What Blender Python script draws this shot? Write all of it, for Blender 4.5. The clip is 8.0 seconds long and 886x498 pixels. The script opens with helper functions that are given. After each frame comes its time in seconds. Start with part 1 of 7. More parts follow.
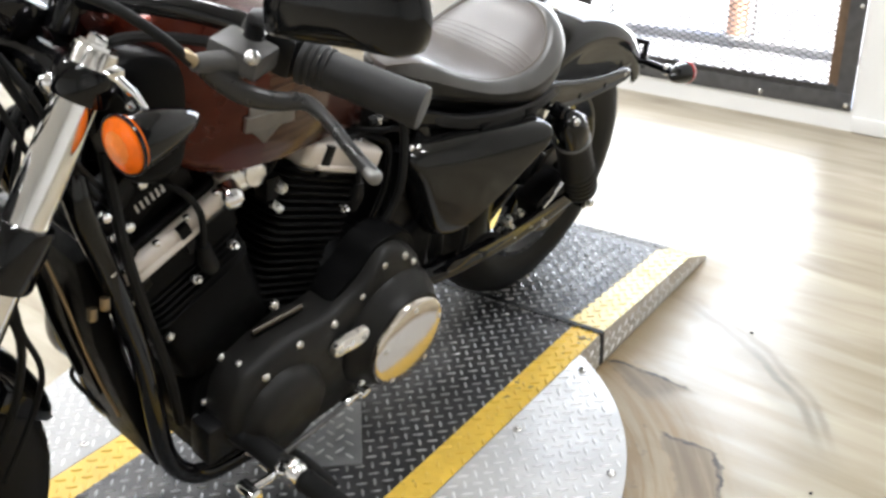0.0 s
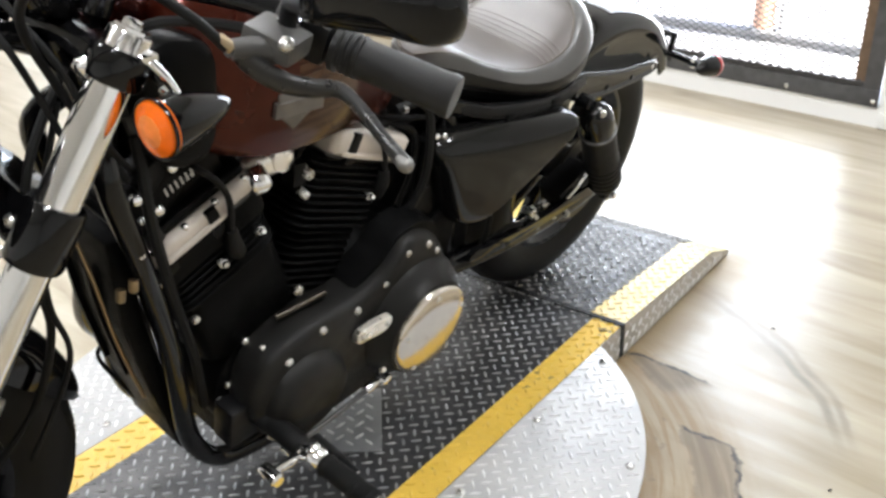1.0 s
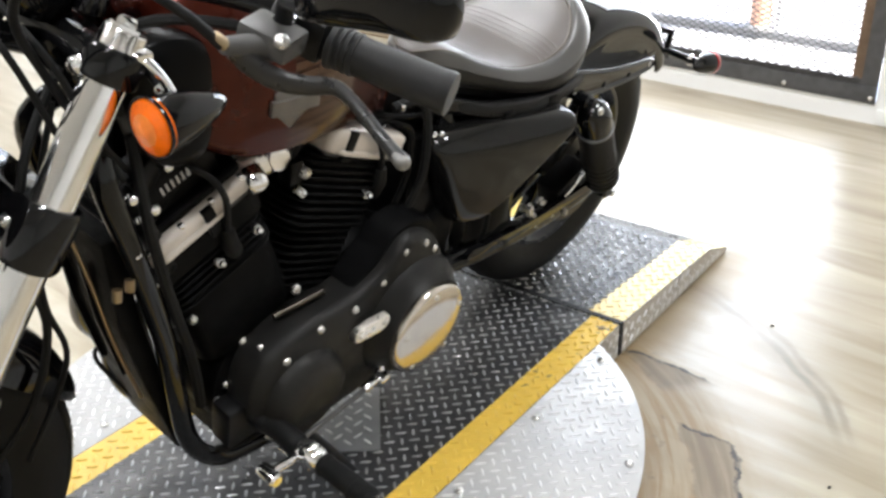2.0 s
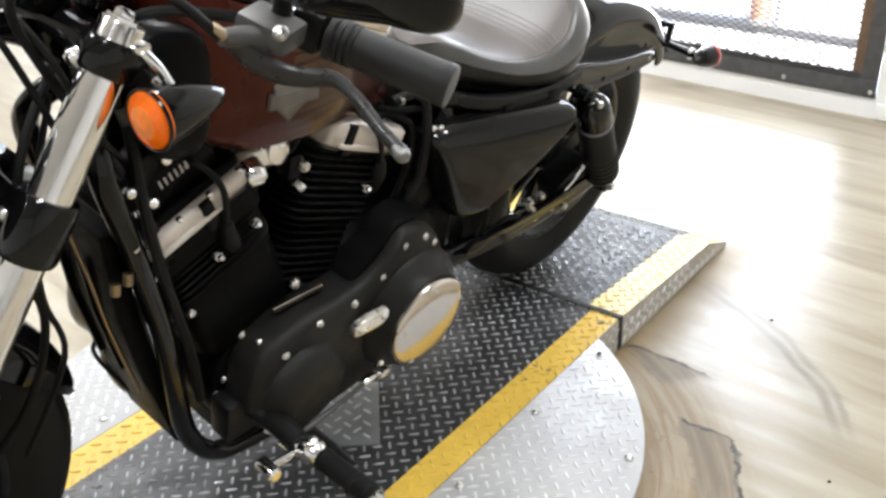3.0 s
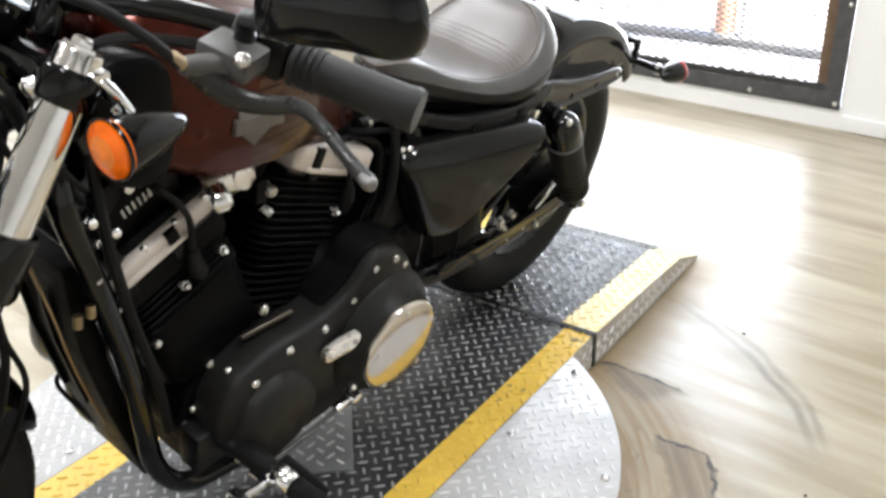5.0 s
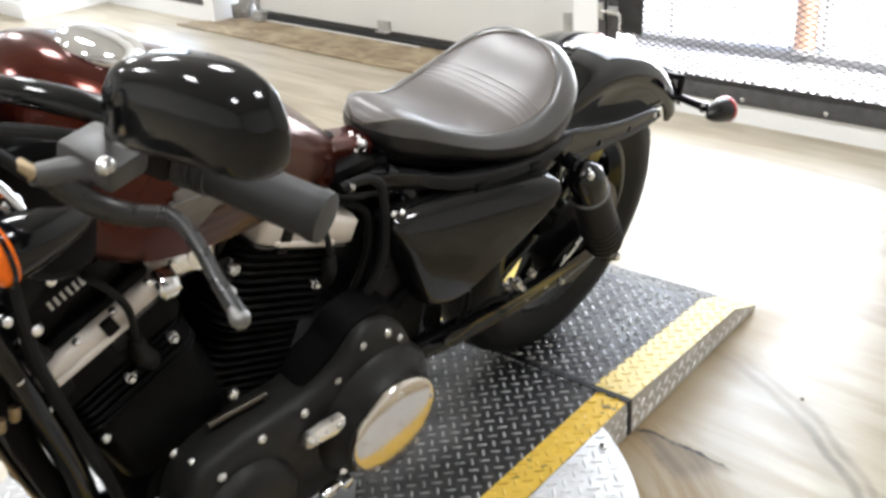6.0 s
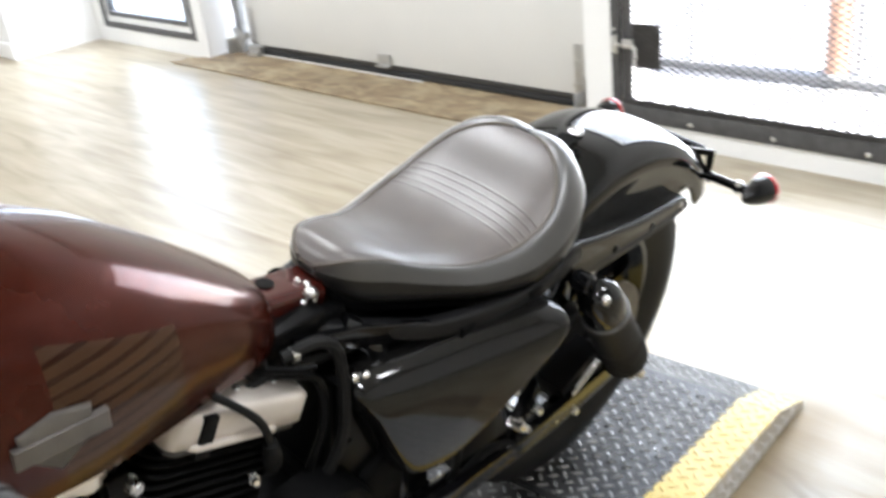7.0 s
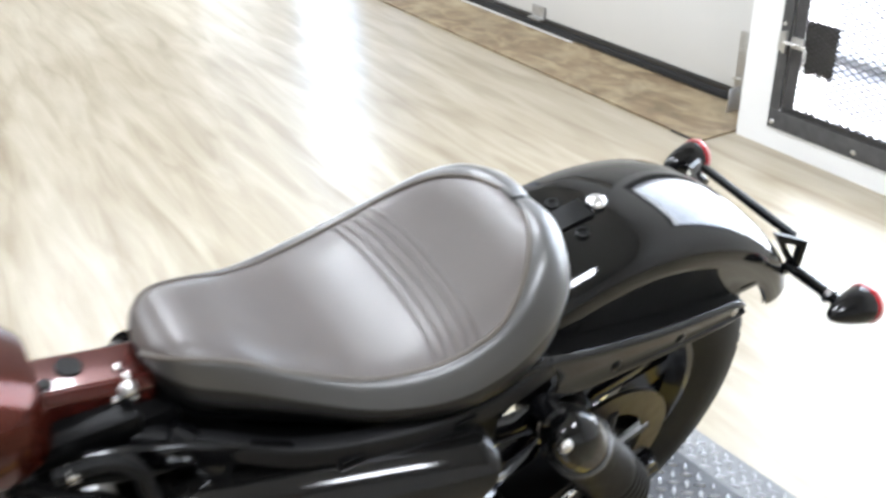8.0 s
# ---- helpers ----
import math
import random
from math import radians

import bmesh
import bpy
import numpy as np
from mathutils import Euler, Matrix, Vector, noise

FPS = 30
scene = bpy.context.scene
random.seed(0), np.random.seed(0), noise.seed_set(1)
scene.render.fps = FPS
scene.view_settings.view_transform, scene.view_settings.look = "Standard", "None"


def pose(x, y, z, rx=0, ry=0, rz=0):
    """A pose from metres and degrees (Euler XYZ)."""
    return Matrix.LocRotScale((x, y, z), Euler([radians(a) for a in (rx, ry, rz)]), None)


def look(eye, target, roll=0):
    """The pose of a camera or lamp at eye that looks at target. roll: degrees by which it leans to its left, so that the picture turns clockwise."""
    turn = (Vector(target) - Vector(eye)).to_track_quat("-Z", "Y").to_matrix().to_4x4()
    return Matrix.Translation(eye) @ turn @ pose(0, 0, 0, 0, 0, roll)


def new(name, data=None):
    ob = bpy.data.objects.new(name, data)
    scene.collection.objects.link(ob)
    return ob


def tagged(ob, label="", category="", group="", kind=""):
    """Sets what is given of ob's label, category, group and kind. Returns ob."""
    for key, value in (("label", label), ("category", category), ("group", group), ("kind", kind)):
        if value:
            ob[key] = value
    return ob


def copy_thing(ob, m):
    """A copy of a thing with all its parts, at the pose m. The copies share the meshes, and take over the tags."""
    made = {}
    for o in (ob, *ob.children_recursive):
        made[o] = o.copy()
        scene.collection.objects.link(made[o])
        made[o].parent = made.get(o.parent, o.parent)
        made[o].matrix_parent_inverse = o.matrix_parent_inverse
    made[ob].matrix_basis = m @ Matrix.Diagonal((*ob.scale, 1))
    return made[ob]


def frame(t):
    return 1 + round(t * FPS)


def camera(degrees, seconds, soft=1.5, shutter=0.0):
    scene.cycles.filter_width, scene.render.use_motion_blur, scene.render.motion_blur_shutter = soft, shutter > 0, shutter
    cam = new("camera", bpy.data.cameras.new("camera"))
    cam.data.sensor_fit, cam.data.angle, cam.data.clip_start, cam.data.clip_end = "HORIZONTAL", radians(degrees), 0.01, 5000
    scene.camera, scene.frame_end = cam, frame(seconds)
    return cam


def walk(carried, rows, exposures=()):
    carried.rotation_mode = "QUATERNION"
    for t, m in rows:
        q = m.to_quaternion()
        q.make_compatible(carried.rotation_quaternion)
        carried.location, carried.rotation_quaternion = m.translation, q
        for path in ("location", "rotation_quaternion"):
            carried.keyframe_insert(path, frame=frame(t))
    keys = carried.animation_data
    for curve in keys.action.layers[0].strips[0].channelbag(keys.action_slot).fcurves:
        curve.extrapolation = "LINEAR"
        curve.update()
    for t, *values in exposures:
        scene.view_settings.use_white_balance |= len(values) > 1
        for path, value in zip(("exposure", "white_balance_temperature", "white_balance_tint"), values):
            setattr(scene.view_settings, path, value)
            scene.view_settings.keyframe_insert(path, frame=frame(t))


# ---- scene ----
cam = camera(50.8, 8.0, soft=2.9, shutter=0.35)
PATH = [
    (0, (1.139, -1.512, 1.206), (0.063, -0.089, 0.302), -2.4),
    (0.5, (1.135, -1.519, 1.208), (0.041, -0.118, 0.29), -1.8),
    (1, (1.132, -1.521, 1.208), (0.032, -0.129, 0.284), -1.8),
    (1.5, (1.132, -1.52, 1.206), (0.035, -0.125, 0.283), -2.0),
    (3, (1.128, -1.516, 1.201), (0.036, -0.125, 0.266), -2.0),
    (3.5, (1.128, -1.516, 1.196), (0.065, -0.109, 0.251), -1.7),
    (4, (1.116, -1.529, 1.198), (0.026, -0.15, 0.245), -1.6),
    (4.5, (1.121, -1.526, 1.194), (0.086, -0.119, 0.22), -1.6),
    (4.7, (1.107, -1.525, 1.196), (0.09, -0.091, 0.243), -2.0),
    (5.8, (1.166, -1.318, 1.227), (-0.047, 0.049, 0.414), -3.8),
    (6, (1.127, -1.267, 1.218), (-0.08, 0.06, 0.333), -4.7),
    (6.2, (1.063, -1.189, 1.234), (-0.159, 0.141, 0.375), -6.2),
    (6.5, (0.999, -1.097, 1.263), (-0.149, 0.3, 0.407), -7.8),
    (6.8, (0.958, -1.022, 1.254), (-0.186, 0.357, 0.364), -6.6),
    (7, (0.947, -0.959, 1.253), (-0.298, 0.345, 0.387), -7.0),
    (7.2, (0.947, -0.862, 1.254), (-0.398, 0.354, 0.41), -6.7),
    (7.5, (0.971, -0.736, 1.271), (-0.45, 0.392, 0.429), -2.0),
    (7.8, (0.921, -0.621, 1.257), (-0.532, 0.368, 0.304), -2.6),
    (8, (0.868, -0.518, 1.253), (-0.572, 0.47, 0.279), -1.6),
]
walk(cam, [(t, look(eye, target, roll)) for t, eye, target, roll in PATH], exposures=((0, 3.18, 6400, 10), (6.5, 3.14, 6400, 10), (7.5, 3.22, 6100, 10), (8, 3.26, 6030, 10)))


# ---------- light ----------
world = bpy.data.worlds.new("world")
scene.world = world
world.use_nodes = True
wn = world.node_tree
sky = wn.nodes.new("ShaderNodeTexSky")
sky.sky_type = "NISHITA"
sky.sun_disc = False
sky.sun_elevation = radians(52)
sky.sun_rotation = radians(87)
sky.air_density, sky.dust_density = 1.0, 2.5
wn.nodes["Background"].inputs[1].default_value = 0.15
wn.links.new(sky.outputs[0], wn.nodes["Background"].inputs[0])

sun_data = bpy.data.lights.new("sun", "SUN")
sun_data.energy, sun_data.angle, sun_data.color = 2.6, radians(0.5), (1.0, 0.96, 0.9)
sun = new("sun", sun_data)
sun.matrix_world = look((7.0, 0.35, 8.6), (0, 0, 0))

WALL_TURN = -4.2
WALL = pose(-1.034, 2.034, 0, 0, 0, WALL_TURN)      # u along the outer wall, v outwards


def area_lamp(name, m, sx, sy, watts, colour):
    d = bpy.data.lights.new(name, "AREA")
    d.shape, d.size, d.size_y, d.energy, d.color = "RECTANGLE", sx, sy, watts, colour
    ob = new(name, d)
    ob.matrix_world = m
    return ob


# daylight that comes in through the glazed gate and the glazed door beside the roller door
area_lamp("gate_daylight", WALL @ pose(0.79, 0.10, 1.15, 90, 0, 180), 1.15, 1.9, 12.0, (0.95, 0.98, 1.0))
area_lamp("side_daylight", WALL @ pose(-3.50, 0.10, 1.15, 90, 0, 180), 1.16, 1.9, 6.5, (0.95, 0.98, 1.0))

# ---------- materials ----------


def material(name, base, rough=0.5, metal=0.0, coat=0.0, bump=0.0, bump_scale=400.0, vary=0.0, vary_scale=6.0, rough_vary=0.0,
             fine=0.0, fine_scale=120.0, spec=0.5):
    m = bpy.data.materials.new(name)
    m.use_nodes = True
    nt = m.node_tree
    b = nt.nodes["Principled BSDF"]
    b.inputs["Base Color"].default_value = (*base, 1)
    b.inputs["Roughness"].default_value = rough
    b.inputs["Metallic"].default_value = metal
    b.inputs["Coat Weight"].default_value = coat
    b.inputs["Coat Roughness"].default_value = 0.04
    b.inputs["Specular IOR Level"].default_value = spec
    co = nt.nodes.new("ShaderNodeTexCoord")

    def noise_tex(scale, detail=4.0):
        n = nt.nodes.new("ShaderNodeTexNoise")
        n.inputs["Scale"].default_value = scale
        n.inputs["Detail"].default_value = detail
        nt.links.new(co.outputs["Object"], n.inputs["Vector"])
        return n

    if vary or fine:
        big, small = noise_tex(vary_scale), noise_tex(fine_scale)
        mx = nt.nodes.new("ShaderNodeMath")
        mx.operation = "MULTIPLY_ADD"
        nt.links.new(big.outputs[0], mx.inputs[0])
        mx.inputs[1].default_value = 2 * vary
        mx.inputs[2].default_value = 1 - vary - fine
        m2 = nt.nodes.new("ShaderNodeMath")
        m2.operation = "MULTIPLY_ADD"
        nt.links.new(small.outputs[0], m2.inputs[0])
        m2.inputs[1].default_value = 2 * fine
        nt.links.new(mx.outputs[0], m2.inputs[2])
        c = nt.nodes.new("ShaderNodeVectorMath")
        c.operation = "SCALE"
        c.inputs[0].default_value = base
        nt.links.new(m2.outputs[0], c.inputs["Scale"])
        nt.links.new(c.outputs[0], b.inputs["Base Color"])
    if rough_vary:
        n = noise_tex(vary_scale * 2.5, 6.0)
        r = nt.nodes.new("ShaderNodeMapRange")
        r.inputs[1].default_value, r.inputs[2].default_value = 0.3, 0.7
        r.inputs[3].default_value, r.inputs[4].default_value = max(0.02, rough - rough_vary), rough + rough_vary
        nt.links.new(n.outputs[0], r.inputs[0])
        nt.links.new(r.outputs[0], b.inputs["Roughness"])
    if bump:
        n = noise_tex(bump_scale, 3.0)
        bp = nt.nodes.new("ShaderNodeBump")
        bp.inputs["Strength"].default_value = bump
        bp.inputs["Distance"].default_value = 0.002
        nt.links.new(n.outputs[0], bp.inputs["Height"])
        nt.links.new(bp.outputs[0], b.inputs["Normal"])
    return m


def bsdf(m):
    return m.node_tree.nodes["Principled BSDF"]


GLOSS_BLACK = material("gloss_black_paint", (0.004, 0.004, 0.0045), 0.09, spec=0.36, rough_vary=0.05, vary=0.1, vary_scale=9)
SATIN_BLACK = material("satin_black_powder_coat", (0.005, 0.005, 0.0055), 0.38, spec=0.25, bump=0.25, bump_scale=900, rough_vary=0.08, vary=0.15, vary_scale=14)
ENGINE_BLACK = material("dusty_engine_black", (0.0022, 0.0022, 0.0023), 0.5, spec=0.08, bump=0.3, bump_scale=700, vary=0.3, vary_scale=20, rough_vary=0.1)
LEVER_BLACK = material("worn_black_lever_paint", (0.015, 0.0146, 0.0142), 0.32, spec=0.5, bump=0.08, bump_scale=600, vary=0.3, vary_scale=30, rough_vary=0.1)
LEVER_WORN = material("rubbed_lever_metal", (0.22, 0.215, 0.21), 0.42, metal=0.9, rough_vary=0.1, vary=0.2, vary_scale=60)
CAST_GREY = material("worn_cast_grey", (0.060, 0.058, 0.056), 0.42, spec=0.4, bump=0.1, bump_scale=700, vary=0.2, vary_scale=25, rough_vary=0.08)
PLASTIC = material("black_plastic", (0.0035, 0.0035, 0.0037), 0.30, spec=0.10, bump=0.12, bump_scale=1200, vary=0.1, vary_scale=20)
PRIMARY_BLACK = material("dusty_primary_black", (0.0105, 0.0100, 0.0093), 0.46, spec=0.26, bump=0.25, bump_scale=800, vary=0.3, vary_scale=16, rough_vary=0.1)
RUBBER = material("black_rubber", (0.006, 0.006, 0.006), 0.6, spec=0.2, bump=0.2, bump_scale=600, vary=0.2, vary_scale=15, fine=0.1)
TYRE = material("tyre_rubber", (0.008, 0.008, 0.008), 0.6, spec=0.25, bump=0.25, bump_scale=500, vary=0.25, vary_scale=12, fine=0.15)
GRIP_RUBBER = material("grip_rubber", (0.026, 0.026, 0.0265), 0.5, spec=0.34, bump=0.2, bump_scale=900, vary=0.15, vary_scale=18)
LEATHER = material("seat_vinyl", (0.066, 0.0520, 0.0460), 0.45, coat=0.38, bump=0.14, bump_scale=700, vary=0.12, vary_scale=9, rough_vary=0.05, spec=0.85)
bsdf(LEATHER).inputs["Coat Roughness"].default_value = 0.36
# same vinyl as the seat top, with the side's shade put into its colour
LEATHER_SHADED = material("seat_side_vinyl_shaded", (0.0075, 0.0070, 0.0066), 0.40, coat=0.12, bump=0.14, bump_scale=700, spec=0.3, vary=0.12, vary_scale=9, rough_vary=0.05)
bsdf(LEATHER_SHADED).inputs["Coat Roughness"].default_value = 0.30
# rim in a darker copy, with sheen and coat raised for its highlight
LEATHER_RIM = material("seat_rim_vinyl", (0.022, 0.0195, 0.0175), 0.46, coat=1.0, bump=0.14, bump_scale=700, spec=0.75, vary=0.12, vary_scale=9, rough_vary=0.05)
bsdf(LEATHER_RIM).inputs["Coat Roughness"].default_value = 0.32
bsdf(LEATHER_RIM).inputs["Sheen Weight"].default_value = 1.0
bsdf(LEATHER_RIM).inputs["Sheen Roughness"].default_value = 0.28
PIPING = material("seat_piping_vinyl", (0.095, 0.080, 0.066), 0.42, bump=0.1, vary=0.1)
CHROME = material("chrome", (0.86, 0.86, 0.87), 0.06, metal=1.0, rough_vary=0.035, vary=0.04, vary_scale=30)
FORK_CHROME = material("hazed_fork_chrome", (0.86, 0.85, 0.84), 0.13, metal=1.0, rough_vary=0.04, vary=0.04, vary_scale=30)
POLISHED = material("polished_aluminium", (0.90, 0.87, 0.82), 0.30, metal=1.0, rough_vary=0.08, vary=0.08, vary_scale=25, bump=0.05)
ROCKER = material("silver_rocker_coat", (0.60, 0.545, 0.49), 0.40, metal=0.35, rough_vary=0.08, vary=0.08, vary_scale=25, bump=0.05)
DERBY = material("brushed_chrome", (0.72, 0.67, 0.61), 0.15, metal=1.0, rough_vary=0.04, vary=0.05, vary_scale=30)
STEEL = material("zinc_steel", (0.62, 0.61, 0.59), 0.28, metal=1.0, rough_vary=0.1, vary=0.15, vary_scale=40)
ROTOR = material("brake_rotor_steel", (0.075, 0.066, 0.054), 0.38, metal=1.0, rough_vary=0.08, vary=0.2, vary_scale=18)
DARK_STEEL = material("dark_steel", (0.10, 0.10, 0.10), 0.4, metal=0.9, rough_vary=0.1, vary=0.2)
EMBLEM = material("pewter_emblem", (0.16, 0.15, 0.14), 0.38, metal=0.6, bump=0.2, vary=0.2, vary_scale=50)
CHERRY = material("cherry_metallic_paint", (0.060, 0.0095, 0.006), 0.24, metal=0.25, coat=0.7, spec=0.25, vary=0.08, vary_scale=7, fine=0.02, fine_scale=300)
AMBER = material("amber_lens", (0.95, 0.165, 0.002), 0.18, coat=0.1, spec=0.4, vary=0.35, vary_scale=45, bump=0.9, bump_scale=70)
AMBER_PALE = material("pale_amber_facets", (0.96, 0.255, 0.045), 0.14, coat=0.6, vary=0.3, vary_scale=60, bump=0.6, bump_scale=120)
RED_LENS = material("red_lens", (0.40, 0.012, 0.018), 0.15, coat=0.5, vary=0.1, vary_scale=60)
# tail lens bezel: the pinkish highlight on the red rim is put into its colour
RED_RIM_GLINT = material("red_lens_rim_glint", (0.80, 0.36, 0.36), 0.16, coat=0.8, vary=0.1, vary_scale=60)
BRASS = material("brass_fitting", (0.36, 0.28, 0.18), 0.4, metal=1.0, vary=0.2, vary_scale=40)
WHITE_WALL = material("white_wall_paint", (0.83, 0.83, 0.82), 0.55, bump=0.12, bump_scale=160, vary=0.025, vary_scale=1.6, rough_vary=0.08)
WHITE_TRIM = material("white_gloss_trim", (0.82, 0.82, 0.81), 0.35, bump=0.06, bump_scale=90, vary=0.04, vary_scale=5, rough_vary=0.1)
CEILING = material("ceiling_white", (0.68, 0.68, 0.67), 0.8, bump=0.2, bump_scale=60, vary=0.03)
DOOR_PAINT = material("warm_white_door_steel", (0.66, 0.652, 0.622), 0.42, bump=0.1, bump_scale=220, vary=0.05, vary_scale=2.2, rough_vary=0.1)
GATE_BLACK = material("worn_black_iron", (0.080, 0.079, 0.080), 0.55, spec=0.2, bump=0.3, bump_scale=240, vary=0.45, vary_scale=26, rough_vary=0.12)
GATE_RUST = material("scuffed_brown_iron", (0.15, 0.10, 0.065), 0.6, spec=0.2, bump=0.35, bump_scale=200, vary=0.5, vary_scale=22)
MESH_IRON = material("expanded_iron", (0.05, 0.048, 0.046), 0.5, metal=0.3, vary=0.3, vary_scale=30)
SEAL = material("door_seal_rubber", (0.016, 0.016, 0.017), 0.7, vary=0.3, vary_scale=9)
GALV = material("galvanised_steel", (0.55, 0.55, 0.54), 0.38, metal=0.9, rough_vary=0.12, vary=0.2, vary_scale=25)
CONCRETE = material("sunlit_concrete", (0.25, 0.247, 0.243), 0.9, bump=0.3, bump_scale=30, vary=0.08, vary_scale=0.7)
KERB = material("kerb_stone", (0.20, 0.197, 0.195), 0.9, vary=0.2, vary_scale=2)
ORANGE_POST = material("faded_orange_plastic", (0.42, 0.23, 0.15), 0.6, vary=0.1, vary_scale=3)
YELLOW = material("safety_yellow_paint", (0.74, 0.49, 0.075), 0.42, bump=0.2, bump_scale=300, vary=0.14, vary_scale=14, fine=0.08, fine_scale=90, rough_vary=0.12)


def chip(m, dark, low, high):
    """Sparse chips and scuffs through the paint, gathered in patches."""
    nt, b = m.node_tree, bsdf(m)
    N, L = nt.nodes.new, nt.links.new
    co = N("ShaderNodeTexCoord")
    spots = N("ShaderNodeTexNoise")
    spots.inputs["Scale"].default_value, spots.inputs["Detail"].default_value = 62.0, 3.0
    patch = N("ShaderNodeTexNoise")
    patch.inputs["Scale"].default_value, patch.inputs["Detail"].default_value = 5.0, 2.0
    L(co.outputs["Object"], spots.inputs["Vector"])
    L(co.outputs["Object"], patch.inputs["Vector"])
    both = N("ShaderNodeMath")
    both.operation = "MULTIPLY_ADD"
    L(patch.outputs[0], both.inputs[0])
    both.inputs[1].default_value = 0.45
    L(spots.outputs[0], both.inputs[2])
    cut = N("ShaderNodeMapRange")
    cut.inputs[1].default_value, cut.inputs[2].default_value, cut.inputs[4].default_value = low, high, 0.8
    L(both.outputs[0], cut.inputs[0])
    mix = N("ShaderNodeMix")
    mix.data_type = "RGBA"
    L(cut.outputs[0], mix.inputs[0])
    if b.inputs["Base Color"].is_linked:
        L(b.inputs["Base Color"].links[0].from_socket, mix.inputs[6])
    else:
        mix.inputs[6].default_value = b.inputs["Base Color"].default_value
    mix.inputs[7].default_value = (*dark, 1)
    L(mix.outputs[2], b.inputs["Base Color"])


chip(YELLOW, (0.12, 0.09, 0.045), 0.945, 0.98)
PALE_WOOD = material("grey_trim_line", (0.08, 0.08, 0.085), 0.5, vary=0.1)


def plate_material(name, base, worn, rough, metal):
    """Rolled tread plate with scuffs and dirt."""
    m = material(name, base, rough, metal=metal, bump=0.15, bump_scale=350, rough_vary=0.12, vary_scale=8)
    nt, b = m.node_tree, bsdf(m)
    co = nt.nodes.new("ShaderNodeTexCoord")
    n = nt.nodes.new("ShaderNodeTexNoise")
    n.inputs["Scale"].default_value, n.inputs["Detail"].default_value, n.inputs["Roughness"].default_value = 7.0, 9.0, 0.7
    nt.links.new(co.outputs["Object"], n.inputs["Vector"])
    r = nt.nodes.new("ShaderNodeValToRGB")
    r.color_ramp.elements[0].position, r.color_ramp.elements[1].position = 0.38, 0.68
    r.color_ramp.elements[0].color, r.color_ramp.elements[1].color = (*base, 1), (*worn, 1)
    nt.links.new(n.outputs[0], r.inputs[0])
    nt.links.new(r.outputs[0], b.inputs["Base Color"])
    return m


PLATE_DARK = plate_material("dark_tread_plate", (0.060, 0.061, 0.065), (0.115, 0.112, 0.11), 0.44, 0.75)
LUG_DARK = plate_material("worn_tread_lug", (0.27, 0.275, 0.285), (0.42, 0.42, 0.42), 0.36, 0.85)
# stripe on the ramp lip: the gate's glare is put into its paler colour
YELLOW_GLARE = material("glare_paled_yellow_paint", (0.60, 0.49, 0.22), 0.36, bump=0.2, bump_scale=300, vary=0.14, vary_scale=14, fine=0.08, fine_scale=90, rough_vary=0.12)
YELLOW_RAMP = material("worn_yellow_paint", (0.66, 0.49, 0.12), 0.38, bump=0.2, bump_scale=300, vary=0.16, vary_scale=14, fine=0.10, fine_scale=90, rough_vary=0.12)
LUG_RAMP = plate_material("ramp_tread_lug", (0.34, 0.345, 0.35), (0.50, 0.50, 0.50), 0.30, 0.9)
# lip plate is coloured lighter than the ramp to carry the gate's glare
PLATE_LIP = plate_material("glare_lightened_lip_plate", (0.16, 0.16, 0.165), (0.22, 0.22, 0.218), 0.65, 0.0)
bsdf(PLATE_LIP).inputs["Specular IOR Level"].default_value = 0.1
COVER_BLACK = material("deep_gloss_black_lacquer", (0.0035, 0.0035, 0.0035), 0.06, spec=0.46, rough_vary=0.03, vary=0.1, vary_scale=9)
COVER_SIDE = material("gloss_black_side_cover", (0.0055, 0.0053, 0.0051), 0.09, spec=0.45, rough_vary=0.04, vary=0.15, vary_scale=9)
# for a strip added to carry the bright reflection along the side cover's edge
EDGE_GLINT = material("cover_edge_glint", (0.50, 0.49, 0.47), 0.14, metal=1.0, rough_vary=0.04, vary=0.1, vary_scale=40)
PLATE_RAMP = plate_material("brushed_grey_tread_plate", (0.070, 0.071, 0.077), (0.110, 0.109, 0.109), 0.48, 0.4)
bsdf(PLATE_RAMP).inputs["Specular IOR Level"].default_value = 0.2
PLATE_SILVER = plate_material("bright_tread_plate", (0.42, 0.42, 0.425), (0.52, 0.515, 0.505), 0.50, 0.25)
LUG_SILVER = plate_material("bright_tread_lug", (0.74, 0.74, 0.74), (0.80, 0.795, 0.79), 0.40, 0.25)
PLATE_SKIRT = plate_material("bright_bent_skirt_plate", (0.46, 0.44, 0.40), (0.56, 0.535, 0.49), 0.42, 0.35)
PLATE_PAD = plate_material("grey_tread_pad", (0.27, 0.275, 0.28), (0.36, 0.36, 0.355), 0.38, 0.6)


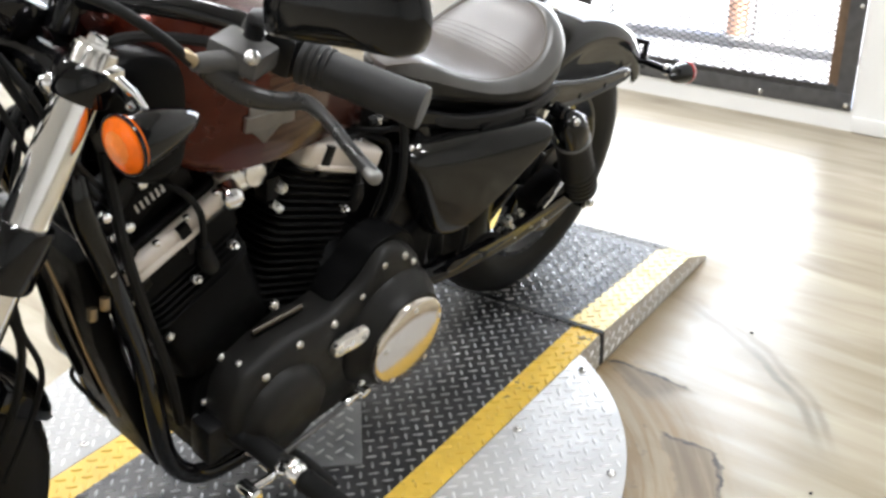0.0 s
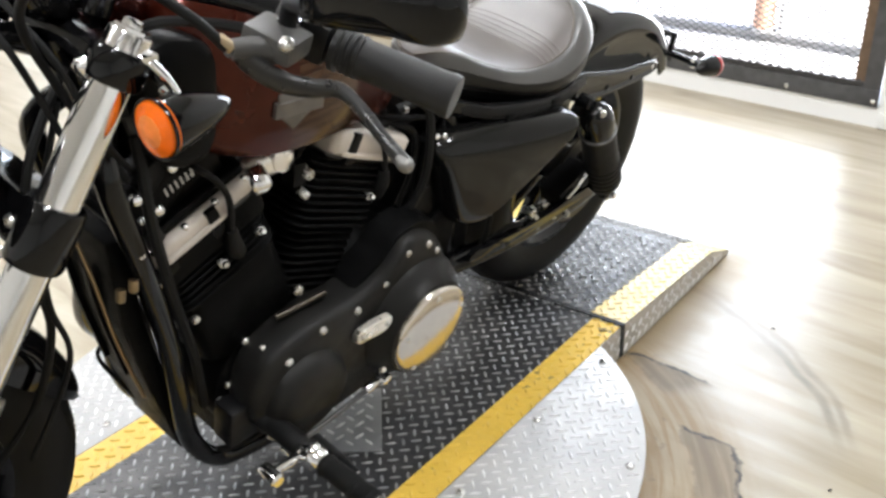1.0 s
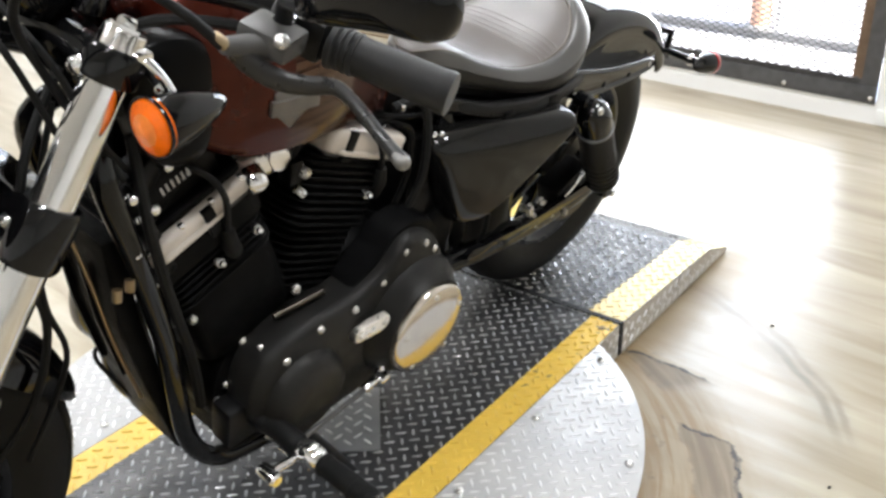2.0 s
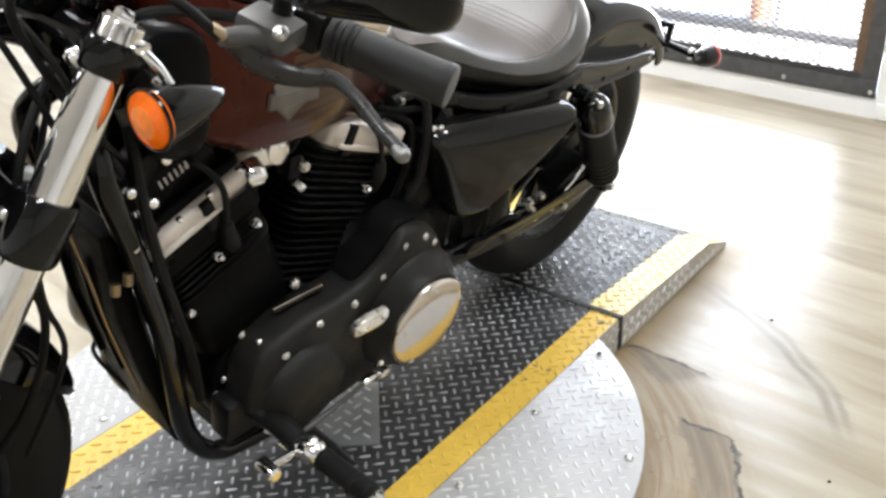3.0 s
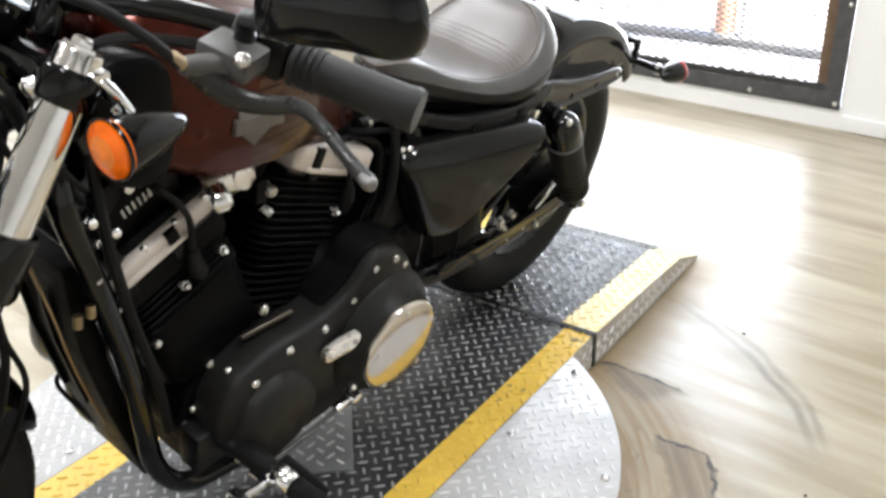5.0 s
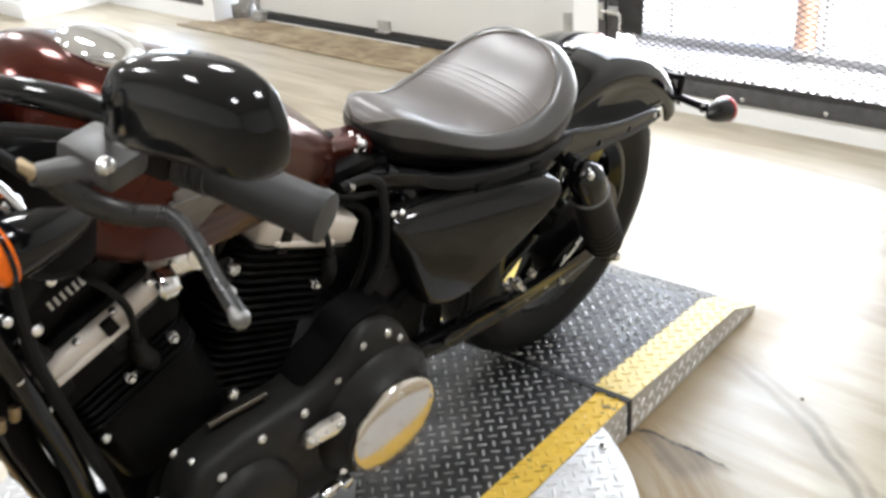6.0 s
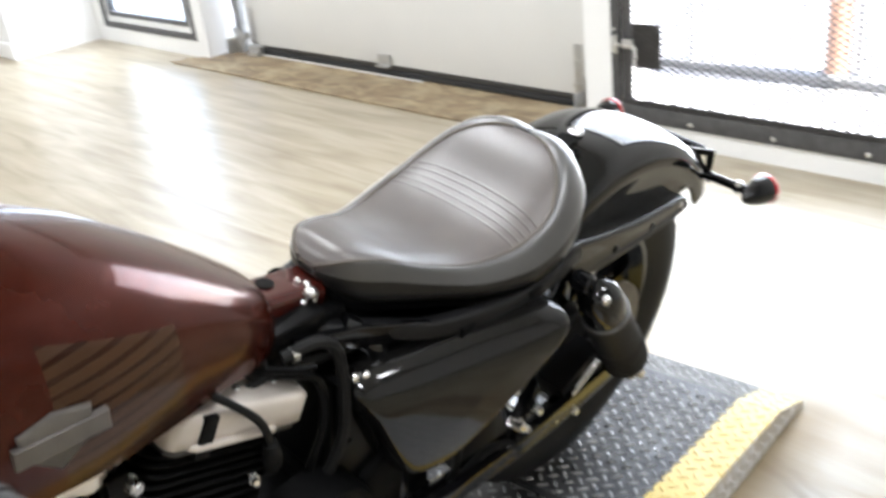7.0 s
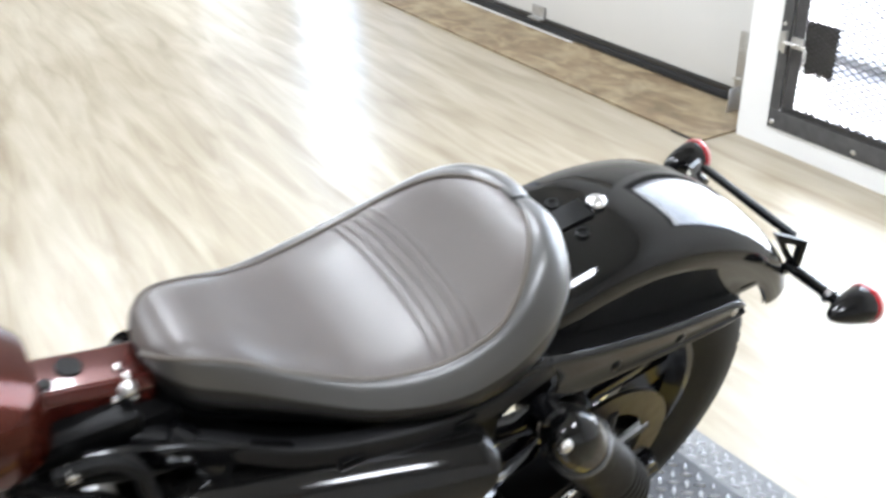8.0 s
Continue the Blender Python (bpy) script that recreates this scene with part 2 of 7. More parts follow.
def floor_material():
    """Pale oak vinyl boards along the outer wall, with tyre arcs and two old spills round the turntable."""
    m = bpy.data.materials.new("oak_vinyl_floor")
    m.use_nodes = True
    nt = m.node_tree
    b = bsdf(m)
    N, L = nt.nodes.new, nt.links.new
    co = N("ShaderNodeTexCoord")
    turn = N("ShaderNodeMapping")
    turn.inputs["Rotation"].default_value = (0, 0, radians(-WALL_TURN))
    L(co.outputs["Object"], turn.inputs["Vector"])
    brick = N("ShaderNodeTexBrick")
    brick.offset = 0.37
    brick.inputs["Scale"].default_value = 1.0
    brick.inputs["Brick Width"].default_value = 1.2
    brick.inputs["Row Height"].default_value = 0.15
    brick.inputs["Mortar Size"].default_value = 0.0
    brick.inputs["Color1"].default_value = (0.0, 0.0, 0.0, 1)
    brick.inputs["Color2"].default_value = (1.0, 1.0, 1.0, 1)
    brick.inputs["Mortar"].default_value = (0.5, 0.5, 0.5, 1)
    L(turn.outputs[0], brick.inputs["Vector"])
    grain_map = N("ShaderNodeMapping")
    grain_map.inputs["Scale"].default_value = (1.1, 9.5, 1.0)
    L(turn.outputs[0], grain_map.inputs["Vector"])
    grain = N("ShaderNodeTexNoise")
    grain.inputs["Scale"].default_value, grain.inputs["Detail"].default_value, grain.inputs["Roughness"].default_value = 1.5, 5.0, 0.52
    grain.inputs["Distortion"].default_value = 0.7
    L(grain_map.outputs[0], grain.inputs["Vector"])
    ramp = N("ShaderNodeValToRGB")
    e = ramp.color_ramp.elements
    e[0].position, e[0].color = 0.28, (0.244, 0.200, 0.130, 1)
    e[1].position, e[1].color = 0.70, (0.423, 0.383, 0.300, 1)
    mid = e.new(0.47)
    mid.color = (0.338, 0.291, 0.211, 1)
    L(grain.outputs[0], ramp.inputs[0])
    tone = N("ShaderNodeMix")
    tone.data_type, tone.blend_type = "RGBA", "MULTIPLY"
    tone.inputs[0].default_value = 0.10
    L(ramp.outputs[0], tone.inputs[6])
    tint = N("ShaderNodeValToRGB")
    tint.color_ramp.elements[0].color, tint.color_ramp.elements[1].color = (0.78, 0.76, 0.73, 1), (1.0, 1.0, 1.0, 1)
    L(brick.outputs["Color"], tint.inputs[0])
    L(tint.outputs[0], tone.inputs[7])
    cloud_map = N("ShaderNodeMapping")
    cloud_map.inputs["Scale"].default_value = (0.8, 3.4, 1.0)
    L(turn.outputs[0], cloud_map.inputs["Vector"])
    cloud = N("ShaderNodeTexNoise")
    cloud.inputs["Scale"].default_value, cloud.inputs["Detail"].default_value, cloud.inputs["Distortion"].default_value = 1.3, 5.0, 1.2
    L(cloud_map.outputs[0], cloud.inputs["Vector"])
    cloud_ramp = N("ShaderNodeValToRGB")
    cloud_ramp.color_ramp.elements[0].position, cloud_ramp.color_ramp.elements[0].color = 0.34, (0.77, 0.735, 0.67, 1)
    cloud_ramp.color_ramp.elements[1].position, cloud_ramp.color_ramp.elements[1].color = 0.62, (1.04, 1.04, 1.04, 1)
    L(cloud.outputs[0], cloud_ramp.inputs[0])
    cloudy = N("ShaderNodeMix")
    cloudy.data_type, cloudy.blend_type = "RGBA", "MULTIPLY"
    cloudy.inputs[0].default_value = 0.55
    L(tone.outputs[2], cloudy.inputs[6])
    L(cloud_ramp.outputs[0], cloudy.inputs[7])
    # marks left by tyres and old spills, in rings round the turntable's pivot
    pivot = N("ShaderNodeVectorMath")
    pivot.operation = "SUBTRACT"
    L(co.outputs["Object"], pivot.inputs[0])
    pivot.inputs[1].default_value = (0.047, -0.385, 0)
    wob = N("ShaderNodeTexNoise")
    wob.inputs["Scale"].default_value, wob.inputs["Detail"].default_value = 6.0, 6.0
    L(co.outputs["Object"], wob.inputs["Vector"])
    length = N("ShaderNodeVectorMath")
    length.operation = "LENGTH"
    L(pivot.outputs[0], length.inputs[0])
    rad = N("ShaderNodeMath")
    rad.operation = "MULTIPLY_ADD"
    L(wob.outputs[0], rad.inputs[0])
    rad.inputs[1].default_value = 0.05
    L(length.outputs["Value"], rad.inputs[2])
    sep = N("ShaderNodeSeparateXYZ")
    L(pivot.outputs[0], sep.inputs[0])
    ang = N("ShaderNodeMath")
    ang.operation = "ARCTAN2"
    L(sep.outputs[1], ang.inputs[0])
    L(sep.outputs[0], ang.inputs[1])

    def band(value, centre, half, soft):
        d = N("ShaderNodeMath")
        d.operation = "SUBTRACT"
        L(value, d.inputs[0])
        d.inputs[1].default_value = centre
        a = N("ShaderNodeMath")
        a.operation = "ABSOLUTE"
        L(d.outputs[0], a.inputs[0])
        r = N("ShaderNodeMapRange")
        r.interpolation_type = "SMOOTHSTEP"
        r.inputs[1].default_value, r.inputs[2].default_value = half, half + soft
        r.inputs[3].default_value, r.inputs[4].default_value = 1.0, 0.0
        L(a.outputs[0], r.inputs[0])
        return r.outputs[0]

    def times(a, c):
        q = N("ShaderNodeMath")
        q.operation = "MULTIPLY"
        L(a, q.inputs[0])
        if isinstance(c, float):
            q.inputs[1].default_value = c
        else:
            L(c, q.inputs[1])
        return q.outputs[0]

    streak = N("ShaderNodeTexNoise")
    streak.inputs["Scale"].default_value, streak.inputs["Detail"].default_value = 22.0, 4.0
    L(co.outputs["Object"], streak.inputs["Vector"])
    patchy = N("ShaderNodeMapRange")
    patchy.inputs[1].default_value, patchy.inputs[2].default_value = 0.30, 0.52
    L(streak.outputs[0], patchy.inputs[0])
    colour = cloudy.outputs[2]
    blot = N("ShaderNodeTexNoise")
    blot.inputs["Scale"].default_value, blot.inputs["Detail"].default_value = 5.0, 5.0
    L(co.outputs["Object"], blot.inputs["Vector"])

    def darken(colour, factor, tint):
        dark = N("ShaderNodeMix")
        dark.data_type = "RGBA"
        L(factor, dark.inputs[0])
        L(colour, dark.inputs[6])
        dark.inputs[7].default_value = (*tint, 1)
        return dark.outputs[2]

    smear = N("ShaderNodeMapRange")
    smear.inputs[1].default_value, smear.inputs[2].default_value, smear.inputs[3].default_value = 0.3, 0.6, 0.35
    L(blot.outputs[0], smear.inputs[0])
    arcs = [(0.950, 0.003, 0.013, 0.92, 0.42, 0.56), (0.978, 0.002, 0.011, 0.88, 0.38, 0.44), (0.938, 0.02, 0.05, 0.90, 0.44, 0.22),
            (0.645, 0.05, 0.04, 0.45, 0.5, 0.16)]
    marks = None
    for r0, half, soft, a0, aw, power in arcs:
        f = times(times(band(rad.outputs[0], r0, half, soft), band(ang.outputs[0], a0, aw * 0.6, aw * 0.5)), times(smear.outputs[0], power))
        colour = darken(colour, f, (0.055, 0.045, 0.033))
        if marks is None:
            marks = f
        else:
            joint = N("ShaderNodeMath")
            joint.operation = "MAXIMUM"
            L(marks, joint.inputs[0])
            L(f, joint.inputs[1])
            marks = joint.outputs[0]
    # trodden brown zone and two old spills beside the round plate, about its own middle
    def calc(op, x, y, z=None):
        q = N("ShaderNodeMath")
        q.operation = op
        for socket, v in zip(q.inputs, (x, y, z)):
            if isinstance(v, float):
                socket.default_value = v
            elif v is not None:
                L(v, socket)
        return q.outputs[0]

    def ramp01(value, lo, hi):
        r = N("ShaderNodeMapRange")
        r.interpolation_type = "SMOOTHSTEP"
        r.inputs[1].default_value, r.inputs[2].default_value = lo, hi
        L(value, r.inputs[0])
        return r.outputs[0]

    hub = N("ShaderNodeVectorMath")
    hub.operation = "SUBTRACT"
    L(co.outputs["Object"], hub.inputs[0])
    hub.inputs[1].default_value = (0.042, -0.517, 0)
    hub_length = N("ShaderNodeVectorMath")
    hub_length.operation = "LENGTH"
    L(hub.outputs[0], hub_length.inputs[0])
    hub_xyz = N("ShaderNodeSeparateXYZ")
    L(hub.outputs[0], hub_xyz.inputs[0])
    ragged = N("ShaderNodeTexNoise")
    ragged.inputs["Scale"].default_value, ragged.inputs["Detail"].default_value, ragged.inputs["Roughness"].default_value = 20.0, 7.0, 0.66
    L(co.outputs["Object"], ragged.inputs["Vector"])
    broad = N("ShaderNodeTexNoise")
    broad.inputs["Scale"].default_value, broad.inputs["Detail"].default_value = 7.0, 3.0
    L(co.outputs["Object"], broad.inputs["Vector"])
    wobble = calc("ADD", calc("MULTIPLY_ADD", ragged.outputs[0], 0.052, -0.026), calc("MULTIPLY_ADD", broad.outputs[0], 0.05, -0.025))
    r2 = calc("ADD", hub_length.outputs["Value"], wobble)
    a2 = calc("ARCTAN2", hub_xyz.outputs[1], hub_xyz.outputs[0])
    # streaks that run round with the plate
    swirl = N("ShaderNodeCombineXYZ")
    L(calc("MULTIPLY", hub_length.outputs["Value"], 48.0), swirl.inputs[0])
    L(calc("MULTIPLY", a2, 2.6), swirl.inputs[1])
    streaks = N("ShaderNodeTexNoise")
    streaks.inputs["Scale"].default_value, streaks.inputs["Detail"].default_value, streaks.inputs["Distortion"].default_value = 1.0, 6.0, 0.8
    L(swirl.outputs[0], streaks.inputs["Vector"])
    streaky = ramp01(streaks.outputs[0], 0.34, 0.64)
    sweep = times(band(a2, 0.35, 0.72, 0.22), calc("SUBTRACT", 1.0, ramp01(r2, 0.70, 0.86)))
    colour = darken(colour, times(sweep, calc("MULTIPLY_ADD", streaky, 0.40, 0.48)), (0.215, 0.130, 0.045))
    colour = darken(colour, times(times(sweep, calc("SUBTRACT", 1.0, streaky)), 0.30), (0.44, 0.37, 0.25))
    # browner, duller strip along the foot of the ramp
    foot_xyz = N("ShaderNodeSeparateXYZ")
    L(co.outputs["Object"], foot_xyz.inputs[0])
    foot = times(calc("SUBTRACT", 1.0, ramp01(calc("ADD", foot_xyz.outputs[0], calc("MULTIPLY", wobble, 1.5)), 0.37, 0.53)), times(ramp01(foot_xyz.outputs[0], 0.26, 0.32), band(foot_xyz.outputs[1], 0.36, 0.30, 0.14)))
    colour = darken(colour, times(foot, 0.62), (0.240, 0.165, 0.080))
    spots = times(times(sweep, ramp01(ragged.outputs[0], 0.60, 0.70)), 0.45)
    colour = darken(colour, spots, (0.075, 0.052, 0.030))
    slant_a = calc("MULTIPLY_ADD", a2, 0.41, r2)
    slant_b = calc("MULTIPLY_ADD", a2, 0.80, r2)
    for outer, limit, inner, a0, aw in ((slant_a, 1.183, 0.715, 1.02, 0.10), (calc("MAXIMUM", r2, calc("SUBTRACT", slant_b, 0.508)), 0.782, 0.704, 0.34, 0.42)):
        reach = times(band(a2, a0, aw, 0.06), ramp01(r2, inner - 0.004, inner + 0.010))
        inside = times(reach, calc("SUBTRACT", 1.0, ramp01(outer, limit - 0.002, limit + 0.003)))
        colour = darken(colour, times(inside, calc("MULTIPLY_ADD", streaky, 0.30, 0.50)), (0.130, 0.092, 0.052))
        marks = calc("MAXIMUM", marks, inside)
        marks = calc("MAXIMUM", marks, times(reach, band(outer, limit, 0.0022, 0.0065)))
        colour = darken(colour, times(times(reach, band(outer, limit, 0.0022, 0.0065)), calc("MULTIPLY_ADD", patchy.outputs[0], 0.72, 0.25)), (0.018, 0.014, 0.010))
        colour = darken(colour, times(times(band(a2, a0, aw, 0.06), band(r2, inner, 0.001, 0.008)), times(times(patchy.outputs[0], calc("SUBTRACT", 1.0, ramp01(outer, limit - 0.002, limit + 0.003))), 0.30)), (0.05, 0.038, 0.026))
    L(colour, b.inputs["Base Color"])
    haze = N("ShaderNodeTexNoise")
    haze.inputs["Scale"].default_value, haze.inputs["Detail"].default_value = 3.0, 5.0
    L(co.outputs["Object"], haze.inputs["Vector"])
    rr = N("ShaderNodeMapRange")
    rr.inputs[1].default_value, rr.inputs[2].default_value, rr.inputs[3].default_value, rr.inputs[4].default_value = 0.3, 0.7, 0.29, 0.34
    L(haze.outputs[0], rr.inputs[0])
    dull = N("ShaderNodeMath")                       # trodden dirt, marks and the ramp-foot strip are less shiny
    dull.operation = "MULTIPLY_ADD"
    L(calc("MAXIMUM", calc("MAXIMUM", sweep, foot), marks), dull.inputs[0])
    dull.inputs[1].default_value = 0.28
    L(rr.outputs[0], dull.inputs[2])
    L(dull.outputs[0], b.inputs["Roughness"])
    b.inputs["Specular IOR Level"].default_value = 0.66
    bp = N("ShaderNodeBump")
    bp.inputs["Strength"].default_value, bp.inputs["Distance"].default_value = 0.12, 0.002
    relief = N("ShaderNodeTexNoise")
    relief.inputs["Scale"].default_value, relief.inputs["Detail"].default_value = 5.0, 4.0
    L(grain_map.outputs[0], relief.inputs["Vector"])
    L(relief.outputs[0], bp.inputs["Height"])
    L(bp.outputs[0], b.inputs["Normal"])
    return m


FLOOR = floor_material()


def osb_material():
    """Bare brown strand board, trodden and scuffed."""
    m = material("worn_strand_board", (0.30, 0.19, 0.09), 0.6, bump=0.3, bump_scale=90)
    nt, b = m.node_tree, bsdf(m)
    co = nt.nodes.new("ShaderNodeTexCoord")
    mp = nt.nodes.new("ShaderNodeMapping")
    mp.inputs["Scale"].default_value = (2.6, 4.5, 1)
    v = nt.nodes.new("ShaderNodeTexNoise")
    v.inputs["Scale"].default_value, v.inputs["Detail"].default_value, v.inputs["Distortion"].default_value = 1.7, 9.0, 1.4
    r = nt.nodes.new("ShaderNodeValToRGB")
    e = r.color_ramp.elements
    e[0].position, e[0].color = 0.33, (0.150, 0.108, 0.062, 1)
    e[1].position, e[1].color = 0.72, (0.37, 0.295, 0.18, 1)
    x = e.new(0.5)
    x.color = (0.215, 0.155, 0.090, 1)
    nt.links.new(co.outputs["Object"], mp.inputs["Vector"])
    nt.links.new(mp.outputs[0], v.inputs["Vector"])
    nt.links.new(v.outputs[0], r.inputs[0])
    worn = nt.nodes.new("ShaderNodeTexNoise")
    worn.inputs["Scale"].default_value, worn.inputs["Detail"].default_value, worn.inputs["Roughness"].default_value = 4.5, 7.0, 0.62
    nt.links.new(co.outputs["Object"], worn.inputs["Vector"])
    pale = nt.nodes.new("ShaderNodeMapRange")
    pale.inputs[1].default_value, pale.inputs[2].default_value, pale.inputs[4].default_value = 0.48, 0.70, 0.55
    nt.links.new(worn.outputs[0], pale.inputs[0])
    mix = nt.nodes.new("ShaderNodeMix")
    mix.data_type = "RGBA"
    nt.links.new(pale.outputs[0], mix.inputs[0])
    nt.links.new(r.outputs[0], mix.inputs[6])
    mix.inputs[7].default_value = (0.44, 0.375, 0.25, 1)
    nt.links.new(mix.outputs[2], b.inputs["Base Color"])
    return m


BOARD = osb_material()


def tank_material():
    """Cherry paint with tan and dark graphic lines on the flanks."""
    m = material("cherry_tank_paint", (0.115, 0.026, 0.016), 0.20, metal=0.55, coat=0.30, spec=0.10)
    nt, b = m.node_tree, bsdf(m)
    N, L = nt.nodes.new, nt.links.new
    co = N("ShaderNodeTexCoord")
    s = N("ShaderNodeSeparateXYZ")
    L(co.outputs["Object"], s.inputs[0])

    def math_node(op, a, c=None):
        q = N("ShaderNodeMath")
        q.operation = op
        for k, v in ((0, a), (1, c)):
            if isinstance(v, (int, float)):
                q.inputs[k].default_value = v
            elif v is not None:
                L(v, q.inputs[k])
        return q.outputs[0]

    wave = math_node("FRACT", math_node("MULTIPLY", s.outputs[2], 1 / 0.0155))
    line = math_node("GREATER_THAN", wave, 0.34)
    inside = math_node("MULTIPLY", math_node("GREATER_THAN", s.outputs[1], -0.932), math_node("LESS_THAN", s.outputs[1], -0.805))
    low = math_node("LESS_THAN", math_node("ADD", s.outputs[2], math_node("MULTIPLY", s.outputs[1], 0.45)), 0.453)
    both = math_node("MULTIPLY", inside, low)
    flakes = N("ShaderNodeTexNoise")
    flakes.inputs["Scale"].default_value = 40
    L(co.outputs["Object"], flakes.inputs["Vector"])
    paint = N("ShaderNodeValToRGB")
    paint.color_ramp.elements[0].color, paint.color_ramp.elements[1].color = (0.050, 0.0080, 0.0042, 1), (0.062, 0.0110, 0.0056, 1)
    paint.color_ramp.elements[0].position, paint.color_ramp.elements[1].position = 0.35, 0.65
    L(flakes.outputs[0], paint.inputs[0])
    g = N("ShaderNodeMix")
    g.data_type = "RGBA"
    L(line, g.inputs[0])
    g.inputs[6].default_value, g.inputs[7].default_value = (0.040, 0.0145, 0.0085, 1), (0.078, 0.040, 0.0235, 1)
    o = N("ShaderNodeMix")
    o.data_type = "RGBA"
    L(both, o.inputs[0])
    L(paint.outputs[0], o.inputs[6])
    L(g.outputs[2], o.inputs[7])
    L(o.outputs[2], b.inputs["Base Color"])
    return m


TANK = tank_material()
bsdf(TANK).inputs["Coat Roughness"].default_value = 0.06

# ---------- mesh helpers: a shape is (verts, faces) ----------


def joined(*shapes):
    v, f = [], []
    for a, c in shapes:
        k = len(v)
        v += a
        f += [tuple(i + k for i in q) for q in c]
    return v, f


def moved(shape, m):
    return [tuple(m @ Vector(p)) for p in shape[0]], shape[1]


def mirrored(shape):
    return [(-x, y, z) for x, y, z in shape[0]], [tuple(reversed(q)) for q in shape[1]]


def box(x0, x1, y0, y1, z0, z1):
    v = [(x, y, z) for x in (x0, x1) for y in (y0, y1) for z in (z0, z1)]
    return v, [(0, 1, 3, 2), (4, 6, 7, 5), (0, 4, 5, 1), (2, 3, 7, 6), (0, 2, 6, 4), (1, 5, 7, 3)]


def rings(loops, cap=True, closed=True):
    """Skin a list of loops with the same number of points."""
    n = len(loops[0])
    v = [tuple(p) for loop in loops for p in loop]
    f = []
    for a in range(len(loops) - 1):
        for k in range(n if closed else n - 1):
            f.append((a * n + k, a * n + (k + 1) % n, (a + 1) * n + (k + 1) % n, (a + 1) * n + k))
    if cap:
        f.append(tuple(reversed(range(n))))
        f.append(tuple(range((len(loops) - 1) * n, len(loops) * n)))
    return v, f


def axis_frame(d):
    d = Vector(d).normalized()
    a = Vector((0, 0, 1)) if abs(d.z) < 0.9 else Vector((0, 1, 0))
    u = d.cross(a).normalized()
    return u, d.cross(u).normalized(), d


def lathe(base, direction, profile, seg=24):
    """Turn a profile of (distance along, radius) round the axis."""
    u, w, d = axis_frame(direction)
    base = Vector(base)
    loops = []
    for s, r in profile:
        r = max(r, 0.0002)
        loops.append([base + d * s + (u * math.cos(t) + w * math.sin(t)) * r for t in (2 * math.pi * k / seg for k in range(seg))])
    return rings(loops)


def smooth_path(pts, steps=6):
    p = [Vector(q) for q in pts]
    if len(p) < 3:
        return p
    out = []
    for k in range(len(p) - 1):
        a, b, c, d = p[max(k - 1, 0)], p[k], p[k + 1], p[min(k + 2, len(p) - 1)]
        for j in range(steps):
            t = j / steps
            out.append(0.5 * ((2 * b) + (c - a) * t + (2 * a - 5 * b + 4 * c - d) * t * t + (3 * b - a - 3 * c + d) * t ** 3))
    return out + [p[-1]]


def tube(pts, radius, seg=10, steps=6, radii=None):
    p = smooth_path(pts, steps)
    loops = []
    u = axis_frame(p[1] - p[0])[0]
    for k, q in enumerate(p):
        d = (p[min(k + 1, len(p) - 1)] - p[max(k - 1, 0)]).normalized()
        u = (u - d * u.dot(d)).normalized()
        w = d.cross(u)
        r = radius
        if radii:
            g = k / (len(p) - 1) * (len(radii) - 1)
            i = min(int(g), len(radii) - 2)
            r = radii[i] + (radii[i + 1] - radii[i]) * (g - i)
        loops.append([q + (u * math.cos(t) + w * math.sin(t)) * r for t in (2 * math.pi * j / seg for j in range(seg))])
    return rings(loops)


def outline_smooth(pts, steps=4):
    n = len(pts)
    p = [Vector((a, b, 0)) for a, b in pts]
    out = []
    for k in range(n):
        a, b, c, d = p[k - 1], p[k], p[(k + 1) % n], p[(k + 2) % n]
        for j in range(steps):
            t = j / steps
            q = 0.5 * ((2 * b) + (c - a) * t + (2 * a - 5 * b + 4 * c - d) * t * t + (3 * b - a - 3 * c + d) * t ** 3)
            out.append((q.x, q.y))
    return out


def dome_panel(outline, layers, place):
    """Layers of an outline (y, z), each scaled about its middle and set at a depth; place(a, b, depth) gives the point."""
    cy = sum(a for a, _ in outline) / len(outline)
    cz = sum(b for _, b in outline) / len(outline)
    return rings([[place(cy + (a - cy) * s, cz + (b - cz) * s, d) for a, b in outline] for s, d in layers])


def part(name, shape, mat, parent=None, label="", bevel=0.0, smooth=True, angle=40, kind="", segments=2):
    me = bpy.data.meshes.new(name)
    me.from_pydata([tuple(p) for p in shape[0]], [], shape[1])
    bm = bmesh.new()
    bm.from_mesh(me)
    bmesh.ops.recalc_face_normals(bm, faces=bm.faces)
    if bevel:
        edges = [e for e in bm.edges if len(e.link_faces) == 2 and e.calc_face_angle(0) > radians(30)]
        bmesh.ops.bevel(bm, geom=edges, offset=bevel, segments=segments, profile=0.6, affect="EDGES", clamp_overlap=True)
    if smooth:
        for fc in bm.faces:
            fc.smooth = True
        for e in bm.edges:
            e.smooth = len(e.link_faces) == 2 and e.calc_face_angle(0) < radians(angle)
    bm.to_mesh(me)
    bm.free()
    me.materials.append(mat)
    ob = new(name, me)
    if parent is not None:
        ob.parent = parent
    if label or kind:
        tagged(ob, label=label, kind=kind)
    return ob


def thing(name, m, label, category, group="", kind=""):
    ob = new(name)
    ob.empty_display_size = 0.1
    ob.matrix_basis = m
    return tagged(ob, label=label, category=category, group=group, kind=kind)


def setting(name, shape, mat, label, category, m=None, bevel=0.0):
    ob = part(name, shape, mat, None, bevel=bevel, smooth=bevel > 0)
    if m is not None:
        ob.matrix_basis = m
    return tagged(ob, label=label, category=category, kind="structure")


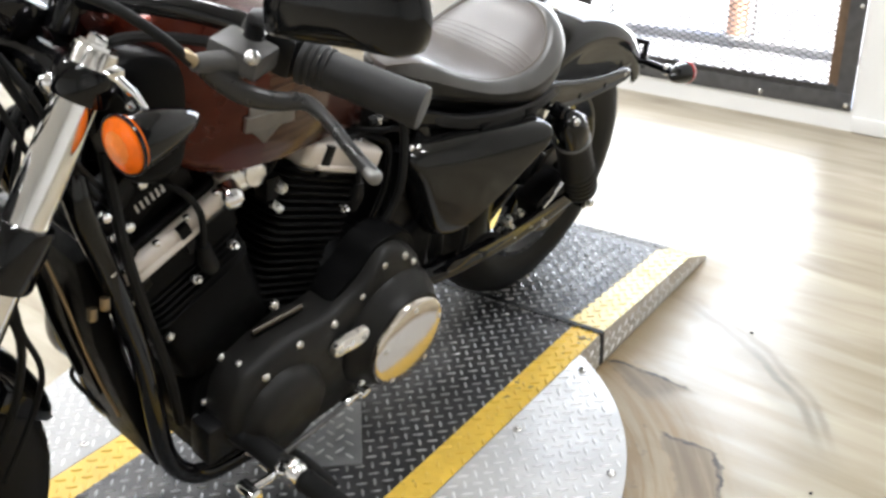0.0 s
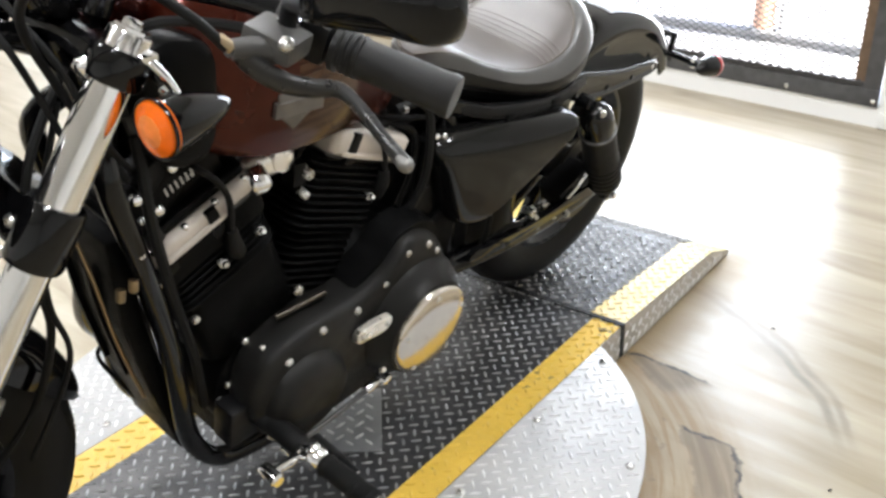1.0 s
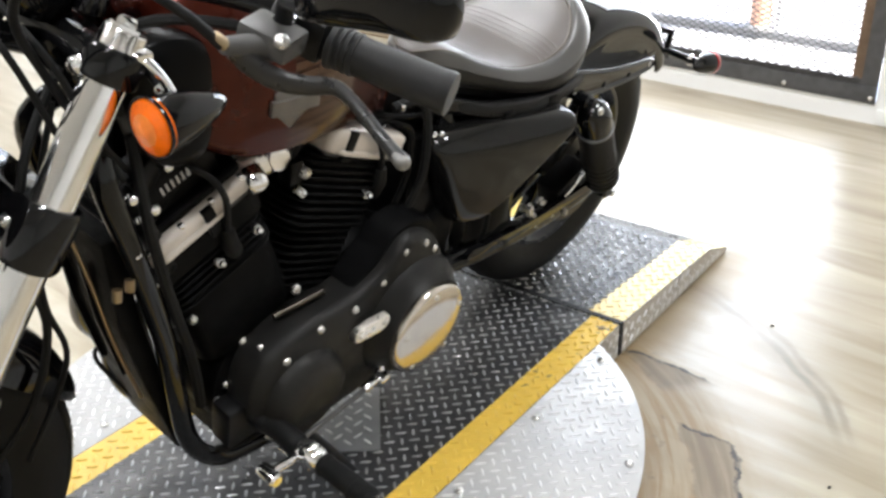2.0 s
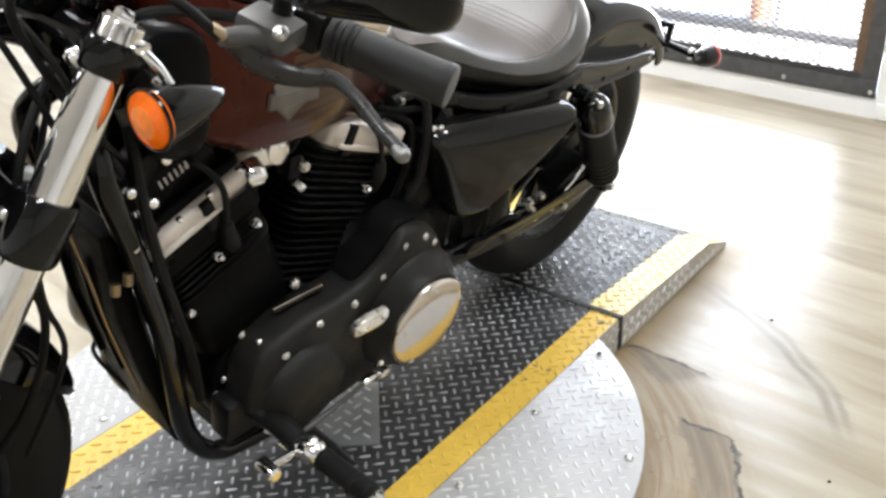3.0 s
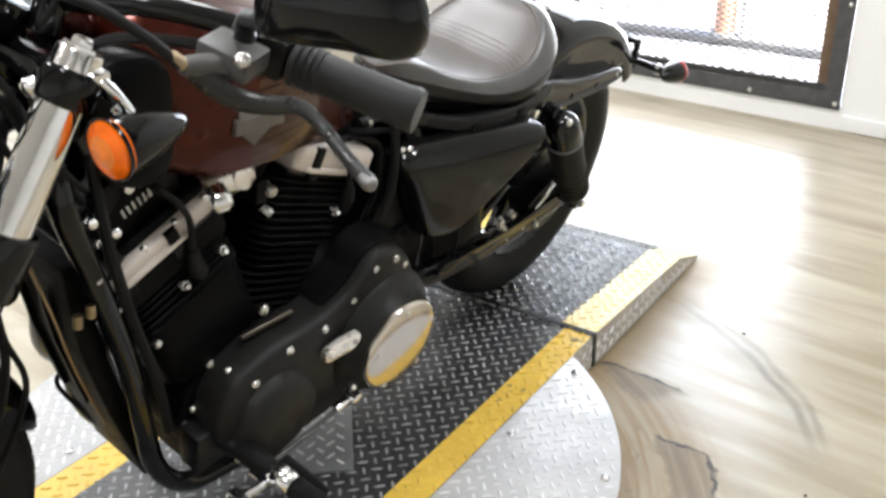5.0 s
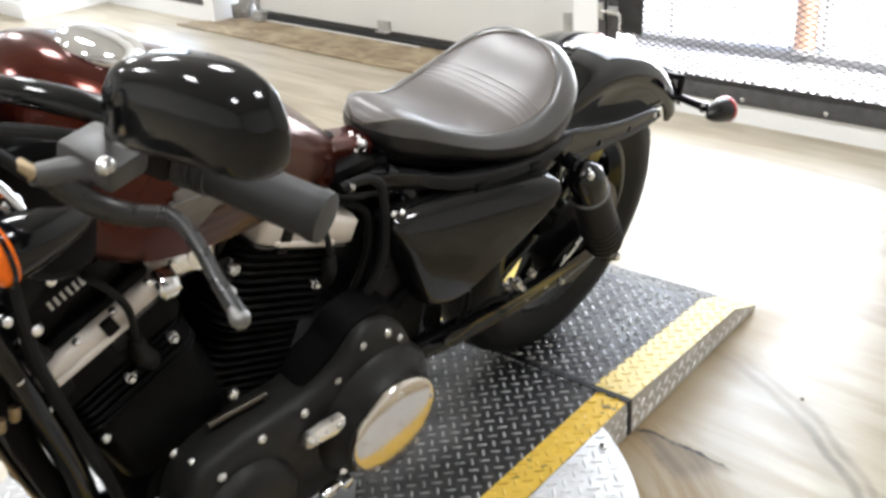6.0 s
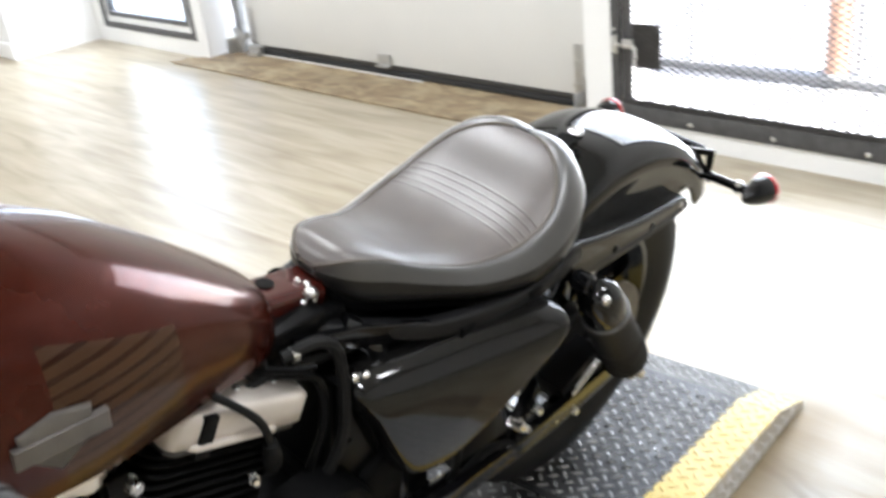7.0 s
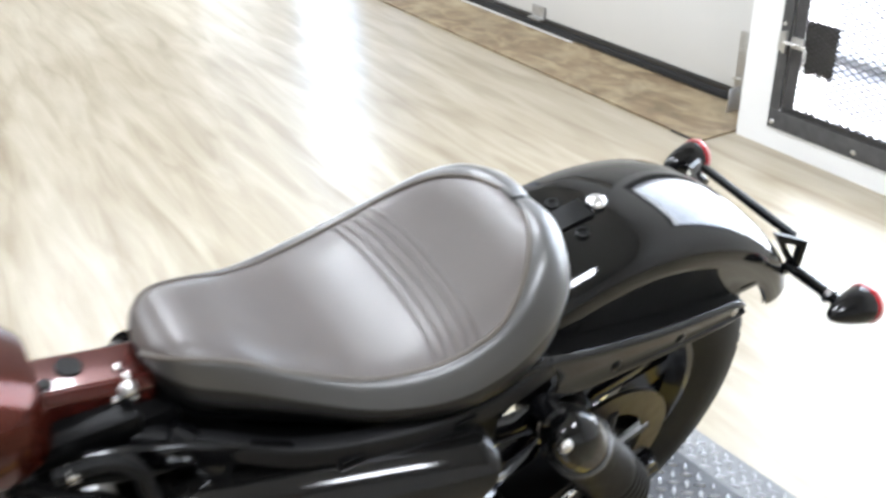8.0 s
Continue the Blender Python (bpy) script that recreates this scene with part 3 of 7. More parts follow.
def hex_bolt(base, direction, r=0.006, h=0.006):
    return lathe(base, direction, [(-0.002, r * 1.25), (0.001, r * 1.25), (0.001, r), (h * 0.8, r), (h, r * 0.75)], 6)


def dome_bolt(base, direction, r=0.007, h=0.006):
    return lathe(base, direction, [(-0.002, r), (h * 0.4, r), (h * 0.8, r * 0.75), (h, r * 0.3)], 12)

# ---------- the room ----------
H = 3.3
setting("floor", box(-9, 6.2, -8.5, 0.26, -0.08, 0.0), FLOOR, "pale oak vinyl floor with tyre marks", "floor", None)
bpy.data.objects["floor"].data.transform(WALL)
setting("ground", box(-60, 60, 0.262, 70, -0.14, -0.04), CONCRETE, "sunlit pale concrete yard outside", "ground", WALL)
setting("ceiling", box(-9.2, 6.4, -8.7, 0.4, H, H + 0.15), CEILING, "plain pale grey painted ceiling", "ceiling", WALL)
setting("wall_left", box(-9.2, -9.0, -8.7, 0.26, -0.08, H), WHITE_WALL, "white painted side wall", "wall", WALL)
setting("wall_right", box(6.2, 6.4, -8.7, 0.26, -0.08, H), WHITE_WALL, "white painted side wall", "wall", WALL)
setting("wall_back", box(-9.0, 6.2, -8.7, -8.5, -0.08, H), WHITE_WALL, "white painted rear wall", "wall", WALL)
G0, G1, GZ0, GZ1 = 0.128, 1.440, 0.075, 2.13          # gate opening
D0, D1, DZ0, DZ1 = -4.10, -2.905, 0.10, 2.13           # glazed door opening
R0, R1, RZ1 = -2.80, 0.0, 2.45                        # roller door opening
outer = joined(
    box(G1, 6.2, 0, 0.26, -0.08, H), box(R1, G0, 0, 0.26, -0.08, H), box(G0, G1, 0, 0.26, -0.08, GZ0), box(G0, G1, 0, 0.26, GZ1, H),
    box(R0, R1, 0, 0.26, RZ1, H), box(D1, R0, 0, 0.26, -0.08, H), box(D0, D1, 0, 0.26, -0.08, DZ0), box(D0, D1, 0, 0.26, DZ1, H),
    box(-9.0, D0, 0, 0.26, -0.08, H))
setting("wall_outer", outer, WHITE_WALL, "white painted outer wall with door openings", "wall", WALL)
# narrow skirting line of shadow gap on both sides of the gate
setting("baseboard", joined(box(G1 + 0.01, 6.2, -0.012, -0.002, 0.004, 0.06)), WHITE_TRIM, "white painted baseboard along the wall", "baseboard", WALL, 0.002)

# white chimney-breast-like block that stands out from the corner, with a dark niche
block = thing("partition_block", WALL, "white boxed partition with a dark square niche", "partition", kind="structure")
part("block_body", joined(box(-4.75, -4.23, -0.60, -0.003, 0.0, H - 0.01), box(-5.42, -5.28, -0.60, -0.003, 0.0, H - 0.01),
                          box(-5.28, -4.75, -0.60, -0.003, 0.0, 0.36), box(-5.28, -4.75, -0.60, -0.003, 1.05, H - 0.01),
                          box(-5.28, -4.75, -0.20, -0.003, 0.36, 1.05)), WHITE_WALL, block)
part("block_plinth", box(-5.44, -4.215, -0.615, -0.602, 0.003, 0.11), WHITE_TRIM, block, bevel=0.003)
part("niche_panel", box(-5.278, -4.752, -0.36, -0.205, 0.362, 1.048), PLASTIC, block, "matt black niche insert")

# strand-board threshold in front of the roller door
board = setting("threshold_board", rings([[(-0.012, -0.165, z), (-0.012, 0.245, z), (-2.80, 0.245, z), (-2.84, 0.10, z), (-2.90, 0.06, z), (-2.88, -0.01, z), (-2.97, -0.06, z), (-2.95, -0.11, z), (-3.01, -0.150, z), (-2.93, -0.165, z), (-2.4, -0.160, z), (-1.3, -0.166, z)] for z in (0.001, 0.008)]), BOARD, "worn brown strand board threshold", "threshold", WALL)
setting("threshold_seam", box(-0.14, -0.010, -0.172, -0.166, 0.001, 0.006), SEAL, "dark gap at the board's edge", "trim", WALL)

# ---------- roller door ----------
roller = thing("sectional_door", WALL @ pose(0, 0, 0), "closed warm-white sectional garage door with a black rubber seal", "garage door", kind="structure")
for k in range(5):
    z0 = 0.062 + k * 0.48
    part("door_section", box(-2.64, -0.135, 0.205, 0.245, z0, z0 + 0.474), DOOR_PAINT, roller, bevel=0.003)
part("bottom_rail", box(-2.64, -0.135, 0.199, 0.245, 0.040, 0.060), DARK_STEEL, roller, "dark bottom rail", bevel=0.002)
part("rubber_seal", box(-2.63, -0.14, 0.19, 0.240, 0.012, 0.040), SEAL, roller, "black rubber bottom seal", bevel=0.006)
# daylight showing under the seal, laid in as a thin white strip
part("door_light_line", box(-2.55, -1.15, 0.176, 0.187, 0.0085, 0.0115), WHITE_TRIM, roller, "white strip for the daylight line under the door")
for u in (-2.70, -0.095):
    track = part("track", joined(box(u - 0.022, u - 0.018, 0.17, 0.235, 0.02, 2.45), box(u + 0.018, u + 0.022, 0.17, 0.235, 0.02, 2.45),
                                 box(u - 0.022, u + 0.022, 0.231, 0.235, 0.02, 2.45)), GALV, roller, "galvanised door track", smooth=False)
    part("foot_bracket", joined(box(u - 0.05, u + 0.03, 0.16, 0.164, 0.01, 0.16), box(u - 0.05, u - 0.046, 0.10, 0.164, 0.01, 0.10)), GALV, track, bevel=0.001)
    for z in (0.05, 0.11):
        part("track_bolt", hex_bolt((u - 0.01, 0.16, z), (0, -1, 0), 0.008, 0.007), STEEL, track)
for u, s in ((-2.60, 1), (-0.190, -1)):
    hinge = part("corner_bracket", joined(box(u - 0.020, u + 0.020, 0.196, 0.2, 0.07, 0.28), box(u - 0.06 * s - 0.02, u - 0.06 * s + 0.02, 0.16, 0.2, 0.09, 0.13)), GALV, roller,
                 "galvanised corner bracket", bevel=0.001)
    part("roller_wheel", lathe((u - 0.085 * s, 0.185, 0.11), (1, 0, 0), [(-0.012, 0.018), (-0.008, 0.024), (0.008, 0.024), (0.012, 0.018)], 16), PLASTIC, hinge)
    part("roller_stem", tube([(u - 0.08 * s, 0.185, 0.11), (u + 0.02 * s, 0.185, 0.11)], 0.005, 8), STEEL, hinge)
for k in range(1, 5):
    zj = 0.062 + k * 0.48 - 0.003
    for u in (-2.60, -1.40, -0.175):
        leaf = part("door_hinge", joined(box(u - 0.022, u + 0.022, 0.2015, 0.2045, zj - 0.055, zj - 0.004), box(u - 0.022, u + 0.022, 0.2015, 0.2045, zj + 0.004, zj + 0.055),
                                         lathe((u - 0.022, 0.199, zj), (1, 0, 0), [(0, 0.007), (0.044, 0.007)], 12)), GALV, roller, "galvanised section hinge", bevel=0.001)
        if u != -1.40:
            s = -1 if u < -1.4 else 1
            part("hinge_roller", joined(lathe((u + 0.045 * s, 0.196, zj + 0.02), (1, 0, 0), [(-0.008, 0.016), (-0.005, 0.021), (0.005, 0.021), (0.008, 0.016)], 16),
                                        tube([(u, 0.196, zj + 0.02), (u + 0.045 * s, 0.196, zj + 0.02)], 0.005, 8)), PLASTIC, leaf)
part("pull_rod", tube([(-0.42, 0.190, 0.62), (-0.30, 0.185, 0.605), (-0.19, 0.186, 0.60)], 0.0045, 8), STEEL, roller, "thin steel lock rod")
part("lift_bracket", joined(box(-1.475, -1.38, 0.165, 0.200, 0.055, 0.062), box(-1.475, -1.38, 0.192, 0.200, 0.055, 0.115)), GALV, roller, "galvanised lift bracket", bevel=0.0015)
part("end_foot", joined(box(-2.60, -2.50, 0.15, 0.20, 0.018, 0.065), box(-2.56, -2.48, 0.12, 0.15, 0.012, 0.04)), GALV, roller, "galvanised foot bracket", bevel=0.003)


# ---------- gate of black angle iron and expanded metal ----------
def diamond_mesh(u0, u1, z0, z1, cw, ch, t, v):
    """Strands of expanded metal as thin flat bars."""
    shapes_v, shapes_f = [], []

    def strand(a, b):
        d = (Vector((b[0] - a[0], 0, b[1] - a[1]))).normalized()
        n = Vector((-d.z, 0, d.x)) * (t / 2)
        k = len(shapes_v)
        for p in (a, b):
            for s, w in ((1, 0.0), (1, 0.0035), (-1, 0.0035), (-1, 0.0)):
                shapes_v.append((p[0] + n.x * s, v + w, p[1] + n.z * s))
        shapes_f.extend([(k, k + 1, k + 5, k + 4), (k + 1, k + 2, k + 6, k + 5), (k + 2, k + 3, k + 7, k + 6), (k + 3, k, k + 4, k + 7)])

    for j in range(int((z1 - z0) / ch)):
        for i in range(int((u1 - u0) / cw)):
            a, z = u0 + i * cw, z0 + j * ch
            strand((a, z + ch / 2), (a + cw / 2, z))
            strand((a + cw / 2, z), (a + cw, z + ch / 2))
            strand((a, z + ch / 2), (a + cw / 2, z + ch))
            strand((a + cw / 2, z + ch), (a + cw, z + ch / 2))
    return shapes_v, shapes_f


gate = thing("security_gate", WALL, "black angle-iron gate with expanded metal mesh", "gate", kind="structure")
frame_bars = [("bottom_bar", box(G0 + 0.002, G1 - 0.002, -0.008, -0.002, GZ0, GZ0 + 0.062), GATE_BLACK), ("left_stile", box(G0 + 0.002, G0 + 0.040, -0.0085, -0.0025, GZ0 + 0.063, GZ1), GATE_BLACK),
              ("hinge_stile", box(G1 - 0.060, G1 - 0.002, -0.0085, -0.0025, GZ0 + 0.063, GZ1), GATE_BLACK), ("top_bar", box(G0 + 0.041, G1 - 0.061, -0.008, -0.002, GZ1 - 0.06, GZ1), GATE_BLACK),
              ("inner_stile", box(G0 + 0.028, G0 + 0.084, 0.004, 0.010, GZ0 + 0.063, GZ1 - 0.06), GATE_BLACK), ("inner_hinge_stile", box(G1 - 0.098, G1 - 0.062, 0.004, 0.011, GZ0 + 0.064, GZ1 - 0.06), GATE_RUST),
              ("bottom_flange", box(G0 + 0.002, G1 - 0.002, -0.002, 0.030, GZ0, GZ0 + 0.005), GATE_BLACK)]
for name, shape, mat in frame_bars:
    part(name, shape, mat, gate, bevel=0.001, smooth=True)
part("stile_seam", box(G0 + 0.0405, G0 + 0.0425, -0.001, 0.003, GZ0 + 0.063, GZ1 - 0.06), GALV, gate, "pale gap beside the latch stile")
part("mesh", diamond_mesh(G0 + 0.07, G1 - 0.08, GZ0 + 0.04, GZ1 - 0.03, 0.0400, 0.0215, 0.0033, 0.012), MESH_IRON, gate, smooth=False, kind="stuff")
# doubled mesh: a band along the bottom bar and a patch behind the latch
band = part("folded_strip", box(G0 + 0.042, G1 - 0.062, -0.0015, 0.002, GZ0 + 0.050, GZ0 + 0.083), GATE_BLACK, gate, "folded dark mesh strip", smooth=False)
teeth = []
rng = random.Random(17)
for k in range(44):
    a = G0 + 0.044 + k * 0.0272 + rng.uniform(-0.003, 0.003)
    tip, lean, wide = rng.uniform(0.0845, 0.0915), rng.uniform(0.2, 0.7), rng.uniform(0.020, 0.030)
    teeth.append(rings([[(a, v, GZ0 + 0.080), (a + wide, v, GZ0 + 0.080), (a + wide * (lean + 0.15), v, GZ0 + tip), (a + wide * lean, v, GZ0 + tip)] for v in (-0.0012, 0.0018)]))
part("mesh_band", joined(*teeth), GATE_BLACK, gate, "jagged upper edge of the folded mesh", smooth=False, kind="stuff")
part("strip_relief", diamond_mesh(G0 + 0.05, G1 - 0.07, GZ0 + 0.060, GZ0 + 0.0815, 0.0330, 0.0105, 0.0035, -0.0045), MESH_IRON, band, smooth=False, kind="stuff")
part("patch_plate", box(G0 + 0.080, G0 + 0.198, 0.0155, 0.0185, 0.280, 0.440), GATE_BLACK, gate, "dark plate behind the latch", smooth=False)
part("mesh_patch", diamond_mesh(G0 + 0.084, G0 + 0.205, 0.275, 0.445, 0.0300, 0.0150, 0.0045, 0.0115), MESH_IRON, gate, "doubled black mesh patch behind the latch", smooth=False, kind="stuff")
for k in range(5):
    part("frame_bolt", dome_bolt((G0 + 0.020 + k * 0.3180, -0.008, GZ0 + 0.020), (0, -1, 0), 0.009, 0.006), STEEL, gate)
for z in (0.42, 0.9, 1.5):
    part("frame_bolt", dome_bolt((G0 + 0.016, -0.0085, z), (0, -1, 0), 0.007, 0.006), STEEL, gate)
    part("frame_bolt", dome_bolt((G1 - 0.018, -0.0085, z + 0.03), (0, -1, 0), 0.008, 0.006), STEEL, gate)
latch = part("latch", joined(box(G0 + 0.022, G0 + 0.036, -0.020, -0.009, 0.33, 0.40), box(G0 + 0.052, G0 + 0.098, -0.014, -0.004, 0.352, 0.386)), GALV, gate, "zinc slide latch", bevel=0.002)
part("latch_rod", tube([(G0 + 0.03, -0.024, 0.366), (G0 + 0.10, -0.024, 0.366), (G0 + 0.118, -0.026, 0.36), (G0 + 0.121, -0.03, 0.30)], 0.0048, 10), STEEL, latch)
part("latch_keeper", joined(box(G0 + 0.005, G0 + 0.020, -0.017, -0.009, 0.335, 0.395)), GALV, latch, bevel=0.002)

# yard edge outside the gate: low dark kerb, a faded orange marker post and thin rails
kerb = setting("kerb", box(-3.0, 4.0, 1.00, 1.08, -0.039, 0.0), KERB, "low grey kerb in the yard", "kerb", WALL, 0.01)
post = thing("marker_post", WALL @ pose(0.535, 1.04, 0.0), "faded orange round marker post on the kerb", "post")
part("post_shaft", lathe((0, 0, 0), (0, 0, 1), [(0, 0.060), (0.02, 0.050), (1.1, 0.048), (1.13, 0.02)], 20), ORANGE_POST, post)
part("post_foot", lathe((0, 0, 0), (0, 0, 1), [(0.0, 0.075), (0.018, 0.070), (0.019, 0.04)], 20), KERB, post)
rail = thing("rail_post", WALL @ pose(0.625, 1.04, 0.0), "thin grey steel rail post on the kerb", "post", "thin rail posts")
part("rail_shaft", lathe((0, 0, 0), (0, 0, 1), [(0, 0.012), (1.2, 0.012), (1.21, 0.006)], 10), GALV, rail)
part("rail_foot", lathe((0, 0, 0), (0, 0, 1), [(0.0, 0.03), (0.012, 0.028), (0.013, 0.012)], 12), GALV, rail)
for u in (-0.17, 1.35, 2.1):
    copy_thing(rail, WALL @ pose(u, 1.04, 0.0))

# ---------- glazed door in the outer wall ----------
glass = bpy.data.materials.new("door_glass")
glass.use_nodes = True
bsdf(glass).inputs["Base Color"].default_value = (0.36, 0.40, 0.44, 1)
bsdf(glass).inputs["Roughness"].default_value = 0.0
bsdf(glass).inputs["Transmission Weight"].default_value = 1.0
bsdf(glass).inputs["IOR"].default_value = 1.05
gdoor = thing("glazed_door", WALL, "white glazed door with dark grey frame lines", "door", kind="structure")


def frame_loop(u0, u1, z0, z1, w, v0, v1):
    return joined(box(u0, u1, v0, v1, z0, z0 + w), box(u0, u1, v0, v1, z1 - w, z1), box(u0, u0 + w, v0, v1, z0 + w, z1 - w), box(u1 - w, u1, v0, v1, z0 + w, z1 - w))


part("outer_frame", frame_loop(D0 + 0.002, D1 - 0.002, DZ0 + 0.002, DZ1 - 0.002, 0.036, -0.006, 0.05), PALE_WOOD, gdoor, "dark grey outer frame", smooth=False)
part("door_leaf", frame_loop(D0 + 0.039, D1 - 0.039, DZ0 + 0.039, DZ1 - 0.039, 0.040, 0.01, 0.05), WHITE_TRIM, gdoor, "white door leaf", smooth=False)
part("inner_frame", frame_loop(D0 + 0.080, D1 - 0.080, DZ0 + 0.080, DZ1 - 0.080, 0.028, 0.004, 0.05), PALE_WOOD, gdoor, "dark grey glazing bead", smooth=False)
pane = part("pane", box(D0 + 0.109, D1 - 0.109, 0.025, 0.031, DZ0 + 0.109, DZ1 - 0.109), glass, gdoor, smooth=False)
pane.visible_shadow = False

# ---------- ceiling lights ----------
LIT = bpy.data.materials.new("lit_diffuser")
LIT.use_nodes = True
bsdf(LIT).inputs["Emission Color"].default_value = (1, 0.99, 0.97, 1)
bsdf(LIT).inputs["Emission Strength"].default_value = 1.2
first = None
# the pair at -5.0 is unseen and added to brighten the left side
for a, c in ((-2.4, -1.6), (0.2, -1.6), (2.8, -1.6), (-2.4, -4.4), (0.2, -4.4), (2.8, -4.4), (-5.0, -1.6), (-5.0, -4.4)):
    m = WALL @ pose(a, c, H)
    if first is None:
        first = thing("ceiling_light", m, "lit square white ceiling light", "ceiling light", "square ceiling lights")
        part("light_frame", frame_loop(-0.31, 0.31, -0.31, 0.31, 0.03, 0, 0.03), WHITE_TRIM, first, smooth=False).matrix_basis = pose(0, 0, -0.002, 90, 0, 0)
        part("diffuser", box(-0.278, 0.278, -0.278, 0.278, -0.010, -0.004), LIT, first, "glowing white diffuser", smooth=False)
    else:
        copy_thing(first, m)
    lamp = area_lamp("ceiling_lamp", m @ pose(0, 0, -0.03), 0.55, 0.55, 5.2, (0.965, 0.98, 1.0))

# ---------- turntable ----------
P = 0.088           # top of the drive-on platform
X0, X1 = -0.258, 0.352
JOINT = 0.10
PIVOT = (0.042, -0.517)
DISC_R, DISC_Z = 0.605, 0.0868    # round plate bolted on just under the deck


def lugs(keep, u0, u1, v0, v1, place, pitch=0.0272, length=0.0235, width=0.0060, height=0.0019, seed=1):
    """Raised lens-shaped bars, turned by +45 and -45 degrees in turn. place(u, v, h) gives the point."""
    rnd = random.Random(seed)
    V, F = [], []
    p = pitch * 0.61
    reach = int((u1 - u0 + v1 - v0) / p) + 2
    for i in range(reach):
        for j in range(-reach, reach):
            cu, cv = u0 + (i + j) * p, v0 + (i - j) * p
            if not (u0 + 0.006 < cu < u1 - 0.006 and v0 + 0.006 < cv < v1 - 0.006) or not keep(cu, cv):
                continue
            a = radians(45 if (i + j) % 2 else -45) + rnd.uniform(-0.03, 0.03)
            d, n = (math.cos(a), math.sin(a)), (-math.sin(a), math.cos(a))
            h = height * rnd.uniform(0.8, 1.1)
            k = len(V)
            for s, w, up in ((-0.5, 0, 0), (-0.24, -0.5, 0), (0.24, -0.5, 0), (0.5, 0, 0), (0.24, 0.5, 0), (-0.24, 0.5, 0), (-0.36, 0, 0.9), (0, -0.20, 1), (0.36, 0, 0.9), (0, 0.20, 1)):
                V.append(place(cu + d[0] * s * length + n[0] * w * width, cv + d[1] * s * length + n[1] * w * width, h * up if up else -0.0004))
            F.extend([(k, k + 1, k + 7, k + 6), (k + 1, k + 2, k + 7), (k + 2, k + 3, k + 8, k + 7), (k + 3, k + 4, k + 9, k + 8), (k + 4, k + 5, k + 9), (k + 5, k, k + 6, k + 9), (k + 6, k + 7, k + 8, k + 9)])
    return V, F


STRIPE = 0.068
near_stripe = (X1 - STRIPE, X1 - 0.0006)
ramp_stripe = (X1 - 0.088, X1 - 0.0006)
far_stripe = (X0 + 0.003, X0 + 0.082)


def in_stripe(u):
    return near_stripe[0] < u < near_stripe[1] or far_stripe[0] < u < far_stripe[1]


turntable = thing("turntable", Matrix(), "steel drive-on motorcycle turntable of tread plate", "turntable")
part("drum", lathe((*PIVOT, 0.0005), (0, 0, 1), [(0.0, 0.43), (0.010, 0.44), (0.0715, 0.44), (0.0716, 0.02)], 64), DARK_STEEL, turntable, "dark steel bearing drum")
disc = part("disc", lathe((*PIVOT, DISC_Z - 0.0055), (0, 0, 1), [(-0.007, 0.01), (-0.007, DISC_R - 0.004), (-0.005, DISC_R), (0.0045, DISC_R), (0.0055, DISC_R - 0.0015), (0.0055, 0.01)], 128), PLATE_SILVER, turntable, "bright aluminium tread-plate disc")
part("disc_lug", lugs(lambda u, v: math.hypot(u - PIVOT[0], v - PIVOT[1]) < DISC_R - 0.012 and not (X0 - 0.010 < u < X1 + 0.010), -0.58, 0.66, -1.14, 0.12,
                      lambda u, v, h: (u, v, DISC_Z + h), length=0.0265, width=0.0058, height=0.0019), LUG_SILVER, disc, smooth=False, kind="stuff")
rim_bolts = [(PIVOT[0] + 0.58 * math.cos(radians(21 + 360 * k / 11)), PIVOT[1] + 0.58 * math.sin(radians(21 + 360 * k / 11))) for k in range(11)]
inner_bolts = [(PIVOT[0] + s * 0.335, PIVOT[1] + d) for s in (1, -1) for d in (-0.269, -0.022, 0.225)]
for x, y in [q for q in rim_bolts if not X0 - 0.01 < q[0] < X1 + 0.01] + inner_bolts:
    part("disc_bolt", dome_bolt((x, y, DISC_Z + 0.0005), (0, 0, 1), 0.0085, 0.005), STEEL, disc)
FRONT = -2.02
deck = part("deck", box(X0, X1, FRONT, JOINT - 0.003, P - 0.005, P), PLATE_DARK, turntable, "dark worn tread-plate deck", smooth=False)
# walls under the deck and the bright side skirts, only where the deck stands past the disc
reach = math.sqrt(DISC_R ** 2 - (X1 - PIVOT[0]) ** 2)
for e, g in ((FRONT, PIVOT[1] - reach + 0.02), (PIVOT[1] + reach - 0.02, JOINT - 0.003)):
    for a, c in ((X1 - 0.005, X1 - 0.0012), (X0 + 0.0012, X0 + 0.005)):
        part("deck_wall", box(a, c, e, g, 0.004, P - 0.0051), PLATE_DARK, deck, smooth=False)
    part("side_skirt", box(X1 - 0.001, X1 + 0.0008, e, g, 0.0045, P - 0.0005), PLATE_SKIRT, deck, "bright bent side skirt", smooth=False)
part("end_wall", box(X0 + 0.006, X1 - 0.006, JOINT - 0.009, JOINT - 0.004, 0.004, P - 0.0051), PLATE_DARK, deck, smooth=False)
part("deck_lug", lugs(lambda u, v: not in_stripe(u), X0 + 0.005, X1, FRONT, JOINT, lambda u, v, h: (u, v, P + h), height=0.0025), LUG_DARK, deck, smooth=False, kind="stuff")
for s in (near_stripe, far_stripe):
    yellow = part("painted_stripe", box(s[0], s[1], FRONT + 0.003, JOINT - 0.0105, P - 0.001, P + 0.0006), YELLOW, deck, "scuffed safety-yellow stripe", smooth=False)
    part("stripe_lug", lugs(lambda u, v: s[0] < u < s[1], X0 + 0.005, X1, FRONT, JOINT, lambda u, v, h: (u, v, P + 0.0005 + h), height=0.0028), YELLOW, yellow, smooth=False, kind="stuff")
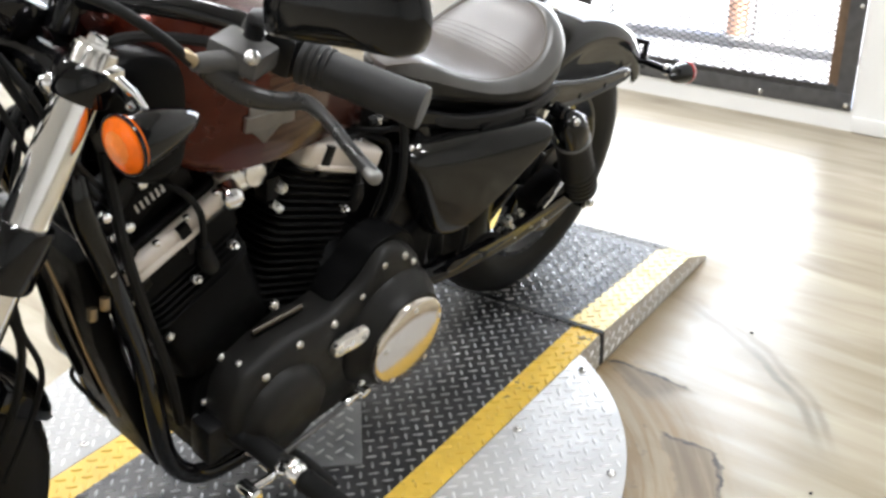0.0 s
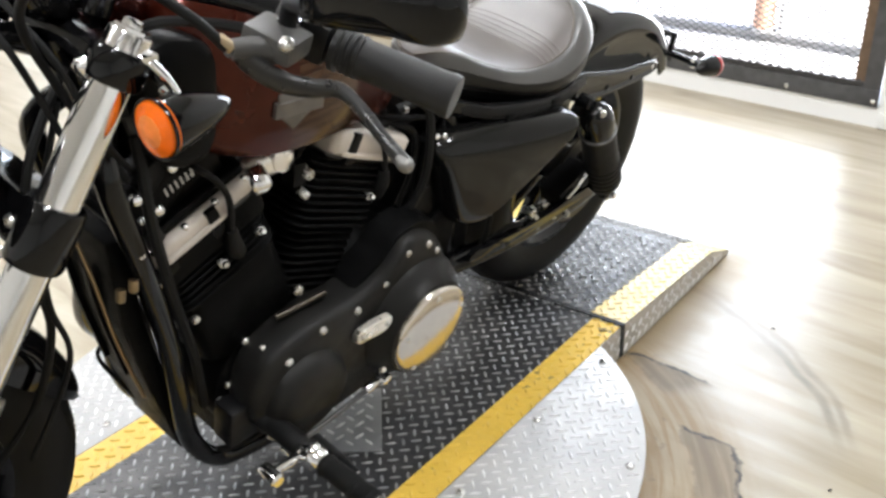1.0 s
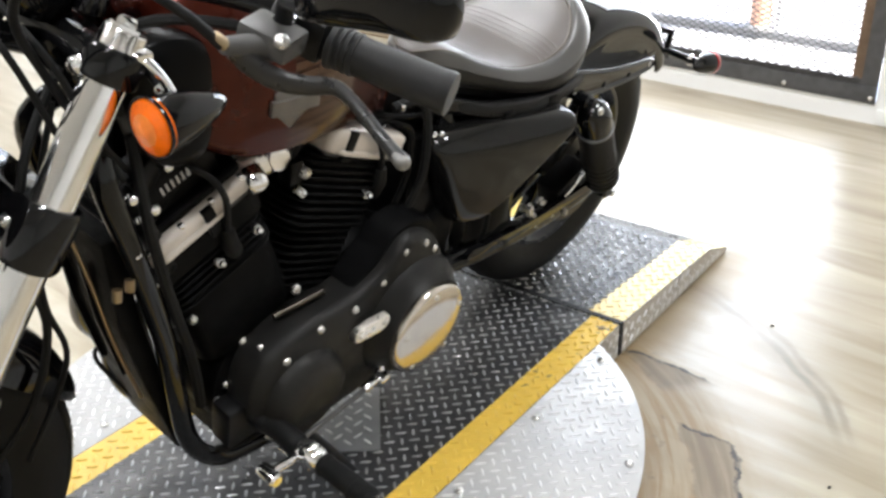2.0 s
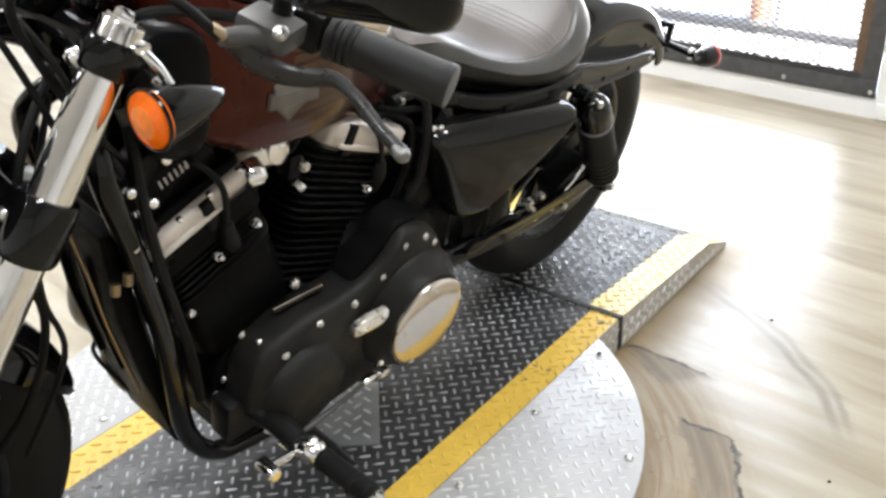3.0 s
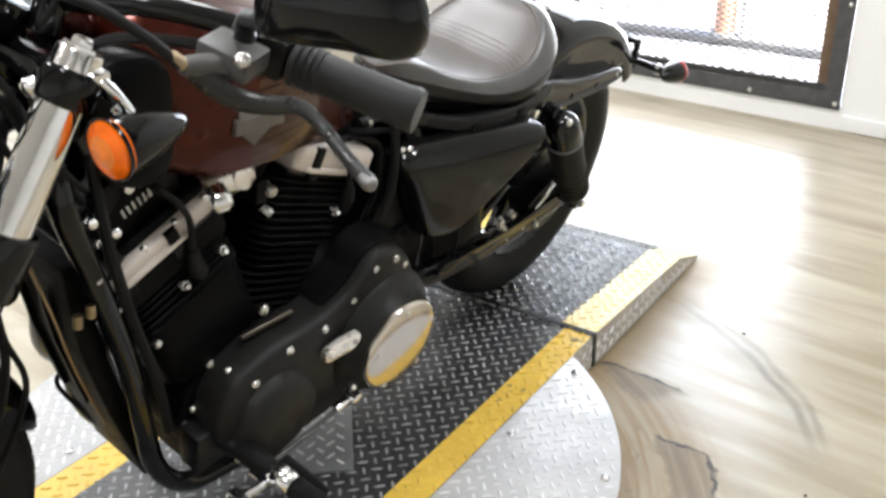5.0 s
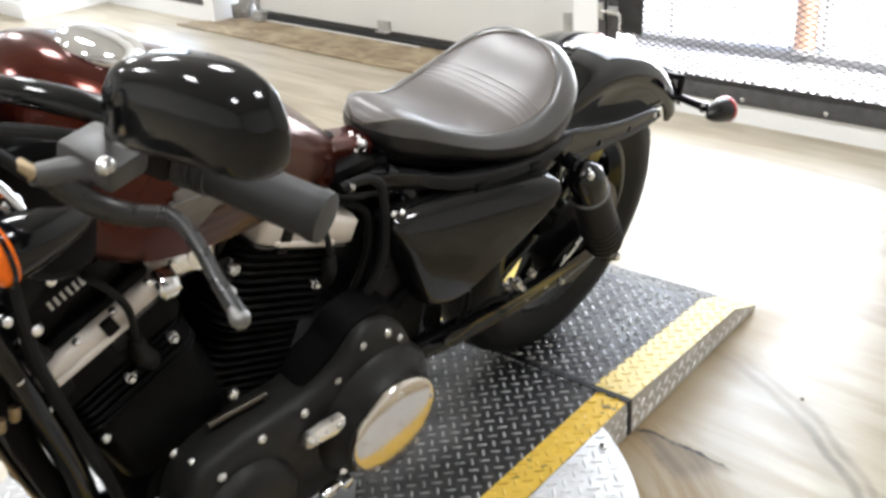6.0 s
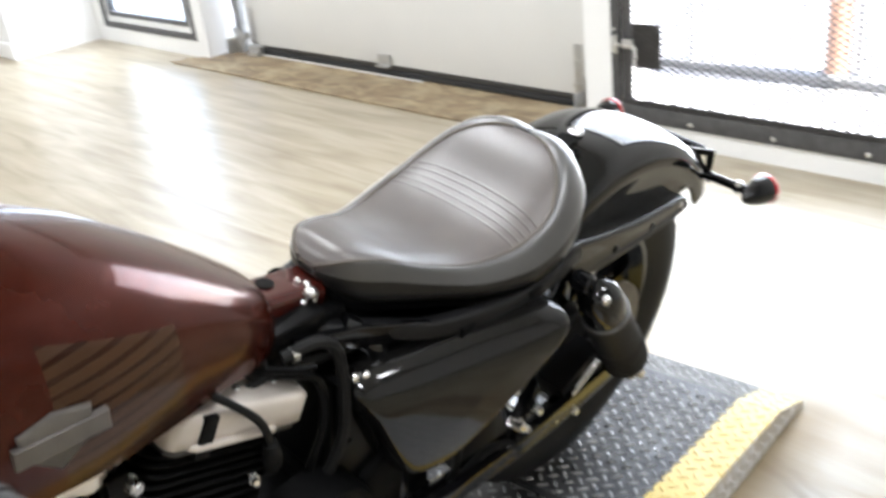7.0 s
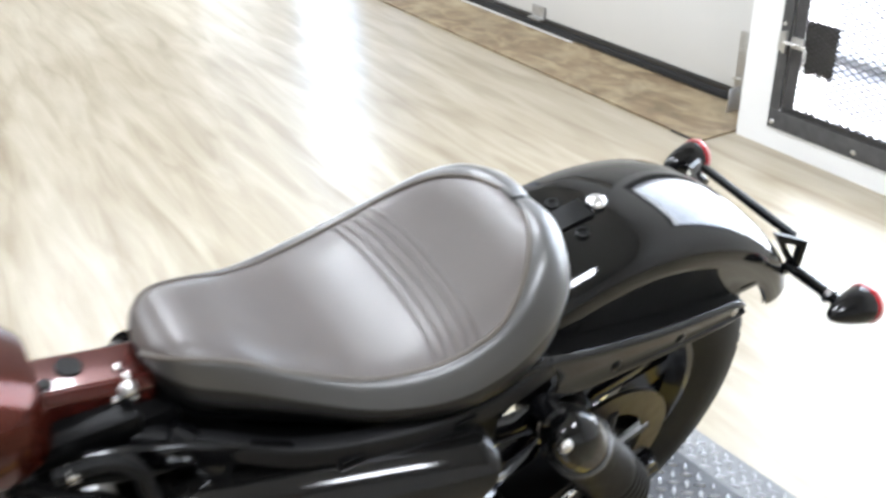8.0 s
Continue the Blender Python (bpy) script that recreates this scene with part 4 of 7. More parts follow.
part("side_lug", lugs(lambda u, v: math.hypot(X1 - PIVOT[0], u - PIVOT[1]) > DISC_R + 0.012, FRONT, JOINT, 0.008, P - 0.005, lambda u, v, h: (X1 + 0.0008 + h, u, v)), LUG_SILVER, deck, smooth=False, kind="stuff")

# ---------- ramp ----------
RAMP_END = 0.715
rise = P - 0.012
ramp = thing("ramp", Matrix(), "dark tread-plate ramp with yellow edge stripes", "ramp")


def ramp_z(y):
    """Level for a short way, then down to the floor, with a steeper lip."""
    t = (y - JOINT) / (RAMP_END - JOINT)
    lip = max(0.0, (t - 0.80) / 0.20)
    return P - 0.002 - 0.034 * t - (rise - 0.036) * lip


def ramp_sheet(x0, x1, up, y0, y1, n=24):
    loops = []
    for k in range(n + 1):
        y = y0 + (y1 - y0) * k / n
        z = ramp_z(y) + up
        loops.append([(x0, y, z), (x1, y, z), (x1, y, z - 0.0045), (x0, y, z - 0.0045)])
    return rings(loops)


LIP = JOINT + 0.80 * (RAMP_END - JOINT)
ramp_deck = part("ramp_deck", ramp_sheet(X0, X1, 0, JOINT + 0.003, LIP), PLATE_RAMP, ramp, "dark tread-plate ramp top", smooth=False)
part("ramp_lug", lugs(lambda u, v: far_stripe[1] < u < ramp_stripe[0], X0 + 0.005, X1, JOINT + 0.006, LIP - 0.004, lambda u, v, h: (u, v, ramp_z(v) + h), length=0.0255, width=0.0072, height=0.0036), LUG_RAMP, ramp_deck, smooth=False, kind="stuff")
lip_plate = part("ramp_lip", ramp_sheet(X0, X1, 0, LIP, RAMP_END, 6), PLATE_LIP, ramp, "tread-plate lip lightened for the gate glare", smooth=False)
part("lip_lug", lugs(lambda u, v: far_stripe[1] < u < ramp_stripe[0], X0 + 0.005, X1, LIP, RAMP_END - 0.004, lambda u, v, h: (u, v, ramp_z(v) + h), length=0.0255, width=0.0072, height=0.0036), LUG_RAMP, lip_plate, smooth=False, kind="stuff")
for s in (ramp_stripe, far_stripe):
    for under, e, g, n, paint, label in ((ramp_deck, JOINT + 0.006, LIP, 20, YELLOW_RAMP, "worn yellow stripe"), (lip_plate, LIP + 0.0005, RAMP_END - 0.002, 6, YELLOW_GLARE, "yellow lip stripe paled for the gate glare")):
        yellow = part("painted_stripe", ramp_sheet(s[0], s[1], 0.0006, e, g, n), paint, under, label, smooth=False)
        part("stripe_lug", lugs(lambda u, v: s[0] < u < s[1] and e < v < g, X0 + 0.005, X1, JOINT + 0.006, RAMP_END - 0.004, lambda u, v, h: (u, v, ramp_z(v) + 0.0005 + h)), paint, yellow, smooth=False, kind="stuff")
for x, d in ((X1, 1), (X0, -1)):
    n = 24
    loops = []
    for k in range(n + 1):
        y = JOINT + 0.003 + (RAMP_END - JOINT - 0.003) * k / n
        z = ramp_z(y)
        loops.append([(x + 0.001 * d, y, z - 0.0002), (x + 0.001 * d, y, 0.003), (x - 0.004 * d, y, 0.003), (x - 0.004 * d, y, z - 0.0046)])
    skirt = part("ramp_skirt", rings(loops), PLATE_SKIRT, ramp, "bright bent ramp skirt", smooth=False)
    part("skirt_lug", lugs(lambda u, v: v < ramp_z(u) - 0.012, JOINT + 0.006, RAMP_END, 0.004, P - 0.005, lambda u, v, h: (x + (0.001 + h) * d, u, v), height=0.0028), LUG_SILVER, skirt, smooth=False, kind="stuff")
for a, c in ((JOINT - 0.0098, JOINT - 0.0078), (JOINT + 0.0072, JOINT + 0.0086)):
    part("joint_edge", box(X0 + 0.004, X1 - 0.001, a, c, P - 0.001, P + 0.0016), STEEL, ramp, "bright worn plate edge", smooth=False)
part("joint_strip", joined(box(X0, X1 + 0.004, JOINT - 0.0072, JOINT + 0.0066, 0.008, P + 0.0036)), SEAL, ramp, "black rubber joint strip", smooth=False)

# dark crumbs of grit on the floor
crumb_shape = rings([[(r * math.cos(t) * (1 + 0.25 * math.sin(3 * t + k)), r * 0.8 * math.sin(t), z) for t in (2 * math.pi * j / 7 for j in range(7))] for k, (z, r) in enumerate(((0.0, 0.0034), (0.0016, 0.0042), (0.0033, 0.0023)))])
for x, y, turn in ((0.588, 0.416, 20), (0.869, -0.063, 70)):
    crumb = thing("grit_crumb", pose(x, y, 0.0003, 0, 0, turn), "dark crumb of grit on the vinyl floor", "grit", "grit crumbs")
    part("crumb", crumb_shape, SEAL, crumb)

# loose square of tread plate under the side stand
pad = thing("stand_pad", pose(0.197, -0.538, P, 0, 0, 131), "loose grey tread-plate square under the side stand", "plate")
part("pad_plate", box(0, 0.19, 0, 0.17, 0.0022, 0.006), PLATE_PAD, pad, smooth=False)
part("pad_lug", lugs(lambda u, v: True, 0.005, 0.185, 0.005, 0.155, lambda u, v, h: (u, v, 0.006 + h), pitch=0.030, length=0.026, width=0.0065, height=0.002, seed=4), LUG_SILVER, pad, smooth=False, kind="stuff")

# ---------- motorcycle: x to its left, y to its rear, z up; the rear tyre's contact is the origin ----------
BIKE = pose(0.02, 0.22, P + 0.001, 0, 13, -3)
bike = thing("motorcycle", BIKE, "black and cherry-red cruiser motorcycle leaning on its side stand", "motorcycle")
RA, FA = Vector((0, -0.012, 0.316)), Vector((0, -1.538, 0.313))
FENDER_Z = 0.313


def ring_profile(centre, profile, seg=64):
    """Turn a closed profile of (x, radius) round the wheel's axle."""
    loops = []
    for k in range(seg):
        a = 2 * math.pi * k / seg
        loops.append([(centre[0] + x, centre[1] + r * math.cos(a), centre[2] + r * math.sin(a)) for x, r in profile])
    loops.append(loops[0])
    return rings(loops, cap=False)


def wheel(name, c, R, half, rim_r, label):
    tyre_w = half
    w = part(name, lathe((c[0] - 0.09, c[1], c[2]), (1, 0, 0), [(0, 0.022), (0.04, 0.03), (0.05, 0.045), (0.13, 0.045), (0.14, 0.03), (0.18, 0.022)], 24), SATIN_BLACK, bike, label)
    prof = [(-tyre_w * 0.72, rim_r), (-tyre_w * 0.95, rim_r + 0.03), (-tyre_w, R - 0.062), (-tyre_w * 0.93, R - 0.034), (-tyre_w * 0.68, R - 0.013), (-tyre_w * 0.34, R - 0.003), (0, R),
            (tyre_w * 0.34, R - 0.003), (tyre_w * 0.68, R - 0.013), (tyre_w * 0.93, R - 0.034), (tyre_w, R - 0.062), (tyre_w * 0.95, rim_r + 0.03), (tyre_w * 0.72, rim_r), (0, rim_r - 0.01)]
    tyre = part("tyre", ring_profile(c, prof, 96), TYRE, w, "worn black road tyre")
    # tread blocks between sipes, slightly proud
    V, F = [], []
    n = 56
    for k in range(n):
        a0, a1 = 2 * math.pi * k / n, 2 * math.pi * (k + 0.72) / n
        for s in (-1, 1):
            q = []
            for a, off in ((a0, 0.0), (a1, 0.0)):
                for x, r in ((0.12, R + 0.0006), (0.50, R - 0.0065), (0.80, R - 0.0205)):
                    sk = a + x * 0.10
                    q.append((c[0] + s * tyre_w * x, c[1] + (r + 0.0012) * math.cos(sk), c[2] + (r + 0.0012) * math.sin(sk)))
            i = len(V)
            V += q
            F += [(i, i + 1, i + 4, i + 3), (i + 1, i + 2, i + 5, i + 4)]
    part("tread_block", (V, F), TYRE, tyre, smooth=False, kind="stuff")
    rim = part("rim", ring_profile(c, [(-tyre_w * 0.74, rim_r + 0.004), (-tyre_w * 0.74, rim_r - 0.008), (-0.03, rim_r - 0.026), (0.03, rim_r - 0.026), (tyre_w * 0.74, rim_r - 0.008), (tyre_w * 0.74, rim_r + 0.004), (tyre_w * 0.6, rim_r - 0.004), (-tyre_w * 0.6, rim_r - 0.004)], 72), GLOSS_BLACK, w, "gloss black rim")
    for k in range(9):
        a = 2 * math.pi * k / 9 + 0.2
        d, n2 = Vector((0, math.cos(a), math.sin(a))), Vector((0, -math.sin(a), math.cos(a)))
        loops = []
        for r, wd in ((0.035, 0.016), (0.09, 0.011), (rim_r - 0.02, 0.014)):
            m = Vector(c) + d * r
            loops.append([m + n2 * wd + Vector((0.014, 0, 0)), m - n2 * wd + Vector((0.014, 0, 0)), m - n2 * wd - Vector((0.014, 0, 0)), m + n2 * wd - Vector((0.014, 0, 0))])
        part("spoke", rings(loops), GLOSS_BLACK, w, bevel=0.003)
    return w


rear_wheel = wheel("rear_wheel", RA, 0.316, 0.068, 0.205, "black cast rear wheel")
front_wheel = wheel("front_wheel", FA, 0.313, 0.064, 0.205, "black cast front wheel")


def open_lathe(base, direction, profile, seg=48):
    u, w, d = axis_frame(direction)
    base = Vector(base)
    loops = [[base + d * s + (u * math.cos(t) + w * math.sin(t)) * r for t in (2 * math.pi * k / seg for k in range(seg))] for s, r in profile]
    return rings(loops, cap=False)


rotor_l = part("brake_rotor", open_lathe((0.088, RA.y, RA.z), (1, 0, 0), [(-0.003, 0.080), (-0.003, 0.122), (0.003, 0.122), (0.003, 0.080), (-0.003, 0.080)]), ROTOR, rear_wheel, "steel brake rotor")
carrier = []
for k in range(5):
    a = 2 * math.pi * k / 5
    carrier.append(tube([(0.088, RA.y + 0.03 * math.cos(a), RA.z + 0.03 * math.sin(a)), (0.088, RA.y + 0.09 * math.cos(a + 0.25), RA.z + 0.09 * math.sin(a + 0.25))], 0.008, 8))
part("rotor_carrier", joined(*carrier), DARK_STEEL, rotor_l)
part("axle_nut", lathe((0.125, RA.y, RA.z), (1, 0, 0), [(0, 0.02), (0.012, 0.02), (0.014, 0.014), (0.03, 0.013)], 6), STEEL, rear_wheel)

# swing arm, caliper, belt guard
arm = [tube([(0.105, -0.53, 0.305), (0.125, -0.40, 0.305), (0.128, -0.2, 0.298), (0.128, 0.05, 0.318)], 0.02, 12, radii=[0.026, 0.022, 0.022, 0.02])]
swing = part("swing_arm", joined(arm[0], mirrored(arm[0]), tube([(-0.11, -0.46, 0.305), (0.11, -0.46, 0.305)], 0.024, 12)), GLOSS_BLACK, bike, "gloss black swing arm")
part("belt_guard", dome_panel(outline_smooth([(-0.47, 0.345), (-0.30, 0.335), (-0.10, 0.345), (0.02, 0.352), (0.02, 0.330), (-0.12, 0.318), (-0.30, 0.310), (-0.47, 0.318)], 3), [(1, 0.0), (1, 0.012), (0.9, 0.016)], lambda a, c, d: (0.138 + d, a, c)), GLOSS_BLACK, swing)
cal = part("brake_caliper", joined(moved(box(-0.028, 0.028, -0.05, 0.05, -0.028, 0.028), Matrix.Translation((0.112, -0.125, 0.345)) @ pose(0, 0, 0, 25, 0, 0)), lathe((0.125, -0.14, 0.335), (1, 0, 0), [(0, 0.022), (0.018, 0.022), (0.022, 0.016)], 16), lathe((0.125, -0.10, 0.355), (1, 0, 0), [(0, 0.022), (0.018, 0.022), (0.022, 0.016)], 16)), SATIN_BLACK, bike, "black rear brake caliper", bevel=0.004)
part("caliper_clip", tube([(0.15, -0.17, 0.345), (0.155, -0.145, 0.37), (0.155, -0.12, 0.39), (0.15, -0.105, 0.38)], 0.004, 8), CHROME, cal)
for p in ((0.147, -0.155, 0.30), (0.143, -0.205, 0.315), (0.14, -0.25, 0.36)):
    part("caliper_pin", hex_bolt(p, (1, 0, 0), 0.0075, 0.01), STEEL, cal)
part("brake_hose", tube([(0.13, -0.2, 0.33), (0.14, -0.28, 0.32), (0.135, -0.36, 0.345), (0.12, -0.45, 0.30), (0.10, -0.5, 0.34)], 0.006, 8), RUBBER, bike)
part("hanger_bracket", joined(tube([(0.13, -0.30, 0.36), (0.145, -0.27, 0.33), (0.14, -0.255, 0.30)], 0.008, 8), hex_bolt((0.145, -0.3, 0.365), (1, 0, 0), 0.009, 0.01)), STEEL, bike, "zinc bracket")


# shocks
def shock(sign):
    lo, up = Vector((0.150 * sign, 0.0, 0.300)), Vector((0.170 * sign, -0.195, 0.578))
    d = up - lo
    L = d.length
    body = part("shock_absorber", lathe(lo, d, [(0.02, 0.012), (0.03, 0.022), (0.042, 0.030), (0.046, 0.037), (0.052, 0.0385), (0.15, 0.0385), (0.152, 0.037), (L - 0.085, 0.0365), (L - 0.08, 0.034)], 28), SATIN_BLACK, bike, "black rear shock with a glossy domed top")
    coil = [open_lathe(lo, d, [(s, 0.0375), (s + 0.003, 0.0405), (s + 0.009, 0.0405), (s + 0.012, 0.0375)], 28) for s in (0.055, 0.072, 0.089, 0.106, 0.123)]
    part("shock_rib", joined(*coil), RUBBER, body)
    part("top_ring", open_lathe(lo + d * ((L - 0.088) / L), d, [(0, 0.036), (0.002, 0.0385), (0.007, 0.0385), (0.009, 0.034)], 28), DARK_STEEL, body, "bright steel collar")
    part("top_dome", lathe(lo + d * ((L - 0.079) / L), d, [(0, 0.0355), (0.03, 0.0355), (0.052, 0.032), (0.066, 0.024), (0.074, 0.013), (0.076, 0.001)], 28), COVER_BLACK, body, "gloss black domed top", angle=60)
    part("top_eye", lathe(up - Vector((0.034 * sign, 0, 0)), (sign, 0, 0), [(0, 0.015), (0.026, 0.015), (0.03, 0.011)], 20), GLOSS_BLACK, body)
    part("top_bolt", dome_bolt(up + Vector((0.026 * sign, -0.012, 0.0)), (sign, 0, 0), 0.0075, 0.007), STEEL, body)
    part("bottom_eye", lathe(lo - Vector((0.022 * sign, 0, 0)), (sign, 0, 0), [(0, 0.02), (0.036, 0.02), (0.04, 0.015)], 20), GLOSS_BLACK, body)
    part("bottom_bolt", hex_bolt(lo + Vector((0.018 * sign, 0, 0)), (sign, 0, 0), 0.010, 0.012), STEEL, body)


shock(1)
shock(-1)

# rear fender
fender_loops = []
for k in range(31):
    a = radians(128 - 94 * k / 30)         # angle from the rear, seen from the left
    t = k / 30
    half = 0.098 - 0.012 * max(0, (t - 0.55) / 0.45) ** 2
    R0 = 0.388 - 0.022 * max(0, (t - 0.30) / 0.70) ** 1.2
    drop = 0.088 - 0.045 * max(0, (t - 0.35) / 0.65)
    flank = (FENDER_Z + R0 * math.sin(a) - 0.548) / math.sin(a)     # the flanks reach down behind the struts
    drop = max(drop, min(0.165, flank))
    sec = []
    flankside = [(0.955, -drop), (0.968, -drop + 0.005), (0.962, -drop + 0.012), (0.945, -0.060 - (drop - 0.060) * 0.55), (0.950, -0.060 - (drop - 0.060) * 0.15), (0.972, -0.056), (0.995, -0.048), (1.0, -0.040), (0.988, -0.030), (0.95, -0.021), (0.86, -0.012), (0.6, -0.004), (0.3, 0)]
    for x, dr in [(-x, dr) for x, dr in flankside] + [(0, 0.001)] + flankside[::-1]:
        sec.append((x * half, (R0 + dr) * math.cos(a), FENDER_Z + (R0 + dr) * math.sin(a)))
    for x, dr in ((0.92, -drop), (0.91, -0.060), (0.82, -0.017), (0, -0.004), (-0.82, -0.017), (-0.91, -0.060), (-0.92, -drop)):
        sec.append((x * half, (R0 + dr) * math.cos(a), FENDER_Z + (R0 + dr) * math.sin(a)))
    fender_loops.append(sec)
fender = part("rear_fender", rings(fender_loops), COVER_BLACK, bike, "gloss black bobbed rear fender", angle=55)
bolt_a = radians(95.8)
bolt_base = (0.0, 0.389 * math.cos(bolt_a), FENDER_Z + 0.389 * math.sin(bolt_a))
part("fender_screw", lathe(bolt_base, (0, math.cos(bolt_a), math.sin(bolt_a)), [(0, 0.0120), (0.003, 0.0124), (0.006, 0.0108), (0.008, 0.007), (0.0085, 0.001)], 20), CHROME, fender, "chrome seat screw")
tab = []
for k in range(6):
    a = radians(98 + 3.2 * k)
    tab.append([(s * (0.016 - 0.0006 * k), (0.3895 + up) * math.cos(a), FENDER_Z + (0.3895 + up) * math.sin(a)) for s, up in ((-1, 0), (1, 0), (1, 0.003), (-1, 0.003))])
part("seat_tab", rings(tab), PLASTIC, fender, "black seat mounting tab")
# two small rimmed slots beside the screw
for k, x in enumerate((-0.028, 0.030)):
    a = radians(102)
    part("fender_slot", lathe((x, 0.3885 * math.cos(a), FENDER_Z + 0.3885 * math.sin(a)), (0, math.cos(a), math.sin(a)), [(0, 0.0085), (0.002, 0.0085), (0.002, 0.0055), (0.0, 0.005)], 16), PLASTIC, fender)


def strut(sign):
    """Flat forged plate that stands off the fender's flank and narrows to a rounded end."""
    pts = [(-0.240, 0.612, 0.014, 0.122), (-0.215, 0.604, 0.027, 0.122), (-0.17, 0.592, 0.033, 0.121), (-0.12, 0.582, 0.030, 0.120), (-0.08, 0.576, 0.0265, 0.119), (-0.03, 0.570, 0.0225, 0.118),
           (0.02, 0.565, 0.0195, 0.117), (0.08, 0.560, 0.0168, 0.114), (0.125, 0.557, 0.0145, 0.111), (0.140, 0.556, 0.0115, 0.110), (0.148, 0.556, 0.006, 0.110)]
    loops = []
    for y, z, h, x in pts:
        r = min(0.0045, h * 0.4)
        inner = 0.094 - x
        loops.append([(sign * (x + dx), y, z + dz) for dx, dz in ((inner, -h * 0.7), (0.0, -h), (0.007, -h), (0.0105, -h * 0.93), (0.0108, -h * 0.80), (0.0085, -h * 0.62), (0.0066, -h * 0.48), (0.0070, h * 0.1), (0.0082, h * 0.6), (0.0080, h - r), (0.0055, h - r * 0.3), (0.001, h), (inner, h * 0.8))])
    s = part("fender_strut", rings(loops), COVER_BLACK, bike, "flat gloss black fender strut", angle=45)
    for x, y, z, m in ((0.123, -0.077, 0.566, PLASTIC), (0.120, 0.028, 0.560, PLASTIC), (0.114, 0.128, 0.556, STEEL)):
        part("strut_bolt", dome_bolt((sign * x, y, z), (sign, 0, 0), 0.0080, 0.006), m, s)
        part("strut_spacer", lathe((sign * 0.080, y, z), (sign, 0, 0), [(0, 0.009), (x - 0.090, 0.009)], 12), PLASTIC, s)
    return s


strut(1)
strut(-1)

# plate bracket behind the fender, and the tail signals
def gusset(x0, x1):
    """Triangular side plate with a triangular window."""
    outer = [(0.256, 0.592), (0.300, 0.580), (0.326, 0.499)]
    mid = (sum(p[0] for p in outer) / 3, sum(p[1] for p in outer) / 3)
    inner = [(mid[0] + (y - mid[0]) * 0.48, mid[1] + (z - mid[1]) * 0.48) for y, z in outer]
    lean = (-0.012, 0.010, 0.002) if x0 > 0 else (0.012, -0.010, -0.002)
    V = [(x + dx * w, y, z) for x in (x0, x1) for ring, w in ((outer, 1.0), (inner, 0.48)) for (y, z), dx in zip(ring, lean)]
    F = []
    for k in range(3):
        n = (k + 1) % 3
        F += [(k, n, 3 + n, 3 + k), (6 + n, 6 + k, 9 + k, 9 + n), (n, k, 6 + k, 6 + n), (3 + k, 3 + n, 9 + n, 9 + k)]
    return V, F


bracket = part("plate_bracket", joined(box(-0.118, 0.060, 0.288, 0.300, 0.573, 0.582), box(-0.118, 0.060, 0.314, 0.325, 0.499, 0.507), box(-0.05, 0.05, 0.245, 0.314, 0.501, 0.507)), PLASTIC, bike, "black rear plate bracket", bevel=0.002)
for x in (0.0605, -0.1265):
    part("bracket_gusset", gusset(x, x + 0.008), PLASTIC, bracket, smooth=False)


def bullet(name, centre, back, length, r, lens_mat, label, lens_label, stalk_from, stalk_r=0.0085, lens_depth=0.012):
    """A bullet lamp: its lens end faces away from 'back'."""
    c, b = Vector(centre), Vector(back).normalized()
    body = part(name, lathe(c, b, [(0.0, r * 0.90), (0.004, r * 0.91), (length * 0.25, r * 0.84), (length * 0.5, r * 0.70), (length * 0.74, r * 0.50), (length * 0.92, r * 0.29), (length * 0.98, r * 0.16), (length, 0.002)], 28), GLOSS_BLACK, bike, label)
    part("lens", lathe(c - b * 0.0015, -b, [(-0.004, r * 0.90), (0.0, r * 0.93), (lens_depth * 0.5, r * 0.86), (lens_depth * 0.85, r * 0.6), (lens_depth, 0.002)], 28), lens_mat, body, lens_label)
    if lens_mat is AMBER:
        part("lens_core", lathe(c - b * (lens_depth * 0.72), -b, [(0, r * 0.58), (lens_depth * 0.30, r * 0.52), (lens_depth * 0.36, r * 0.40), (lens_depth * 0.50, r * 0.10)], 10), AMBER_PALE, body, "pale faceted middle of the lens", smooth=False)
    part("bezel", open_lathe(c - b * 0.002, -b, [(0.0, r * 0.985), (0.002, r * 1.0), (0.005, r * 0.985), (0.004, r * 0.9)], 28), RED_RIM_GLINT if "tail" in name else GLOSS_BLACK, body)
    s = tube([stalk_from, c + b * (length * 0.42)], stalk_r, 12)
    part("stalk", s, GLOSS_BLACK, body)
    e = c + b * (length * 0.42)
    dvec = (e - Vector(stalk_from)).normalized()
    part("stalk_collar", lathe(e - dvec * (r * 0.86 + 0.012), dvec, [(0, stalk_r), (0.002, stalk_r * 1.5), (0.010, stalk_r * 1.5), (0.012, stalk_r)], 16), CHROME, body)
    return body


bullet("tail_signal", (0.168, 0.333, 0.527), (-0.05, -1, 0.04), 0.066, 0.0288, RED_LENS, "black bullet tail signal with a red lens", "red lens", (0.062, 0.300, 0.528), lens_depth=0.019)
bullet("tail_signal", (-0.171, 0.336, 0.549), (0.05, -1, 0.06), 0.064, 0.0285, RED_LENS, "black bullet tail signal with a red lens", "red lens", (-0.115, 0.306, 0.545), lens_depth=0.019)

